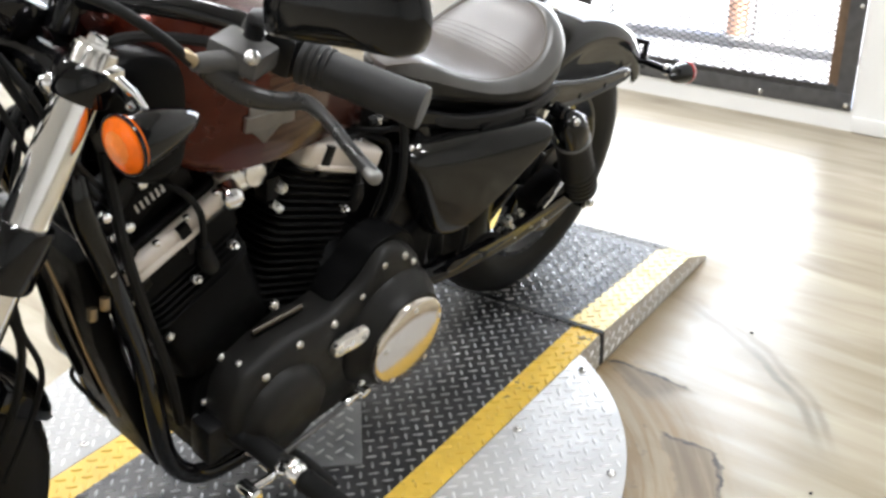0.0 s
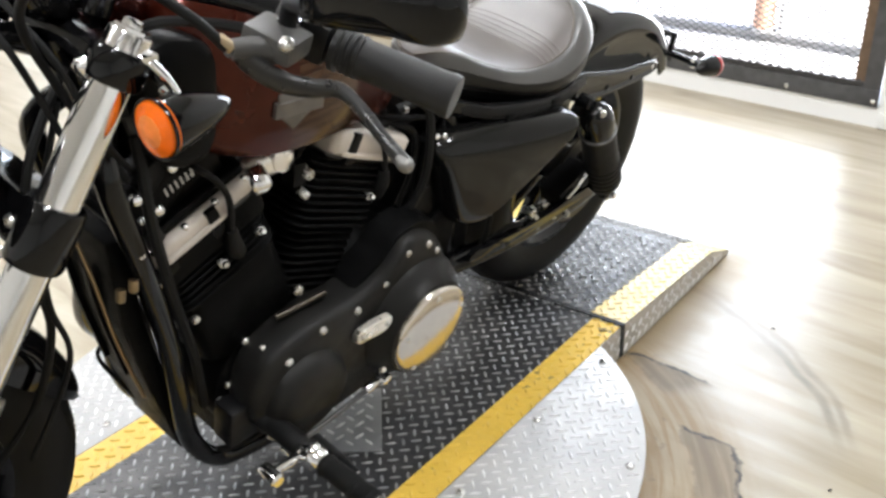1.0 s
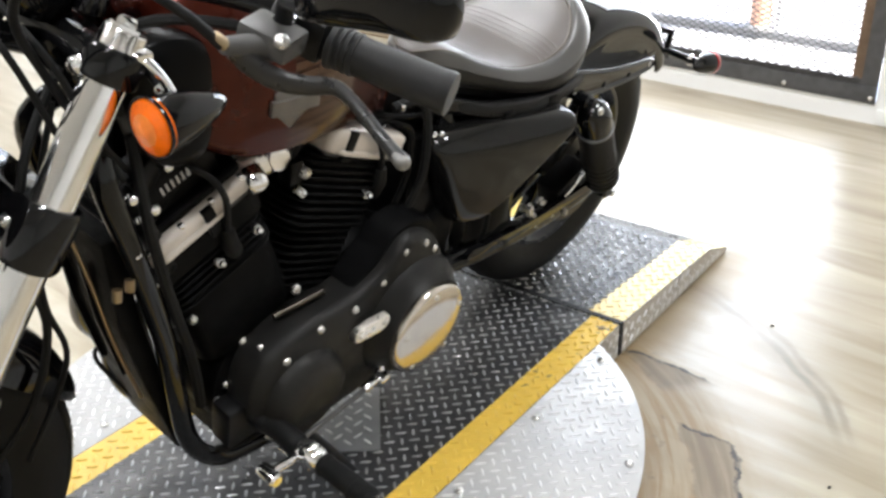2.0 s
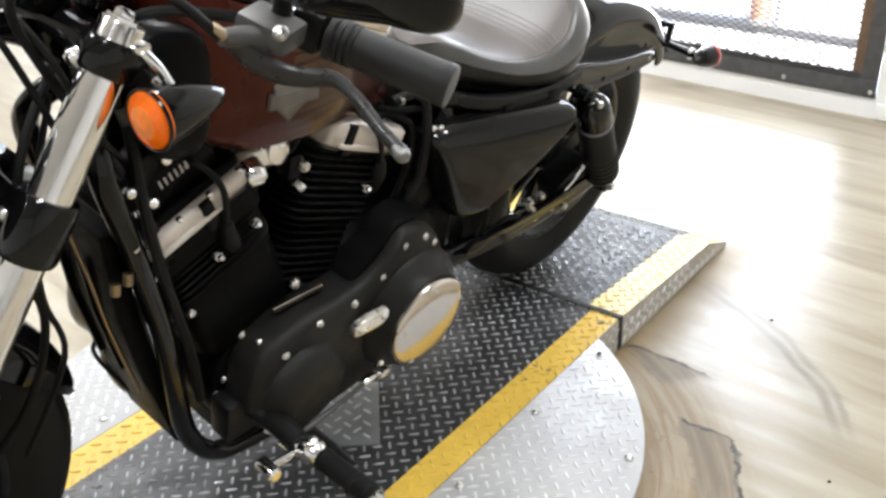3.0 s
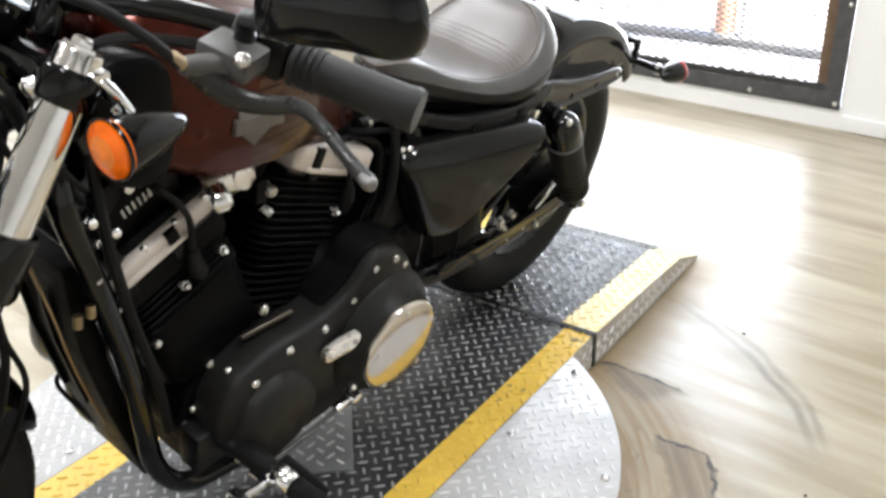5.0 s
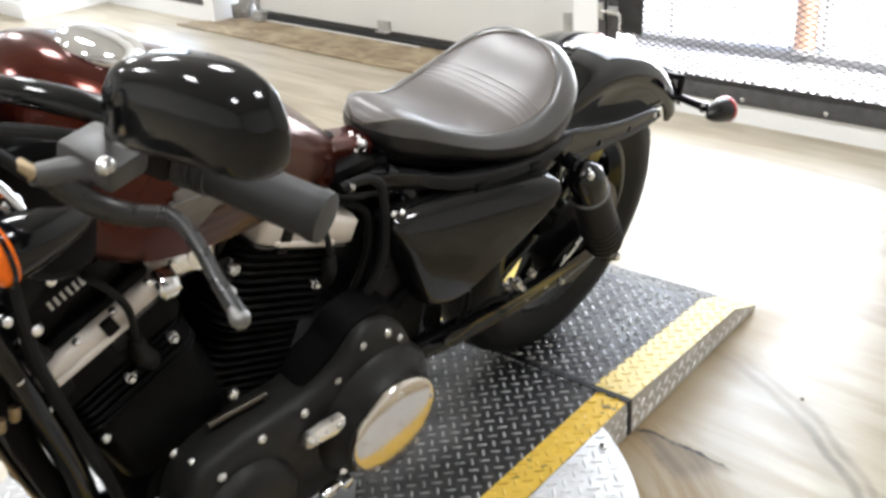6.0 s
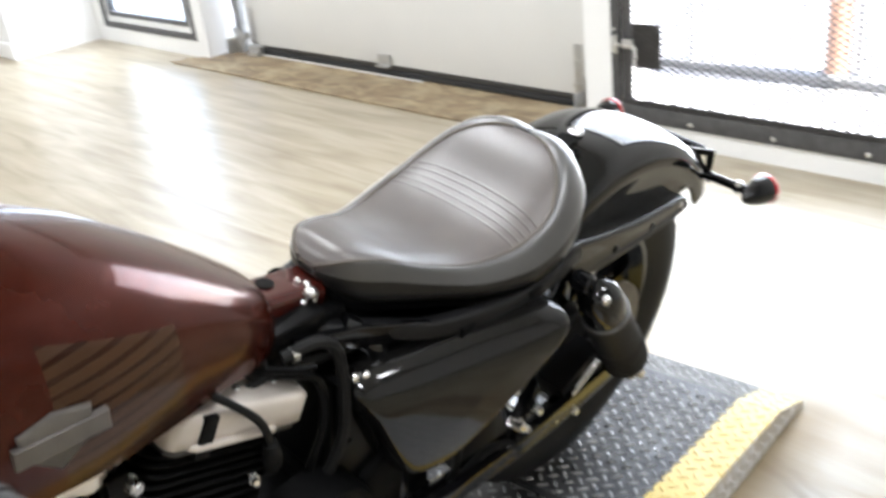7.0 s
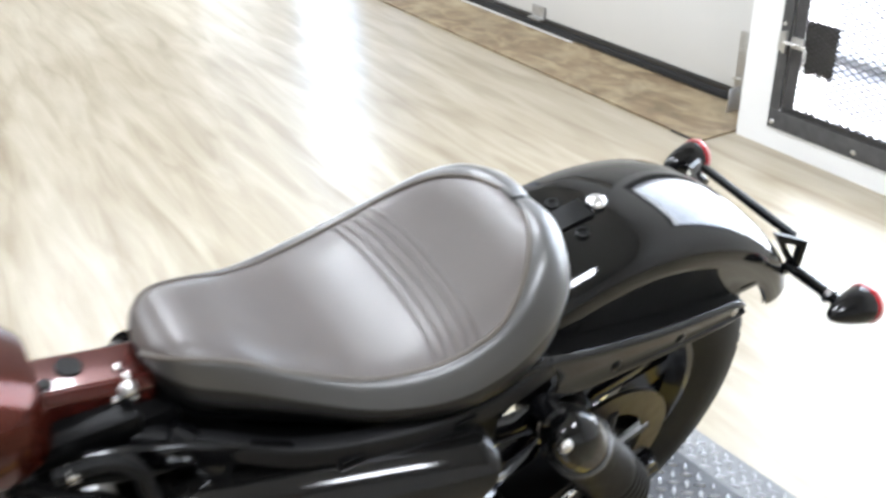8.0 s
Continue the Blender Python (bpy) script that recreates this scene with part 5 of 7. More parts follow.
# ---------- seat ----------
SEAT = [(-0.570, 0.018, 0.705, 0.718), (-0.560, 0.042, 0.690, 0.730), (-0.540, 0.062, 0.674, 0.736), (-0.500, 0.077, 0.660, 0.725), (-0.45, 0.098, 0.648, 0.702), (-0.39, 0.126, 0.636, 0.687),
        (-0.32, 0.145, 0.626, 0.690), (-0.26, 0.146, 0.624, 0.709), (-0.21, 0.136, 0.632, 0.735), (-0.175, 0.118, 0.646, 0.746), (-0.150, 0.092, 0.664, 0.744), (-0.136, 0.060, 0.684, 0.733), (-0.130, 0.022, 0.700, 0.716)]


def smooth_rows(rows, n):
    out = []
    for k in range(n + 1):
        g = k / n * (len(rows) - 1)
        i = min(int(g), len(rows) - 2)
        t = g - i
        a, b, c, d = rows[max(i - 1, 0)], rows[i], rows[i + 1], rows[min(i + 2, len(rows) - 1)]
        out.append([0.5 * (2 * b[j] + (c[j] - a[j]) * t + (2 * a[j] - 5 * b[j] + 4 * c[j] - d[j]) * t * t + (3 * b[j] - a[j] - 3 * c[j] + d[j]) * t ** 3) for j in range(len(b))])
    return out


SEAT = smooth_rows(SEAT, 120)


def seat_at(y):
    for a, b in zip(SEAT, SEAT[1:]):
        if a[0] <= y <= b[0]:
            t = (y - a[0]) / (b[0] - a[0])
            return [a[k] + (b[k] - a[k]) * t for k in range(4)]
    return SEAT[0] if y < SEAT[0][0] else SEAT[-1]


def seat_top(x, y):
    """Height of the cushion: a shallow dish with rounded shoulders."""
    _, w, zb, zt = seat_at(y)
    q = min(abs(x) / w, 1.0)
    h = zt - zb
    dish = 0.010 * math.sin(math.pi * min(max((y + 0.52) / 0.34, 0), 1))
    return zt - dish * (1 - q * q) - 0.46 * h * q ** 5


ys = [SEAT[0][0] + (SEAT[-1][0] - SEAT[0][0]) * (0.5 - 0.5 * math.cos(math.pi * k / 100)) for k in range(101)]
SEAM = 0.80
top_loops, side_loops = [], []


def seam_at(y):
    """How far out the seam of the top panel lies; it closes in an arc before the rear edge."""
    return SEAM * math.sqrt(max(0.0, 1 - (max(0.0, y + 0.27) / 0.105) ** 2))


for y in ys:
    _, w, zb, zt = seat_at(y)
    q1 = seam_at(y)
    top = [(w * q1 * s, y, seat_top(w * q1 * s, y)) for s in [-1 + 2 * k / 20 for k in range(21)]]
    ze = seat_top(w * q1, y)
    if q1 > 0.04:
        top_loops.append(top + [(w * q1 * 0.96, y, ze - 0.006), (-w * q1 * 0.96, y, ze - 0.006)])
    z9 = seat_top(w * 0.965, y)
    right = [(w * min(0.5, q1 * 0.6), y, zb + 0.2 * (zt - zb)), (w * q1 * 0.94, y, ze - (0.012 if q1 > 0.04 else 0.001)), (w * q1, y, ze - 0.0012)]
    for g in (0.08, 0.22, 0.40, 0.60, 0.80, 1.0):
        q = q1 + (0.93 - q1) * g
        right.append((w * q, y, seat_top(w * q, y) + 0.0032 * math.sin(math.pi * min(g * 1.1, 1.0)) * min(1.0, (zt - zb) / 0.05)))
    right += [(w * 0.975, y, z9 - 0.004), (w, y, z9 - 0.35 * (z9 - zb)), (w * 0.99, y, z9 - 0.72 * (z9 - zb)), (w * 0.94, y, zb), (w * 0.7, y, zb - 0.004)]
    side_loops.append([(-a, b, c) for a, b, c in right] + list(reversed(right)))
seat = part("seat", rings(side_loops), LEATHER_SHADED, bike, "black vinyl solo seat with stitched ribs", angle=70)
for s in (-1, 1):
    rim_loops = []
    for y in ys[1:-1]:
        _, w, zb, zt = seat_at(y)
        q1 = seam_at(y)
        lift = 0.0032 * min(1.0, (zt - zb) / 0.05)
        rim_row = [(s * w * (q1 + (0.93 - q1) * g), y, seat_top(w * (q1 + (0.93 - q1) * g), y) + lift * math.sin(math.pi * min(g * 1.1, 1.0)) + 0.0009) for g in (0.03, 0.10, 0.22, 0.40, 0.60, 0.80, 1.0)]
        z9 = seat_top(w * 0.965, y)
        rim_row += [(s * w * 0.985, y, z9 - 0.004), (s * w * 1.003, y, z9 - 0.20 * (z9 - zb)), (s * w * 0.97, y, z9 - 0.22 * (z9 - zb))]
        rim_loops.append(rim_row + [(s * w * (q1 + (0.93 - q1) * g), y, seat_top(w * (q1 + (0.93 - q1) * g), y) - 0.003) for g in (0.8, 0.4, 0.03)])
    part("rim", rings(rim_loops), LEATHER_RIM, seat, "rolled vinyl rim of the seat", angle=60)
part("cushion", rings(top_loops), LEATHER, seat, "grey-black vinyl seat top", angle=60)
for s in (-1, 1):
    line = [(s * seat_at(y)[1] * seam_at(y), y, seat_top(seat_at(y)[1] * seam_at(y), y) + 0.0004) for y in ys[1:-1] if y < -0.1652]
    part("piping", tube(line, 0.0030, 8, steps=2), PIPING, seat)
for k in range(5):
    y0 = -0.322 + 0.0116 * k
    line = []
    for j in range(17):
        s = -1 + j / 8
        y = y0 + 0.012 * (1 - s * s)
        w = seat_at(y)[1] * SEAM * 0.99
        line.append((w * s, y, seat_top(w * s, y) - 0.0019))
    part("rib", tube(line, 0.0030, 8, steps=1), LEATHER, seat)
# flat pan below the cushion and the frame rail with its clips
rail = []
for y, z, x in ((-0.60, 0.655, 0.048), (-0.53, 0.640, 0.080), (-0.46, 0.622, 0.110), (-0.36, 0.613, 0.131), (-0.26, 0.609, 0.131), (-0.18, 0.616, 0.120)):
    rail.append((x, y, z))
for s in (-1, 1):
    path = smooth_path([(s * x, y, z) for x, y, z in rail], 6)
    band_loops = [[p + Vector((s * dx, 0, dz)) for dx, dz in ((-0.006, -0.012), (0.009, -0.012), (0.0115, -0.010), (0.0105, -0.003), (0.0085, 0.006), (0.0070, 0.009), (0.004, 0.0105), (-0.010, 0.0105))] for p in path]
    r = part("seat_rail", rings(band_loops), SATIN_BLACK, bike, "satin black frame rail under the seat", angle=50)
    for y, x in ((-0.42, 0.131), (-0.30, 0.142)):
        part("rail_clip", moved(box(-0.004, 0.004, -0.013, 0.013, -0.016, 0.012), Matrix.Translation((s * x, y, 0.603))), PLASTIC, r, bevel=0.002)
part("seat_pan", rings([[(-w * 0.86, y, zb - 0.003), (w * 0.86, y, zb - 0.003), (w * 0.86, y, zb - 0.016), (-w * 0.86, y, zb - 0.016)] for y, w, zb, _ in SEAT[8:-8:4]]), PLASTIC, seat)
part("frame_bolt", dome_bolt((0.064, -0.556, 0.643), (1, -0.2, 0.3), 0.0105, 0.010), STEEL, bike)
part("seat_nose_bolt", dome_bolt((0.030, -0.588, 0.694), (0.5, -0.8, 0.5), 0.0085, 0.009), STEEL, bike)

# ---------- tank ----------
TANK_SEC = [(-1.100, 0.030, 0.835, 0.890), (-1.092, 0.060, 0.800, 0.920), (-1.070, 0.090, 0.758, 0.944), (-1.035, 0.113, 0.720, 0.955), (-0.98, 0.129, 0.702, 0.941), (-0.90, 0.130, 0.693, 0.912), (-0.83, 0.119, 0.688, 0.878),
            (-0.77, 0.101, 0.680, 0.836), (-0.72, 0.086, 0.672, 0.795), (-0.685, 0.073, 0.668, 0.764), (-0.664, 0.060, 0.668, 0.745), (-0.656, 0.048, 0.672, 0.737)]


def between(rows, y):
    if y <= rows[0][0]:
        return list(rows[0])
    for a, b in zip(rows, rows[1:]):
        if y <= b[0]:
            t = (y - a[0]) / (b[0] - a[0])
            return [a[k] + (b[k] - a[k]) * t for k in range(len(a))]
    return list(rows[-1])


def tank_section(row, n=40):
    y, w, zb, zt = row
    zc = zb + 0.50 * (zt - zb)
    pts = []
    for k in range(n):
        a = 2 * math.pi * k / n
        c, s = math.cos(a), math.sin(a)
        if s >= 0:
            x, z = w * math.copysign(abs(c) ** 0.86, c), zc + (zt - zc) * s ** 0.78
        else:
            p = 1 - abs(a - 1.5 * math.pi) / (0.5 * math.pi)
            f, g = min(p / 0.76, 1.0), max((p - 0.76) / 0.24, 0.0)
            x, z = math.copysign(w * (1 - 0.12 * f ** 2) * (1 - g), c), zc - (zc - zb) * (f - 0.03 * f * (1 - g))
        pts.append((x, y, z))
    return pts


tank = part("fuel_tank", rings([tank_section(r) for r in smooth_rows(TANK_SEC, 40)]), TANK, bike, "cherry-red peanut fuel tank with tan graphic lines", angle=50)
cap = part("fuel_cap", lathe((0.018, -0.972, 0.926), (0.1, 0.25, 1), [(0, 0.044), (0.006, 0.047), (0.014, 0.047), (0.020, 0.043), (0.024, 0.030), (0.026, 0.012), (0.026, 0.001)], 36), CHROME, tank, "chrome fuel cap")
part("cap_collar", lathe((0.018, -0.972, 0.923), (0.1, 0.25, 1), [(0, 0.052), (0.005, 0.051), (0.007, 0.047)], 36), GLOSS_BLACK, cap)
# emblem: a plain shield crossed by a bar
def on_tank(y, z, up):
    _, w, zb, zt = between(TANK_SEC, y)
    zc = zb + 0.50 * (zt - zb)
    if z < zc:
        return (w * (1 - 0.12 * ((zc - z) / (zc - zb)) ** 2) + up, y, z)
    s = min(max((z - zc) / (zt - zc) if z > zc else (zc - z) / (zc - zb), 0), 0.98)
    s = s ** (1 / 0.78)
    return (w * math.sqrt(1 - s * s) ** 0.86 + up, y, z)


shield = [(-0.966, 0.806), (-0.935, 0.814), (-0.903, 0.804), (-0.906, 0.772), (-0.935, 0.746), (-0.963, 0.775)]
bar = [(-0.972, 0.796), (-0.890, 0.791), (-0.890, 0.769), (-0.972, 0.774)]
emblem = part("emblem", joined(dome_panel(shield, [(1, -0.003), (1, 0.003), (0.9, 0.005)], lambda a, c, d: on_tank(a, c, d)), dome_panel(bar, [(1, -0.003), (1, 0.006), (0.95, 0.0075)], lambda a, c, d: on_tank(a, c, d))), EMBLEM, tank, "pewter shield emblem")
# painted backbone bridge from tank to seat
neck = part("backbone_cover", rings([[(s * w, y, z - d) for s, d in ((-1, 0.032), (-1, 0.010), (-0.75, 0.001), (0.75, 0.001), (1, 0.010), (1, 0.032))] for y, w, z in ((-0.69, 0.030, 0.722), (-0.655, 0.029, 0.715), (-0.60, 0.029, 0.704), (-0.565, 0.030, 0.698))]), CHERRY, bike, "cherry-painted backbone cover", bevel=0.003)
for x, y, z, r in ((-0.004, -0.628, 0.7085, 0.0115), (0.012, -0.650, 0.7135, 0.006)):
    part("backbone_slot", lathe((x, y, z), (0, 0.2, 1), [(0, r), (0.002, r), (0.002, r * 0.65)], 16), PLASTIC, neck)
for p, d in (((0.008, -0.590, 0.7015), (0, 0.2, 1)), ((0.020, -0.586, 0.7005), (0.3, 0.2, 1)), ((0.029, -0.584, 0.682), (1, 0, 0)), ((0.029, -0.600, 0.686), (1, 0, 0))):
    part("backbone_bolt", dome_bolt(p, d, 0.0044, 0.0045), CHROME, neck)
part("wiring_tray", joined(box(-0.046, 0.050, -0.700, -0.550, 0.610, 0.672), box(-0.036, 0.056, -0.690, -0.585, 0.655, 0.685)), PLASTIC, bike, "black wiring tray under the backbone", bevel=0.008)
part("tank_bracket", joined(box(-0.04, 0.04, -0.69, -0.672, 0.672, 0.722)), GLOSS_BLACK, bike, bevel=0.006)

# ---------- frame ----------
for s in (1, -1):
    f = part("frame_downtube", tube([(s * 0.030, -1.150, 0.80), (s * 0.080, -1.180, 0.735), (s * 0.090, -1.153, 0.618), (s * 0.090, -1.114, 0.456), (s * 0.090, -1.098, 0.34), (s * 0.090, -1.078, 0.225), (s * 0.090, -1.03, 0.150), (s * 0.090, -0.96, 0.124), (s * 0.095, -0.80, 0.118), (s * 0.10, -0.56, 0.150), (s * 0.10, -0.505, 0.24), (s * 0.09, -0.50, 0.40), (s * 0.08, -0.53, 0.60), (s * 0.058, -0.57, 0.655)], 0.0165, 12), GLOSS_BLACK, bike, "gloss black frame tube")
part("backbone", tube([(0, -1.13, 0.80), (0, -0.98, 0.76), (0, -0.80, 0.70), (0, -0.60, 0.672), (0, -0.45, 0.62)], 0.026, 14), GLOSS_BLACK, bike)
head = part("steering_head", lathe((0, -1.100, 0.745), (0, -0.47, 0.88), [(0, 0.03), (0.01, 0.034), (0.165, 0.034), (0.175, 0.03)], 20), GLOSS_BLACK, bike)
for s in (1, -1):
    cover_outline = outline_smooth([(-1.128, 0.885), (-1.085, 0.900), (-1.052, 0.880), (-1.046, 0.820), (-1.050, 0.755), (-1.075, 0.728), (-1.118, 0.742), (-1.135, 0.810)], 4)
    part("neck_cover", dome_panel(cover_outline, [(0.97, -0.05), (1, -0.04), (1, 0.0), (0.95, 0.006), (0.8, 0.009), (0.3, 0.011)], lambda a, c, d: (s * (0.096 + 0.25 * (a + 1.09) + d), a, c)), PLASTIC, bike, "black wiring cover beside the steering head", angle=50)
part("frame_gusset", dome_panel([(-1.14, 0.80), (-1.02, 0.765), (-1.02, 0.735), (-1.13, 0.70)], [(1, -0.02), (1, 0.02)], lambda a, c, d: (d, a, c)), GLOSS_BLACK, head, bevel=0.004)
part("frame_cross_plate", joined(box(-0.085, 0.085, -0.62, -0.60, 0.44, 0.60), box(-0.088, 0.088, -0.60, -0.20, 0.40, 0.595)), PLASTIC, bike, "black battery box", bevel=0.01)
part("rear_frame_strip", dome_panel([(-0.64, 0.672), (-0.55, 0.655), (-0.46, 0.632), (-0.47, 0.612), (-0.56, 0.622), (-0.64, 0.648)], [(1, -0.004), (1, 0.004), (0.92, 0.006)], lambda a, c, d: (0.060 + 0.35 * max(a + 0.60, 0) + d, a, c)), GLOSS_BLACK, bike)


# ---------- side covers ----------
def side_cover(sign, label):
    pts = outline_smooth([(-0.588, 0.598), (-0.50, 0.607), (-0.40, 0.607), (-0.310, 0.603), (-0.279, 0.594), (-0.286, 0.572), (-0.338, 0.523), (-0.400, 0.466), (-0.462, 0.416), (-0.508, 0.410), (-0.535, 0.432), (-0.575, 0.53)], 4)
    place = lambda a, c, d: (sign * (0.110 + 0.255 * (a + 0.571) - 0.5 * (c - 0.52) ** 2 - 8.5 * max(0.0, c - 0.556) ** 2 + d), a, c)
    layers = [(0.95, -0.03), (1.0, -0.024), (1.0, -0.008), (0.993, 0.001), (0.978, 0.0095), (0.955, 0.0165), (0.930, 0.0205), (0.90, 0.0226)]
    layers += [(0.86 - 0.06 * k, 0.0234 + 0.0003 * k) for k in range(14)]
    c = part("side_cover", dome_panel(pts, layers, place), COVER_SIDE, bike, label, angle=50)
    # added strip in place of the reflection on the gloss black rear edge
    edge = [place(a, b, -0.004) for a, b in ((-0.282, 0.578), (-0.3045, 0.5555), (-0.338, 0.5235), (-0.369, 0.4945), (-0.400, 0.466), (-0.432, 0.439), (-0.460, 0.418))]
    part("cover_glint_strip", tube(edge, 0.0032, 8, steps=3), EDGE_GLINT, c, "metal strip added for the reflection on the cover edge")
    for a, b in ((-0.580, 0.602), (-0.566, 0.601), (-0.5775, 0.586)):
        part("cover_bolt", dome_bolt(place(a, b, 0.008), (sign, -0.3, 0.3), 0.0065, 0.007), CHROME, c)
    return c


side_cover(1, "gloss black triangular side cover")
side_cover(-1, "gloss black triangular side cover")

# ---------- engine ----------
CR = Vector((0, -0.905, 0.275))


def cyl_frame(sign):
    d = Vector((0, sign * math.sin(radians(22.5)), math.cos(radians(22.5))))
    return d, Vector((0, d.z, -d.y))       # along, and across towards the rear


def round_rect(hx, hy, r, n=5):
    pts = []
    for cx, cy, a0 in ((hx - r, hy - r, 0), (-hx + r, hy - r, 90), (-hx + r, -hy + r, 180), (hx - r, -hy + r, 270)):
        for k in range(n + 1):
            a = radians(a0 + 90 * k / n)
            pts.append((cx + r * math.cos(a), cy + r * math.sin(a)))
    return pts


def cyl_slab(sign, s0, s1, hx, hy, r, off=0.0, inset=0.0):
    d, q = cyl_frame(sign)
    loops = []
    for s, i in ((s0, inset), (s0 + inset, 0), (s1 - inset, 0), (s1, inset)) if inset else ((s0, 0), (s1, 0)):
        loops.append([CR + d * s + Vector((x, 0, 0)) + q * (y + off) for x, y in round_rect(hx - i, hy - i, r)])
    return rings(loops)


engine = part("crankcase", joined(box(-0.10, 0.088, -1.00, -0.60, 0.145, 0.40), lathe((-0.10, CR.y, CR.z), (1, 0, 0), [(0, 0.125), (0.188, 0.125)], 32), box(-0.09, 0.088, -0.62, -0.53, 0.18, 0.42)), ENGINE_BLACK, bike, "black engine crankcase", bevel=0.012)
for sign, label in ((-1, "front"), (1, "rear")):
    cyl = part("cylinder", cyl_slab(sign, 0.10, 0.345, 0.060, 0.060, 0.03), ENGINE_BLACK, bike, "black finned engine cylinder")
    if sign < 0:
        part("cylinder_jacket", cyl_slab(sign, 0.115, 0.268, 0.092, 0.092, 0.035, 0, 0.005), ENGINE_BLACK, cyl, "smooth black cylinder jacket", angle=50)
    for k in range(9 if sign > 0 else 0):
        s = 0.136 + k * 0.0134
        part("fin", cyl_slab(sign, s, s + 0.0050, 0.088, 0.084, 0.035, 0, 0.0016), ENGINE_BLACK, cyl)
    for k in range(5 if sign < 0 else 9):
        s = 0.258 + k * 0.0125
        part("head_fin", cyl_slab(sign, s, s + 0.0054, 0.096 - 0.001 * k, 0.094, 0.03, 0, 0.0018), ENGINE_BLACK, cyl)
    rear = sign > 0
    low, high = (0.377, 0.420) if rear else (0.367, 0.396)
    box_low = part("rocker_box", cyl_slab(sign, 0.318, low - 0.004, 0.080 if rear else 0.092, 0.082 if rear else 0.098, 0.022, 0, 0.003), ENGINE_BLACK, bike, "black rocker box with a silver cover")
    part("rocker_cover", cyl_slab(sign, low, high, 0.096, 0.092 if rear else 0.096, 0.014 if rear else 0.020, 0.018 * rear, 0.006), ROCKER, box_low, "pale silver rocker cover", angle=50)
    part("rocker_gasket", cyl_slab(sign, low - 0.0035, low - 0.0005, 0.0925, 0.0885 if rear else 0.094, 0.016, 0.018 * rear), DARK_STEEL, box_low)
    if rear:
        for k in range(3):
            part("head_fin", cyl_slab(sign, 0.346 + 0.0105 * k, 0.3508 + 0.0105 * k, 0.091 - 0.002 * k, 0.098 - 0.002 * k, 0.03, 0.006, 0.0016), ENGINE_BLACK, cyl)
    else:
        part("top_plate", joined(cyl_slab(sign, high + 0.0005, high + 0.016, 0.083, 0.088, 0.012, 0.002, 0.003), cyl_slab(sign, high + 0.0165, high + 0.030, 0.060, 0.070, 0.010, -0.008, 0.003)), ENGINE_BLACK, box_low, "black breather plate on the cover")
    part("rocker_lip", cyl_slab(sign, low + 0.001, low + 0.010, 0.101, 0.060, 0.012, -0.020 + 0.03 * rear, 0.002), ROCKER, box_low, "stepped rocker flange")
    d, q = cyl_frame(sign)
    for y in (-0.078, -0.026, 0.026, 0.078):
        part("rocker_bolt", dome_bolt(CR + d * (0.394 + 0.024 * (sign > 0)) + Vector((0.062 if sign > 0 else 0.089, 0, 0)) + q * y, d, 0.0055, 0.006), CHROME, box_low)
    part("rocker_clip", moved(box(-0.005, 0.005, -0.009, 0.009, -0.026, 0.024), Matrix.Translation(CR + d * (0.372 + 0.022 * (sign > 0)) + Vector((0.0945, 0, 0)) + q * (0.012 if sign < 0 else -0.030)) @ pose(0, 0, 0, -22.5 * sign, 0, 0)), PLASTIC, box_low, bevel=0.002)
for p in ((0.115, -0.972, 0.592), (0.108, -1.030, 0.557), (0.095, -0.729, 0.542)):
    b = part("head_bolt", hex_bolt(p, (0.8, -0.25, 0.35), 0.0052, 0.009), CHROME, bike)
    part("bolt_washer", lathe((p[0] - 0.012, p[1] + 0.004, p[2] - 0.006), (0.8, -0.25, 0.35), [(0, 0.0068), (0.010, 0.0068), (0.012, 0.005)], 12), STEEL, b)
plug = part("plug_boot", tube([(0.084, -0.990, 0.548), (0.097, -1.006, 0.574), (0.101, -1.014, 0.604)], 0.011, 12, radii=[0.014, 0.013, 0.008]), RUBBER, bike, "black spark plug boot")
part("plug_lead", tube([(0.101, -1.014, 0.604), (0.104, -1.020, 0.655), (0.100, -1.038, 0.690), (0.080, -1.056, 0.708), (0.045, -1.062, 0.712)], 0.0048, 8), RUBBER, plug)
plug2 = part("plug_boot", tube([(0.070, -0.690, 0.520), (0.090, -0.700, 0.555), (0.096, -0.705, 0.585)], 0.011, 12, radii=[0.014, 0.012, 0.008]), RUBBER, bike, "black spark plug boot")
part("plug_lead", tube([(0.096, -0.705, 0.585), (0.105, -0.725, 0.640), (0.09, -0.765, 0.690), (0.05, -0.80, 0.71)], 0.0048, 8), RUBBER, plug2)
part("breather_cap", joined(lathe((0.080, -0.962, 0.668), (0.8, -0.1, -0.5), [(0, 0.017), (0.022, 0.0185), (0.030, 0.016), (0.036, 0.008)], 18), lathe((0.062, -0.935, 0.700), (0.6, 0.1, 0.6), [(0, 0.015), (0.02, 0.015), (0.024, 0.009)], 16)), CHROME, bike, "chrome breather caps")
part("manifold", joined(tube([(0.0, -0.96, 0.62), (0.045, -0.905, 0.650), (0.0, -0.85, 0.62)], 0.026, 12), lathe((0.058, -0.895, 0.655), (1, 0, 0.2), [(0, 0.02), (0.012, 0.02), (0.016, 0.013)], 16)), POLISHED, bike, "polished intake manifold")
part("injector", joined(box(0.055, 0.082, -0.885, -0.862, 0.610, 0.648), tube([(0.07, -0.875, 0.65), (0.075, -0.865, 0.68), (0.05, -0.85, 0.71)], 0.005, 8)), PLASTIC, bike, bevel=0.003)
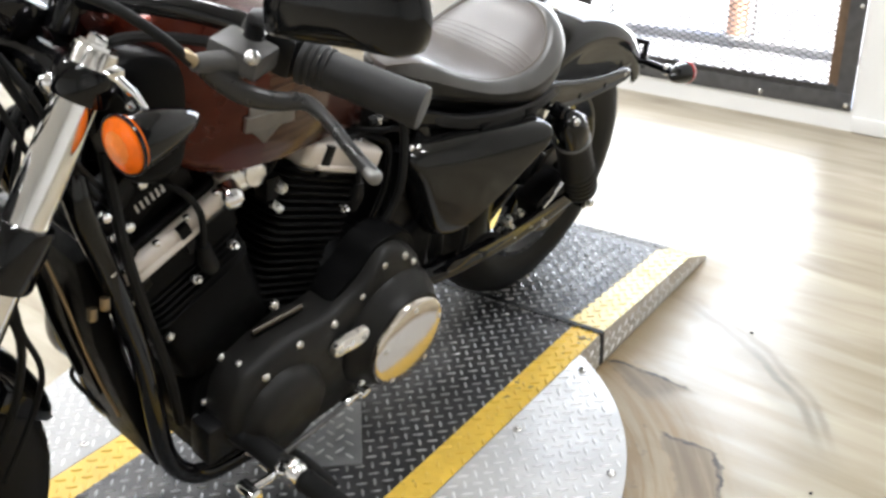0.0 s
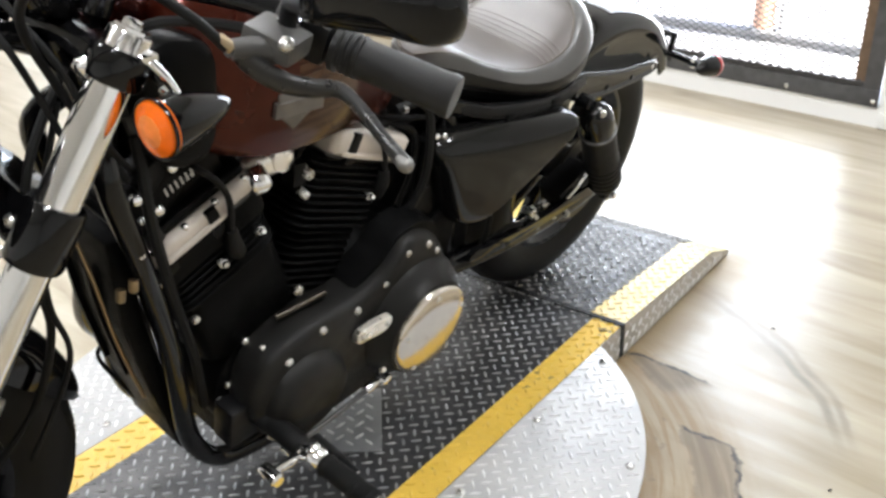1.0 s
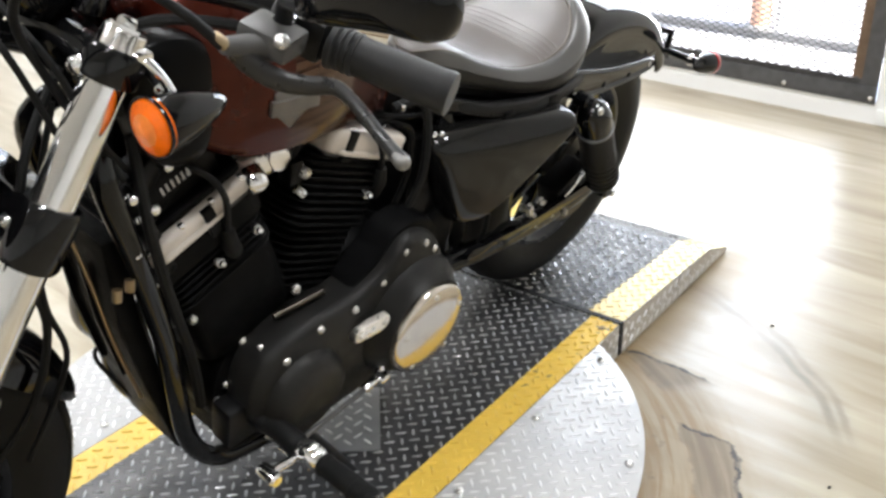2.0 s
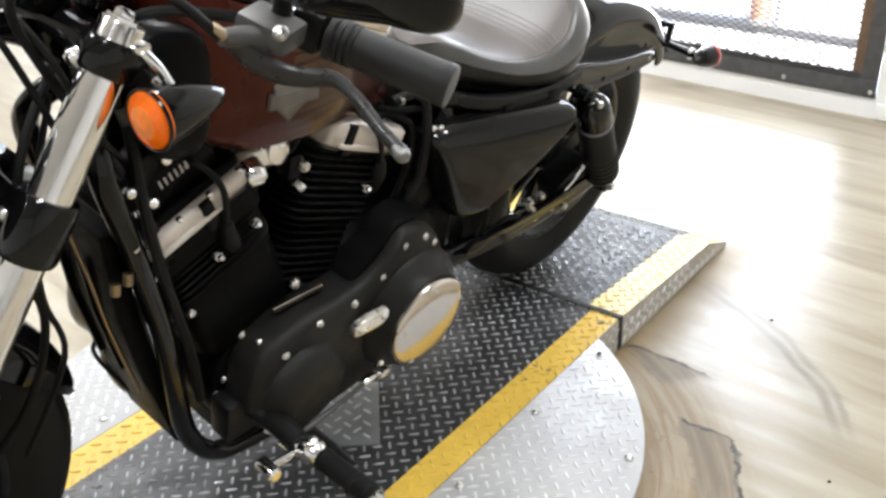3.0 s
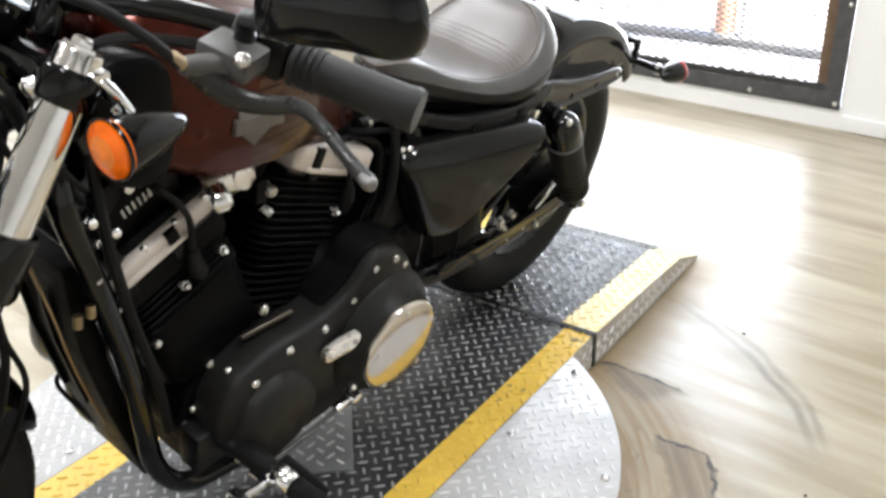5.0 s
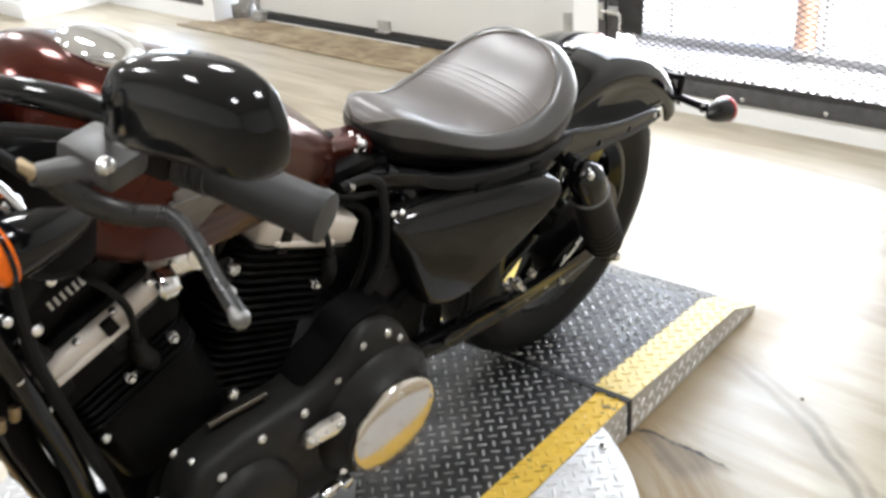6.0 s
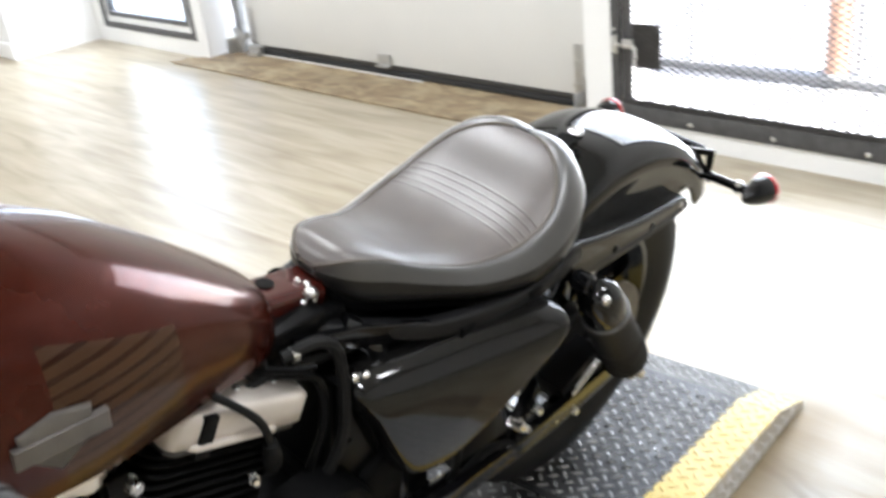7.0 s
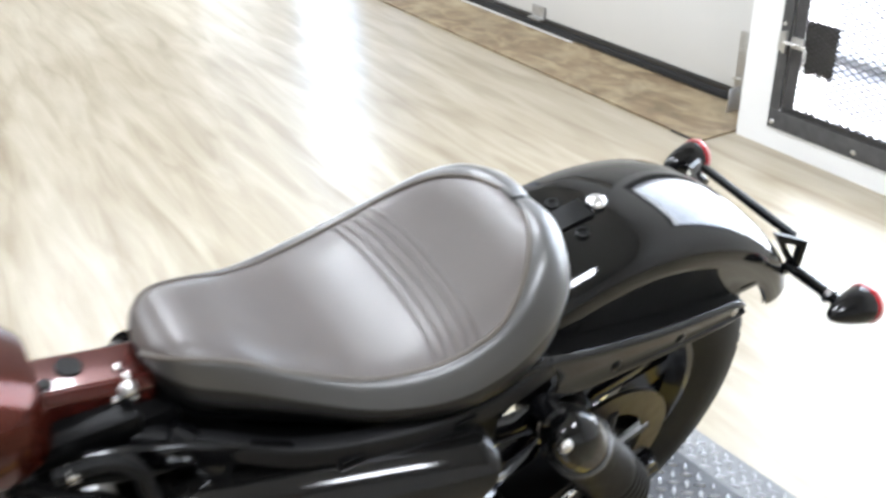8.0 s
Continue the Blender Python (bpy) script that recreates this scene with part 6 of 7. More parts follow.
part("fuel_fitting", joined(hex_bolt((0.078, -0.862, 0.628), (1, 0.2, 0), 0.009, 0.014), hex_bolt((0.078, -0.868, 0.598), (1, 0.2, -0.4), 0.007, 0.016)), STEEL, bike)

# primary cover
PRIM = outline_smooth([(-1.005, 0.275), (-0.992, 0.345), (-0.955, 0.382), (-0.88, 0.400), (-0.80, 0.402), (-0.735, 0.428), (-0.688, 0.468), (-0.635, 0.462), (-0.590, 0.420), (-0.562, 0.350), (-0.562, 0.275), (-0.60, 0.210), (-0.67, 0.178), (-0.76, 0.172), (-0.86, 0.168), (-0.93, 0.172), (-0.980, 0.210)], 4)
primary = part("primary_cover", dome_panel(PRIM, [(0.99, 0.0), (1.0, 0.004), (1.0, 0.050), (0.985, 0.060), (0.94, 0.068), (0.86, 0.072), (0.4, 0.074)], lambda a, c, d: (0.088 + d, a, c)), PRIMARY_BLACK, bike, "satin black primary cover", angle=60)
part("sprocket_bulge", dome_panel(outline_smooth([(-0.985, 0.27), (-0.965, 0.325), (-0.915, 0.350), (-0.855, 0.330), (-0.825, 0.275), (-0.845, 0.215), (-0.90, 0.190), (-0.96, 0.21)], 4), [(1.03, 0.0), (1.0, 0.010), (0.93, 0.022), (0.75, 0.030), (0.3, 0.032)], lambda a, c, d: (0.156 + d, a, c)), PRIMARY_BLACK, primary, angle=60)
DB = (-0.658, 0.295)
part("clutch_bulge", lathe((0.135, DB[0], DB[1]), (1, 0, 0), [(0, 0.122), (0.02, 0.121), (0.034, 0.114), (0.046, 0.101), (0.060, 0.094), (0.066, 0.092), (0.067, 0.08)], 48), PRIMARY_BLACK, primary, angle=50)
derby = part("derby_cover", lathe((0.2015, DB[0], DB[1]), (1, 0, 0), [(0, 0.0885), (0.006, 0.089), (0.010, 0.0865), (0.013, 0.080), (0.0165, 0.06), (0.0185, 0.03), (0.0190, 0.001)], 56), DERBY, bike, "polished chrome derby cover", angle=50)
for k in range(5):
    a = radians(20 + 72 * k)
    part("derby_screw", dome_bolt((0.2125, DB[0] + 0.073 * math.cos(a), DB[1] + 0.073 * math.sin(a)), (1, 0, 0), 0.0065, 0.005), STEEL, derby)
oval = [(-0.781 + 0.031 * math.copysign(abs(math.cos(t)) ** 0.6, math.cos(t)), 0.346 + 0.0150 * math.copysign(abs(math.sin(t)) ** 0.7, math.sin(t)) + 0.013 * math.cos(t)) for t in [2 * math.pi * k / 28 for k in range(28)]]
insp = part("inspection_cover", dome_panel(oval, [(1, 0.0), (1, 0.010), (0.95, 0.013), (0.6, 0.0145)], lambda a, c, d: (0.161 + 0.27 * (a + 0.82) + d, a, c)), POLISHED, bike, "polished oval inspection cover", angle=50)
for a, c in ((-0.801, 0.3375), (-0.761, 0.3545)):
    part("inspection_screw", dome_bolt((0.1745 + 0.27 * (a + 0.82), a, c), (1, 0, 0), 0.0055, 0.004), STEEL, insp)
for x, a, c in ((0.157, -0.946, 0.357), (0.157, -0.878, 0.383), (0.157, -0.802, 0.383), (0.155, -0.739, 0.406), (0.154, -0.690, 0.446), (0.154, -0.638, 0.441), (0.153, -0.610, 0.416), (0.150, -0.982, 0.262), (0.150, -0.950, 0.205), (0.150, -0.872, 0.182), (0.150, -0.770, 0.184), (0.160, -0.712, 0.200), (0.120, -0.965, 0.370)):
    part("primary_bolt", dome_bolt((x, a, c), (1, 0, 0), 0.0078, 0.008), STEEL, primary)
part("sprocket_cover", dome_panel(outline_smooth([(-0.600, 0.300), (-0.590, 0.390), (-0.545, 0.435), (-0.480, 0.430), (-0.445, 0.370), (-0.450, 0.290), (-0.490, 0.235), (-0.560, 0.230)], 4), [(1, -0.09), (1, 0.0), (0.96, 0.007), (0.85, 0.011), (0.4, 0.013)], lambda a, c, d: (0.094 + d, a, c)), ENGINE_BLACK, bike, "black belt sprocket cover", angle=50)
part("case_bolt", dome_bolt((0.103, -0.883, 0.432), (1, -0.2, 0.2), 0.009, 0.008), STEEL, bike)
part("link_rod", tube([(0.108, -0.930, 0.405), (0.118, -0.838, 0.414)], 0.0055, 10), ROTOR, bike, "grey short rod on the crankcase")
for p in ((0.088, -1.005, 0.295), (0.088, -1.02, 0.27), (0.09, -0.975, 0.37), (0.088, -1.09, 0.47), (0.088, -1.065, 0.462)):
    part("case_bolt", dome_bolt(p, (1, -0.3, 0.1), 0.0075, 0.007), STEEL, bike)
part("top_gear_case", dome_panel(outline_smooth([(-0.79, 0.405), (-0.73, 0.44), (-0.69, 0.475), (-0.62, 0.475), (-0.58, 0.43), (-0.60, 0.38), (-0.76, 0.37)], 4), [(1, -0.05), (1, 0.0), (0.95, 0.01), (0.5, 0.012)], lambda a, c, d: (0.125 + d, a, c)), ENGINE_BLACK, engine, angle=60)
# regulator with fins in front of the engine, hoses and lines
reg = part("voltage_regulator", rings([[(-0.048, y - 0.022, z), (0.076, y - 0.022, z), (0.072, y + 0.012, z - 0.006), (-0.048, y + 0.012, z - 0.006)] for y, z in ((-1.165, 0.64), (-1.150, 0.50), (-1.115, 0.36), (-1.065, 0.20))]), ENGINE_BLACK, bike, "black finned voltage regulator", bevel=0.004)
for k in (1, 4):
    part("cooling_fin", rings([[(x, y - 0.030, z), (x + 0.006, y - 0.030, z), (x + 0.006, y - 0.021, z), (x, y - 0.021, z)] for x in (-0.044 + 0.017 * k,) for y, z in ((-1.162, 0.58), (-1.148, 0.49), (-1.115, 0.36))]), ENGINE_BLACK, reg, smooth=False)
hoses = [([(0.065, -1.13, 0.77), (0.10, -1.135, 0.66), (0.100, -1.11, 0.54), (0.100, -1.075, 0.40), (0.085, -1.05, 0.28)], 0.008, RUBBER), ([(0.05, -1.21, 0.64), (0.06, -1.196, 0.57), (0.06, -1.172, 0.46), (0.06, -1.136, 0.334)], 0.003, BRASS), ([(-0.035, -1.172, 0.54), (-0.035, -1.158, 0.48), (-0.035, -1.130, 0.365)], 0.0035, BRASS),
         ([(-0.05, -1.118, 0.36), (-0.05, -1.130, 0.358), (-0.05, -1.140, 0.340), (-0.05, -1.126, 0.300), (-0.02, -1.098, 0.245)], 0.0035, RUBBER),
         ([(0.072, -0.665, 0.668), (0.082, -0.62, 0.672), (0.090, -0.598, 0.640), (0.100, -0.600, 0.540), (0.095, -0.625, 0.470)], 0.0078, RUBBER),
         ([(0.055, -0.700, 0.655), (0.075, -0.655, 0.640), (0.082, -0.622, 0.612), (0.082, -0.618, 0.54), (0.08, -0.64, 0.48)], 0.006, PLASTIC), ([(0.06, -0.72, 0.64), (0.07, -0.66, 0.652), (0.075, -0.585, 0.632), (0.07, -0.52, 0.625)], 0.005, RUBBER),
         ([(0.10, -0.52, 0.33), (0.118, -0.47, 0.30), (0.125, -0.42, 0.33), (0.118, -0.40, 0.38)], 0.006, RUBBER)]
for pts, r, m in hoses:
    part("hose", tube(pts, r, 8), m, bike)
for p in ((0.095, -1.182, 0.580), (0.098, -1.165, 0.590)):
    part("hose_fitting", lathe(p, (0.2, -0.2, -1), [(0, 0.0065), (0.015, 0.0065), (0.017, 0.005)], 10), BRASS, bike)
part("hose_clamp", lathe((0.074, -0.655, 0.668), (0.15, 1, 0.0), [(0, 0.0095), (0.008, 0.0095)], 12), STEEL, bike)
part("cable_tie", box(0.093, 0.108, -0.606, -0.594, 0.512, 0.517), PLASTIC, bike)
part("fuel_line", joined(tube([(0.03, -0.73, 0.675), (0.06, -0.69, 0.66), (0.09, -0.66, 0.66), (0.098, -0.64, 0.66)], 0.0045, 8), hex_bolt((0.06, -0.685, 0.662), (0.4, 0, 1), 0.006, 0.012)), PLASTIC, bike)
# coil and key switch block behind the front rocker box
coil_at = Matrix.Translation((0.042, -1.060, 0.668)) @ pose(0, 0, 0, 22.5, 0, 0)
coil = part("ignition_coil", moved(box(-0.05, 0.026, -0.056, 0.060, -0.010, 0.030), coil_at), PLASTIC, bike, "black ribbed ignition coil", bevel=0.004)
for k in range(6):
    part("coil_rib", moved(box(0.010, 0.030, -0.030 + 0.0085 * k, -0.025 + 0.0085 * k, 0.016, 0.032), coil_at), GALV, coil, bevel=0.001)
for p, h in (((0.075, -1.135, 0.63), 0.02), ((0.06, -1.12, 0.71), 0.024), ((0.082, -1.118, 0.575), 0.016)):
    part("wiring_connector", moved(box(-0.016, 0.016, -0.022, 0.022, -h, h), Matrix.Translation(p) @ pose(0, 0, 0, 30, 8, 10)), PLASTIC, bike, "black wiring connector", bevel=0.004)
for p in ((0.098, -1.125, 0.680), (0.09, -1.15, 0.70), (0.085, -1.095, 0.725), (0.075, -1.135, 0.655), (0.098, -1.155, 0.625), (0.095, -1.13, 0.562)):
    part("bracket_bolt", dome_bolt(p, (1, -0.4, 0.2), 0.008, 0.008), CHROME, bike)
part("engine_mount", dome_panel([(-1.16, 0.70), (-1.08, 0.735), (-1.05, 0.70), (-1.10, 0.64), (-1.155, 0.62)], [(1, -0.006), (1, 0.004), (0.94, 0.006)], lambda a, c, d: (0.066 + d, a, c)), ENGINE_BLACK, bike, bevel=0.002)

# exhaust and air cleaner on the far side
exhaust = part("exhaust_pipe", tube([(-0.055, -1.045, 0.56), (-0.085, -1.094, 0.49), (-0.125, -1.104, 0.39), (-0.150, -1.078, 0.305), (-0.170, -1.00, 0.255), (-0.18, -0.70, 0.24), (-0.18, -0.30, 0.24), (-0.185, 0.20, 0.25)], 0.026, 16, radii=[0.023, 0.023, 0.024, 0.026, 0.03, 0.034, 0.042, 0.042]), GLOSS_BLACK, bike, "gloss black exhaust pipe")
part("exhaust_shield", dome_panel(outline_smooth([(-1.095, 0.38), (-1.08, 0.42), (-1.03, 0.40), (-1.00, 0.33), (-1.01, 0.275), (-1.055, 0.28), (-1.085, 0.32)], 4), [(1, 0.0), (1, -0.010), (0.9, -0.02), (0.5, -0.024)], lambda a, c, d: (-0.165 + d, a, c)), GLOSS_BLACK, exhaust, "gloss black heat shield", angle=50)
part("air_cleaner", lathe((-0.10, -0.90, 0.60), (-1, 0, 0), [(0, 0.085), (0.05, 0.088), (0.07, 0.08), (0.078, 0.06), (0.08, 0.01)], 36), GLOSS_BLACK, bike, "round black air cleaner")
part("cam_cover", lathe((-0.10, -0.89, 0.30), (-1, 0, 0), [(0, 0.12), (0.04, 0.118), (0.055, 0.10), (0.06, 0.04)], 36), ENGINE_BLACK, engine)

# ---------- controls and side stand ----------
control = part("forward_control", joined(box(0.09, 0.135, -1.035, -0.945, 0.205, 0.28), tube([(0.12, -0.985, 0.25), (0.168, -0.980, 0.25)], 0.018, 14)), SATIN_BLACK, bike, "black forward control bracket", bevel=0.006)
part("inner_rubber", lathe((0.160, -0.979, 0.250), (1, 0.05, 0), [(0, 0.0165), (0.004, 0.0185), (0.066, 0.0185), (0.072, 0.016)], 20), RUBBER, control, "black rubber sleeve")
part("peg_clevis", joined(lathe((0.230, -0.976, 0.250), (1, 0.05, 0), [(0, 0.014), (0.01, 0.019), (0.036, 0.020), (0.046, 0.014)], 18), lathe((0.254, -0.976, 0.228), (0, 0, 1), [(0, 0.011), (0.044, 0.011), (0.047, 0.007)], 14)), CHROME, control, "chrome peg clevis")
peg = part("foot_peg", lathe((0.274, -0.974, 0.250), (1, 0.05, 0), [(0, 0.013), (0.004, 0.0175), (0.104, 0.0185), (0.108, 0.015)], 20), RUBBER, control, "black ribbed foot peg")
for k in (0, 5, 7):
    part("peg_rib", open_lathe((0.280 + 0.0125 * k, -0.9735, 0.250), (1, 0.05, 0), [(0, 0.0178), (0.002, 0.0192), (0.006, 0.0192), (0.008, 0.0178)], 20), RUBBER, peg)
part("peg_end", lathe((0.378, -0.969, 0.250), (1, 0.05, 0), [(0, 0.012), (0.004, 0.0135), (0.016, 0.0125), (0.02, 0.008)], 16), CHROME, peg, "chrome peg end")
lever = part("shift_lever", joined(tube([(0.205, -0.990, 0.236), (0.238, -0.998, 0.246), (0.240, -1.030, 0.250), (0.240, -1.050, 0.250)], 0.007, 10), lathe((0.222, -1.047, 0.25), (1, 0, 0), [(0, 0.010), (0.004, 0.0125), (0.034, 0.0125), (0.038, 0.009)], 14)), CHROME, bike, "chrome shift lever")
rod = part("shift_rod", tube([(0.205, -0.955, 0.225), (0.196, -0.86, 0.218), (0.186, -0.77, 0.215)], 0.0048, 8), DARK_STEEL, bike, "dark shift linkage rod")
part("rod_end", joined(lathe((0.187, -0.79, 0.215), (-0.1, 1, 0.0), [(0, 0.006), (0.004, 0.0085), (0.034, 0.0085), (0.038, 0.006)], 10), lathe((0.178, -0.742, 0.215), (1, 0, 0), [(0, 0.011), (0.018, 0.011), (0.02, 0.008)], 12)), CHROME, rod, "chrome rod end")
part("shift_arm", joined(tube([(0.178, -0.742, 0.215), (0.172, -0.732, 0.245), (0.165, -0.735, 0.27)], 0.008, 10), lathe((0.18, -0.716, 0.222), (0.3, 1, 0), [(0, 0.007), (0.034, 0.007), (0.036, 0.005)], 10)), CHROME, rod)
stand = part("side_stand", tube([(0.095, -0.885, 0.145), (0.17, -0.84, 0.085), (0.2285, -0.803, 0.0205), (0.236, -0.790, 0.0155)], 0.009, 12, radii=[0.013, 0.011, 0.0095, 0.0085]), SATIN_BLACK, bike, "black lowered side stand")
part("stand_foot", moved(box(-0.014, 0.014, -0.032, 0.032, -0.004, 0.004), Matrix.Translation((0.240, -0.782, 0.0065)) @ pose(0, 0, 0, 0, -13, 0)), SATIN_BLACK, stand, bevel=0.002)
part("stand_spring", tube([(0.10, -0.93, 0.135), (0.15, -0.87, 0.095)], 0.006, 8), STEEL, stand)
part("stand_bracket", dome_panel([(-0.95, 0.20), (-0.86, 0.20), (-0.86, 0.13), (-0.92, 0.12)], [(1, -0.01), (1, 0.01)], lambda a, c, d: (0.10 + d, a, c)), SATIN_BLACK, bike, bevel=0.004)
part("oil_line", tube([(0.085, -1.06, 0.175), (0.10, -0.98, 0.155), (0.105, -0.88, 0.17), (0.09, -0.80, 0.16)], 0.007, 8), RUBBER, bike)

# ---------- front end ----------
FT, FB = Vector((0, -1.153, 0.945)), Vector((0, -1.510, 0.330))
FD = (FB - FT).normalized()
for s in (1, -1):
    off = Vector((0.118 * s, 0, 0))
    fork = part("fork_leg", lathe(FT + off, FD, [(0.016, 0.0235), (0.018, 0.0245), (0.52, 0.0245)], 28), FORK_CHROME, bike, "bright fork leg")
    part("fork_slider", lathe(FT + off + FD * 0.455, FD, [(0, 0.026), (0.006, 0.032), (0.05, 0.033), (0.22, 0.031), (0.25, 0.026)], 28), POLISHED, fork, "polished fork slider")
    part("fork_cap", lathe(FT + off + FD * 0.017, -FD, [(0, 0.020), (0.005, 0.020), (0.006, 0.013), (0.012, 0.012), (0.014, 0.008)], 6), CHROME, fork)
    part("lower_clamp", lathe(FT + off + FD * 0.218, FD, [(0, 0.031), (0.004, 0.0335), (0.070, 0.0335), (0.075, 0.031)], 28), GLOSS_BLACK, fork, "gloss black lower clamp")
    part("upper_clamp", lathe(FT + off + FD * 0.036, FD, [(0, 0.031), (0.004, 0.0335), (0.034, 0.0335), (0.038, 0.031)], 28), GLOSS_BLACK, fork)
    for k in (0.232, 0.268):
        part("clamp_bolt", dome_bolt(FT + off + FD * k + Vector((-0.028 * s, -0.031, -0.01)), (-0.2 * s, -1, -0.3), 0.0085, 0.009), STEEL, fork)
    c = part("clamp_bolt", dome_bolt(FT + off + FD * 0.052 + Vector((-0.012, -0.033, 0.0)), (0.2, -1, 0), 0.011, 0.010), CHROME, fork)


def triple(s0, s1, name, h):
    mid0, mid1 = FT + FD * s0, FT + FD * s1
    n = Vector((0, FD.z, -FD.y))
    pts = [(-0.125, 0.018), (-0.05, 0.05), (0.05, 0.05), (0.125, 0.018), (0.125, -0.022), (0.05, -0.02), (-0.05, -0.02), (-0.125, -0.022)]
    return part(name, rings([[mid + Vector((x, 0, 0)) - n * y for x, y in pts] for mid in (mid0, mid1)]), GLOSS_BLACK, bike, bevel=0.004)


triple(0.038, 0.068, "upper_triple_clamp", 0)
triple(0.226, 0.284, "lower_triple_clamp", 0)
light = part("headlight", lathe((0, -1.275, 0.800), (0, -1, -0.05), [(0, 0.02), (0.006, 0.045), (0.03, 0.072), (0.07, 0.088), (0.115, 0.092), (0.12, 0.094)], 36), GLOSS_BLACK, bike, "gloss black round headlight", angle=50)
part("headlight_rim", open_lathe((0, -1.392, 0.794), (0, -1, -0.05), [(0, 0.094), (0.006, 0.097), (0.014, 0.095), (0.016, 0.086), (0.008, 0.084)], 36), CHROME, light)
part("headlight_lens", lathe((0, -1.396, 0.794), (0, -1, -0.05), [(0, 0.085), (0.006, 0.08), (0.012, 0.05), (0.014, 0.002)], 36), CHROME, light)
part("headlight_bracket", tube([(0, -1.20, 0.88), (0, -1.25, 0.90), (0, -1.30, 0.885)], 0.016, 10), GLOSS_BLACK, light)
front_fender = []
for k in range(21):
    a = radians(9 + 117 * k / 20)
    wide = 0.072 * (0.40, 0.66, 0.82, 0.92, 0.98, 1.0)[min(k, 5)]
    lip = (0.02, 0.032, 0.044, 0.052, 0.057, 0.06)[min(k, 5)]
    sec = [(x * wide, FA.y + (0.335 + dr) * math.cos(a), FA.z + (0.335 + dr) * math.sin(a)) for x, dr in ((-1, -lip), (-1, -lip / 2), (-0.8, -0.008), (-0.4, 0), (0, 0.002), (0.4, 0), (0.8, -0.008), (1, -lip / 2), (1, -lip), (0.96, -lip), (0.95, -lip / 2 - 0.002), (0.75, -0.013), (0, -0.004), (-0.75, -0.013), (-0.95, -lip / 2 - 0.002), (-0.96, -lip))]
    front_fender.append(sec)
ff = part("front_fender", rings(front_fender), GLOSS_BLACK, bike, "gloss black short front fender", angle=55)
part("fender_bracket", joined(tube([(0.078, -1.40, 0.60), (0.094, -1.43, 0.53), (0.094, -1.46, 0.46)], 0.009, 8), tube([(-0.078, -1.40, 0.60), (-0.094, -1.43, 0.53), (-0.094, -1.46, 0.46)], 0.009, 8)), GLOSS_BLACK, ff)
part("front_rotor", open_lathe((0.078, FA.y, FA.z), (1, 0, 0), [(-0.003, 0.09), (-0.003, 0.148), (0.003, 0.148), (0.003, 0.09), (-0.003, 0.09)]), ROTOR, front_wheel, "steel front brake rotor")
part("front_brake_line", tube([(0.045, -1.20, 0.87), (0.075, -1.27, 0.78), (0.085, -1.285, 0.66), (0.08, -1.27, 0.55), (0.085, -1.31, 0.44), (0.09, -1.40, 0.36)], 0.0055, 8), RUBBER, bike)
part("speed_cable", tube([(0.06, -1.22, 0.84), (0.07, -1.262, 0.70), (0.088, -1.272, 0.60), (0.082, -1.252, 0.49), (0.085, -1.32, 0.36)], 0.004, 8), RUBBER, bike)

# handlebar and its controls
BAR = [(0, -1.150, 0.962), (0.07, -1.138, 0.962), (0.17, -1.122, 0.988), (0.255, -1.088, 0.990), (0.331, -1.056, 0.9665), (0.43, -1.0165, 0.953)]
bars = part("handlebar", tube([(-x, y, z) for x, y, z in reversed(BAR[1:])] + BAR, 0.0127, 14), GLOSS_BLACK, bike, "gloss black handlebar")
for s in (1, -1):
    part("riser", joined(tube([(s * 0.05, -1.162, 0.925), (s * 0.05, -1.145, 0.968)], 0.017, 14), lathe((s * 0.05 - 0.014, -1.141, 0.964), (1, 0, 0), [(0, 0.021), (0.028, 0.021)], 16)), GLOSS_BLACK, bars, bevel=0.003)
gd = (Vector(BAR[5]) - Vector(BAR[4])).normalized()


def grip_shape():
    return lathe(Vector(BAR[4]) - gd * 0.018, gd, [(0, 0.018), (0.002, 0.0235), (0.008, 0.0235), (0.010, 0.0195), (0.028, 0.0195), (0.032, 0.0205), (0.118, 0.0212), (0.124, 0.0225), (0.131, 0.0215), (0.132, 0.012)], 28)


left_grip = part("grip", grip_shape(), GRIP_RUBBER, bars, "dark grey rubber grip")
for k in range(3):
    part("grip_ring", open_lathe(Vector(BAR[4]) + gd * (-0.006 + 0.007 * k), gd, [(0, 0.0195), (0.001, 0.0222), (0.004, 0.0222), (0.005, 0.0195)], 28), GRIP_RUBBER, left_grip)
part("grip", mirrored(grip_shape()), GRIP_RUBBER, bars, "dark grey rubber grip")
sw = part("switch_housing", moved(box(-0.024, 0.024, -0.021, 0.021, -0.022, 0.022), Matrix.Translation((0.292, -1.072, 0.978)) @ pose(0, 0, 0, 0, 12, 22)), SATIN_BLACK, bars, "black switch housing", bevel=0.007)
part("switch_button", moved(box(-0.009, 0.009, -0.008, 0.0, -0.006, 0.006), Matrix.Translation((0.296, -1.048, 0.985)) @ pose(0, 0, 0, 0, 12, 22)), PLASTIC, sw, bevel=0.002)
perch = part("clutch_perch", joined(lathe((0.262, -1.086, 0.990), (0.93, 0.38, -0.18), [(0, 0.021), (0.022, 0.021)], 18), moved(box(-0.024, 0.030, -0.036, 0.008, -0.012, 0.012), Matrix.Translation((0.292, -1.112, 0.986)) @ pose(0, 0, 0, 0, 10, 18))), CAST_GREY, bars, "worn grey clutch lever perch", bevel=0.005)
part("perch_bolt", dome_bolt((0.326, -1.137, 0.994), (0.3, -0.5, 0.8), 0.0075, 0.006), STEEL, perch)
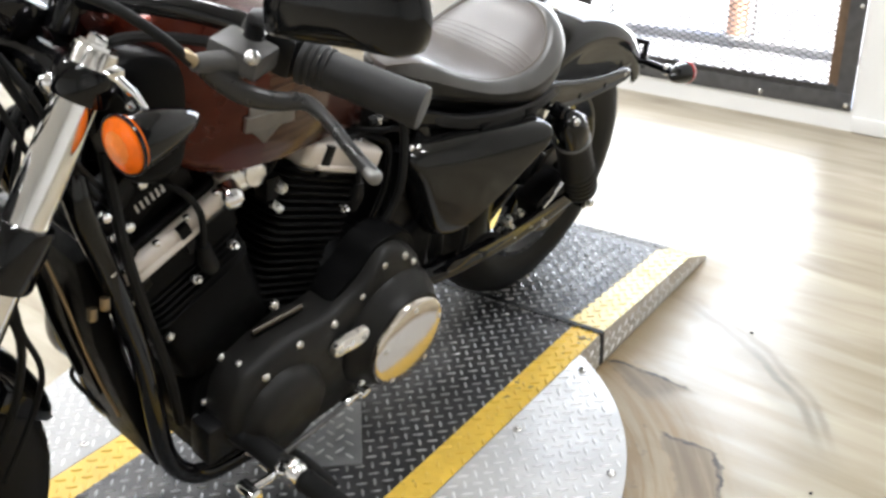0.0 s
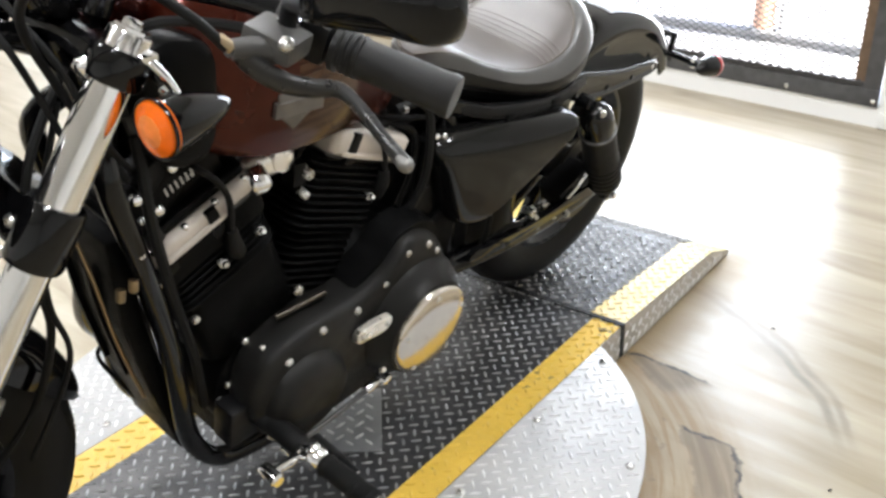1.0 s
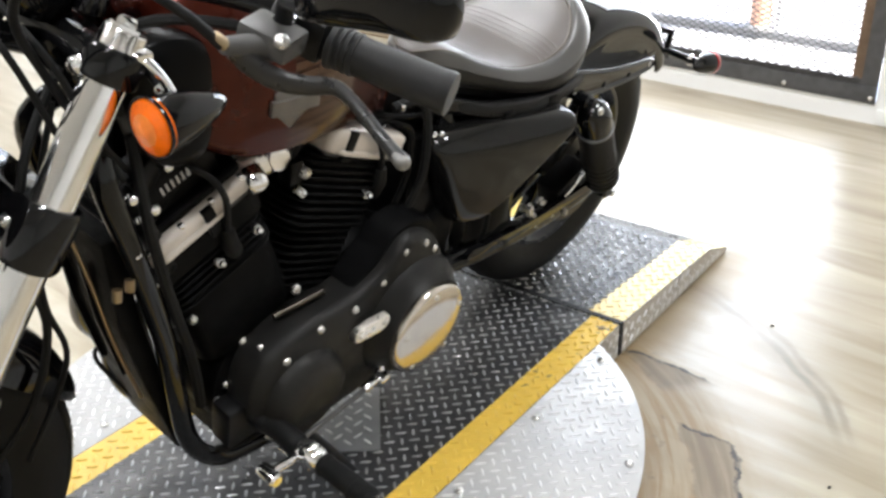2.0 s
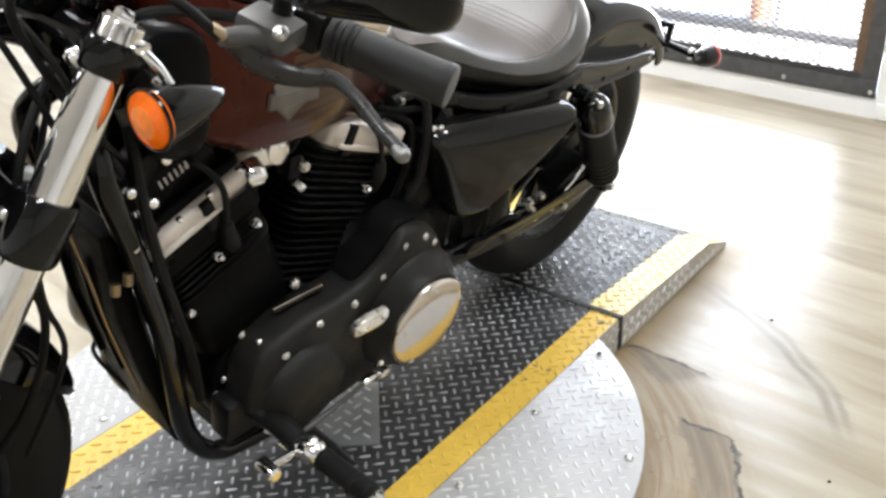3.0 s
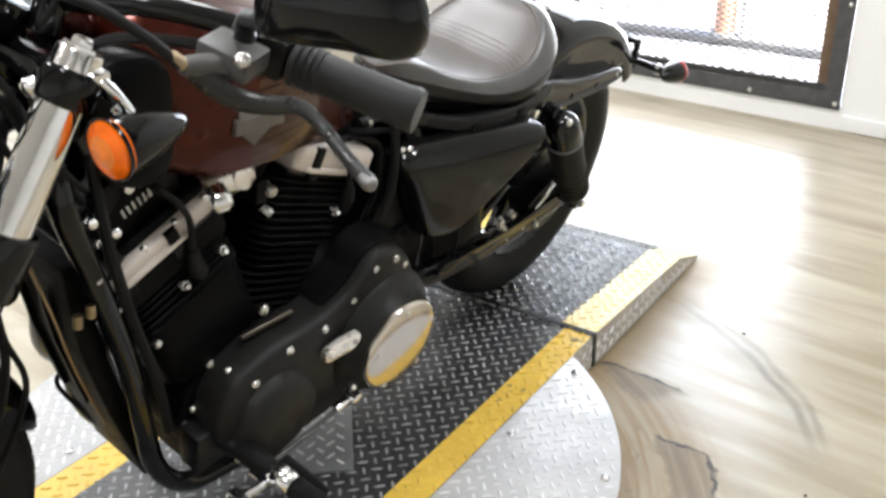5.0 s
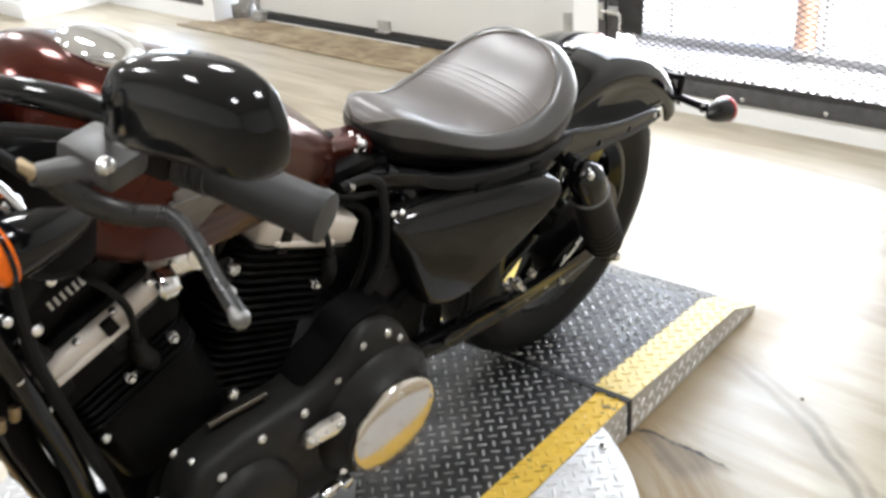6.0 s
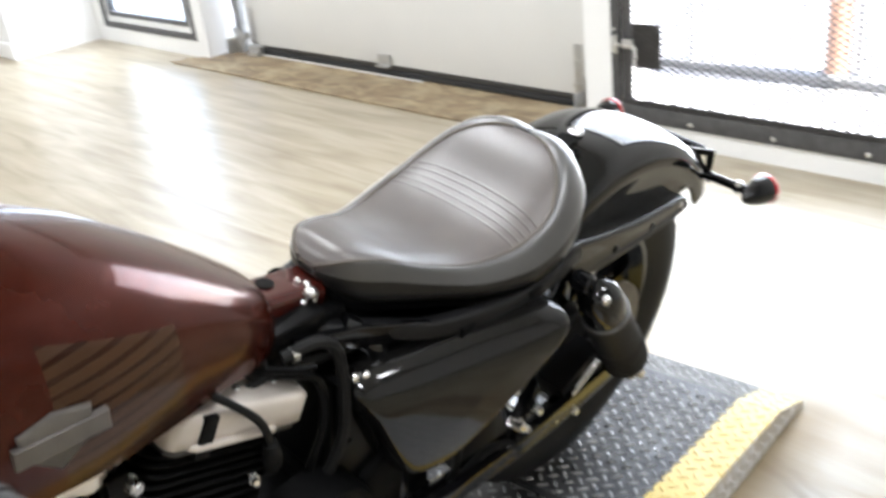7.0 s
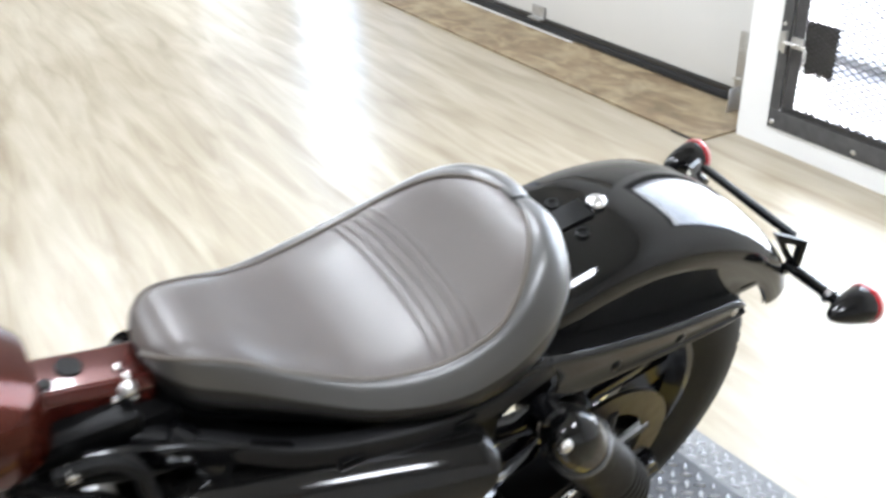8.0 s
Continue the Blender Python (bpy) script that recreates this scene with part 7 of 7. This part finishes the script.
part("perch_arm", tube([(0.300, -1.182, 0.990), (0.300, -1.155, 0.984), (0.305, -1.130, 0.978)], 0.011, 12, radii=[0.008, 0.011, 0.014]), CAST_GREY, perch)


def flat_tube(pts, widths, thick, up):
    """A blade: a flattened bar along a path."""
    p = smooth_path(pts, 6)
    up = Vector(up)
    loops = []
    for k, q in enumerate(p):
        d = (p[min(k + 1, len(p) - 1)] - p[max(k - 1, 0)]).normalized()
        side = d.cross(up).normalized()
        u2 = side.cross(d)
        g = k / (len(p) - 1) * (len(widths) - 1)
        i = min(int(g), len(widths) - 2)
        w = widths[i] + (widths[i + 1] - widths[i]) * (g - i)
        loops.append([q + u2 * (w * math.cos(t)) + side * (thick * math.sin(t)) for t in (2 * math.pi * j / 12 for j in range(12))])
    return rings(loops)


blade = part("clutch_lever", flat_tube([(0.298, -1.168, 0.982), (0.310, -1.156, 0.968), (0.328, -1.140, 0.957), (0.350, -1.126, 0.957), (0.375, -1.113, 0.962), (0.405, -1.114, 0.956), (0.445, -1.123, 0.946), (0.480, -1.131, 0.940)], [0.0100, 0.0112, 0.0115, 0.0100, 0.0080, 0.0070, 0.0072, 0.0085], 0.0056, (0, 0.1, 1)), LEVER_BLACK, bars, "worn black clutch lever")
part("lever_ball", lathe((0.474, -1.130, 0.9415), (0.94, -0.25, -0.16), [(-0.004, 0.0058), (0.001, 0.0070), (0.006, 0.0075), (0.010, 0.0064), (0.0125, 0.0040), (0.0135, 0.001)], 18), LEVER_WORN, blade, "worn bright lever end")
part("clutch_cable", tube([(0.300, -1.184, 0.991), (0.283, -1.208, 1.018), (0.245, -1.240, 1.042), (0.17, -1.268, 1.035), (0.10, -1.270, 0.965), (0.085, -1.235, 0.88), (0.075, -1.15, 0.72)], 0.0050, 10), RUBBER, bars)
part("cable_ferrule", lathe((0.3015, -1.180, 0.9905), (-0.45, -0.64, 0.62), [(0, 0.0062), (0.013, 0.0062), (0.016, 0.005)], 12), BRASS, bars, "brass cable ferrule")
part("switch_wire", tube([(0.28, -1.07, 0.962), (0.21, -1.12, 0.965), (0.13, -1.145, 0.94), (0.08, -1.16, 0.89), (0.06, -1.14, 0.80)], 0.006, 8), RUBBER, bars)
part("brake_cable", tube([(-0.3, -1.18, 0.99), (-0.2, -1.24, 1.0), (-0.05, -1.28, 0.965), (0.06, -1.275, 0.93), (0.085, -1.25, 0.86), (0.07, -1.20, 0.74)], 0.0042, 8), RUBBER, bars)
part("throttle_cable", tube([(-0.28, -1.14, 0.98), (-0.15, -1.22, 0.985), (0.03, -1.25, 0.95), (0.10, -1.235, 0.90), (0.09, -1.19, 0.80), (0.06, -1.12, 0.70)], 0.0042, 8), RUBBER, bars)
# mirror on a short stem above the lever perch
mirror_outline = outline_smooth([(0.337, 1.022), (0.336, 1.060), (0.356, 1.088), (0.408, 1.108), (0.454, 1.115), (0.488, 1.106), (0.500, 1.084), (0.500, 1.058), (0.488, 1.046), (0.450, 1.040), (0.392, 1.026), (0.352, 1.018)], 3)
mirror_outline = [(0.418 + (a - 0.418) * 0.96, 1.066 + (c - 1.062) * 0.95) for a, c in mirror_outline]
tilt = lambda a, c, d: (a, -1.118 - d + 0.10 * (a - 0.42), c)
mirror = part("mirror", dome_panel(mirror_outline, [(0.965, -0.012), (1.0, -0.008), (1.0, 0.004), (0.97, 0.013), (0.86, 0.021), (0.6, 0.027), (0.2, 0.029)], tilt), GLOSS_BLACK, bike, "glossy black bar-mounted mirror", angle=60)
part("mirror_glass", dome_panel(mirror_outline, [(0.94, -0.0125), (0.93, -0.0135)], tilt), CHROME, mirror, "mirror glass")
part("mirror_stem", tube([(0.296, -1.108, 0.996), (0.302, -1.112, 1.018), (0.330, -1.124, 1.030), (0.350, -1.130, 1.036)], 0.008, 12, radii=[0.011, 0.008, 0.009, 0.012]), SATIN_BLACK, mirror)
part("mirror_nut", lathe((0.294, -1.106, 0.990), (0.1, -0.05, 1), [(0, 0.012), (0.010, 0.012), (0.012, 0.009)], 6), CHROME, mirror)

# front signals, brackets
bullet("front_signal", (0.180, -1.174, 0.850), (-0.06, 0.97, 0.02), 0.096, 0.0355, AMBER, "black bullet turn signal with an amber lens", "amber lens", (0.130, -1.150, 0.892), stalk_r=0.007, lens_depth=0.014)
bullet("front_signal", (-0.180, -1.174, 0.850), (0.06, 0.97, 0.02), 0.096, 0.0355, AMBER, "black bullet turn signal with an amber lens", "amber lens", (-0.130, -1.150, 0.892), stalk_r=0.007, lens_depth=0.010)
part("signal_bracket", joined(box(0.118, 0.150, -1.172, -1.152, 0.903, 0.916), tube([(0.146, -1.160, 0.908), (0.158, -1.150, 0.892), (0.166, -1.142, 0.874)], 0.006, 10), lathe((0.128, -1.166, 0.914), (0, 0, 1), [(0, 0.008), (0.008, 0.008), (0.010, 0.005)], 12)), CHROME, bike, "chrome signal bracket", bevel=0.004)
part("gauge", lathe((0.0, -1.195, 0.955), (0, 0.5, 0.86), [(-0.04, 0.03), (-0.02, 0.048), (0.0, 0.052), (0.006, 0.051), (0.007, 0.045)], 32), GLOSS_BLACK, bike, "black round speedometer")
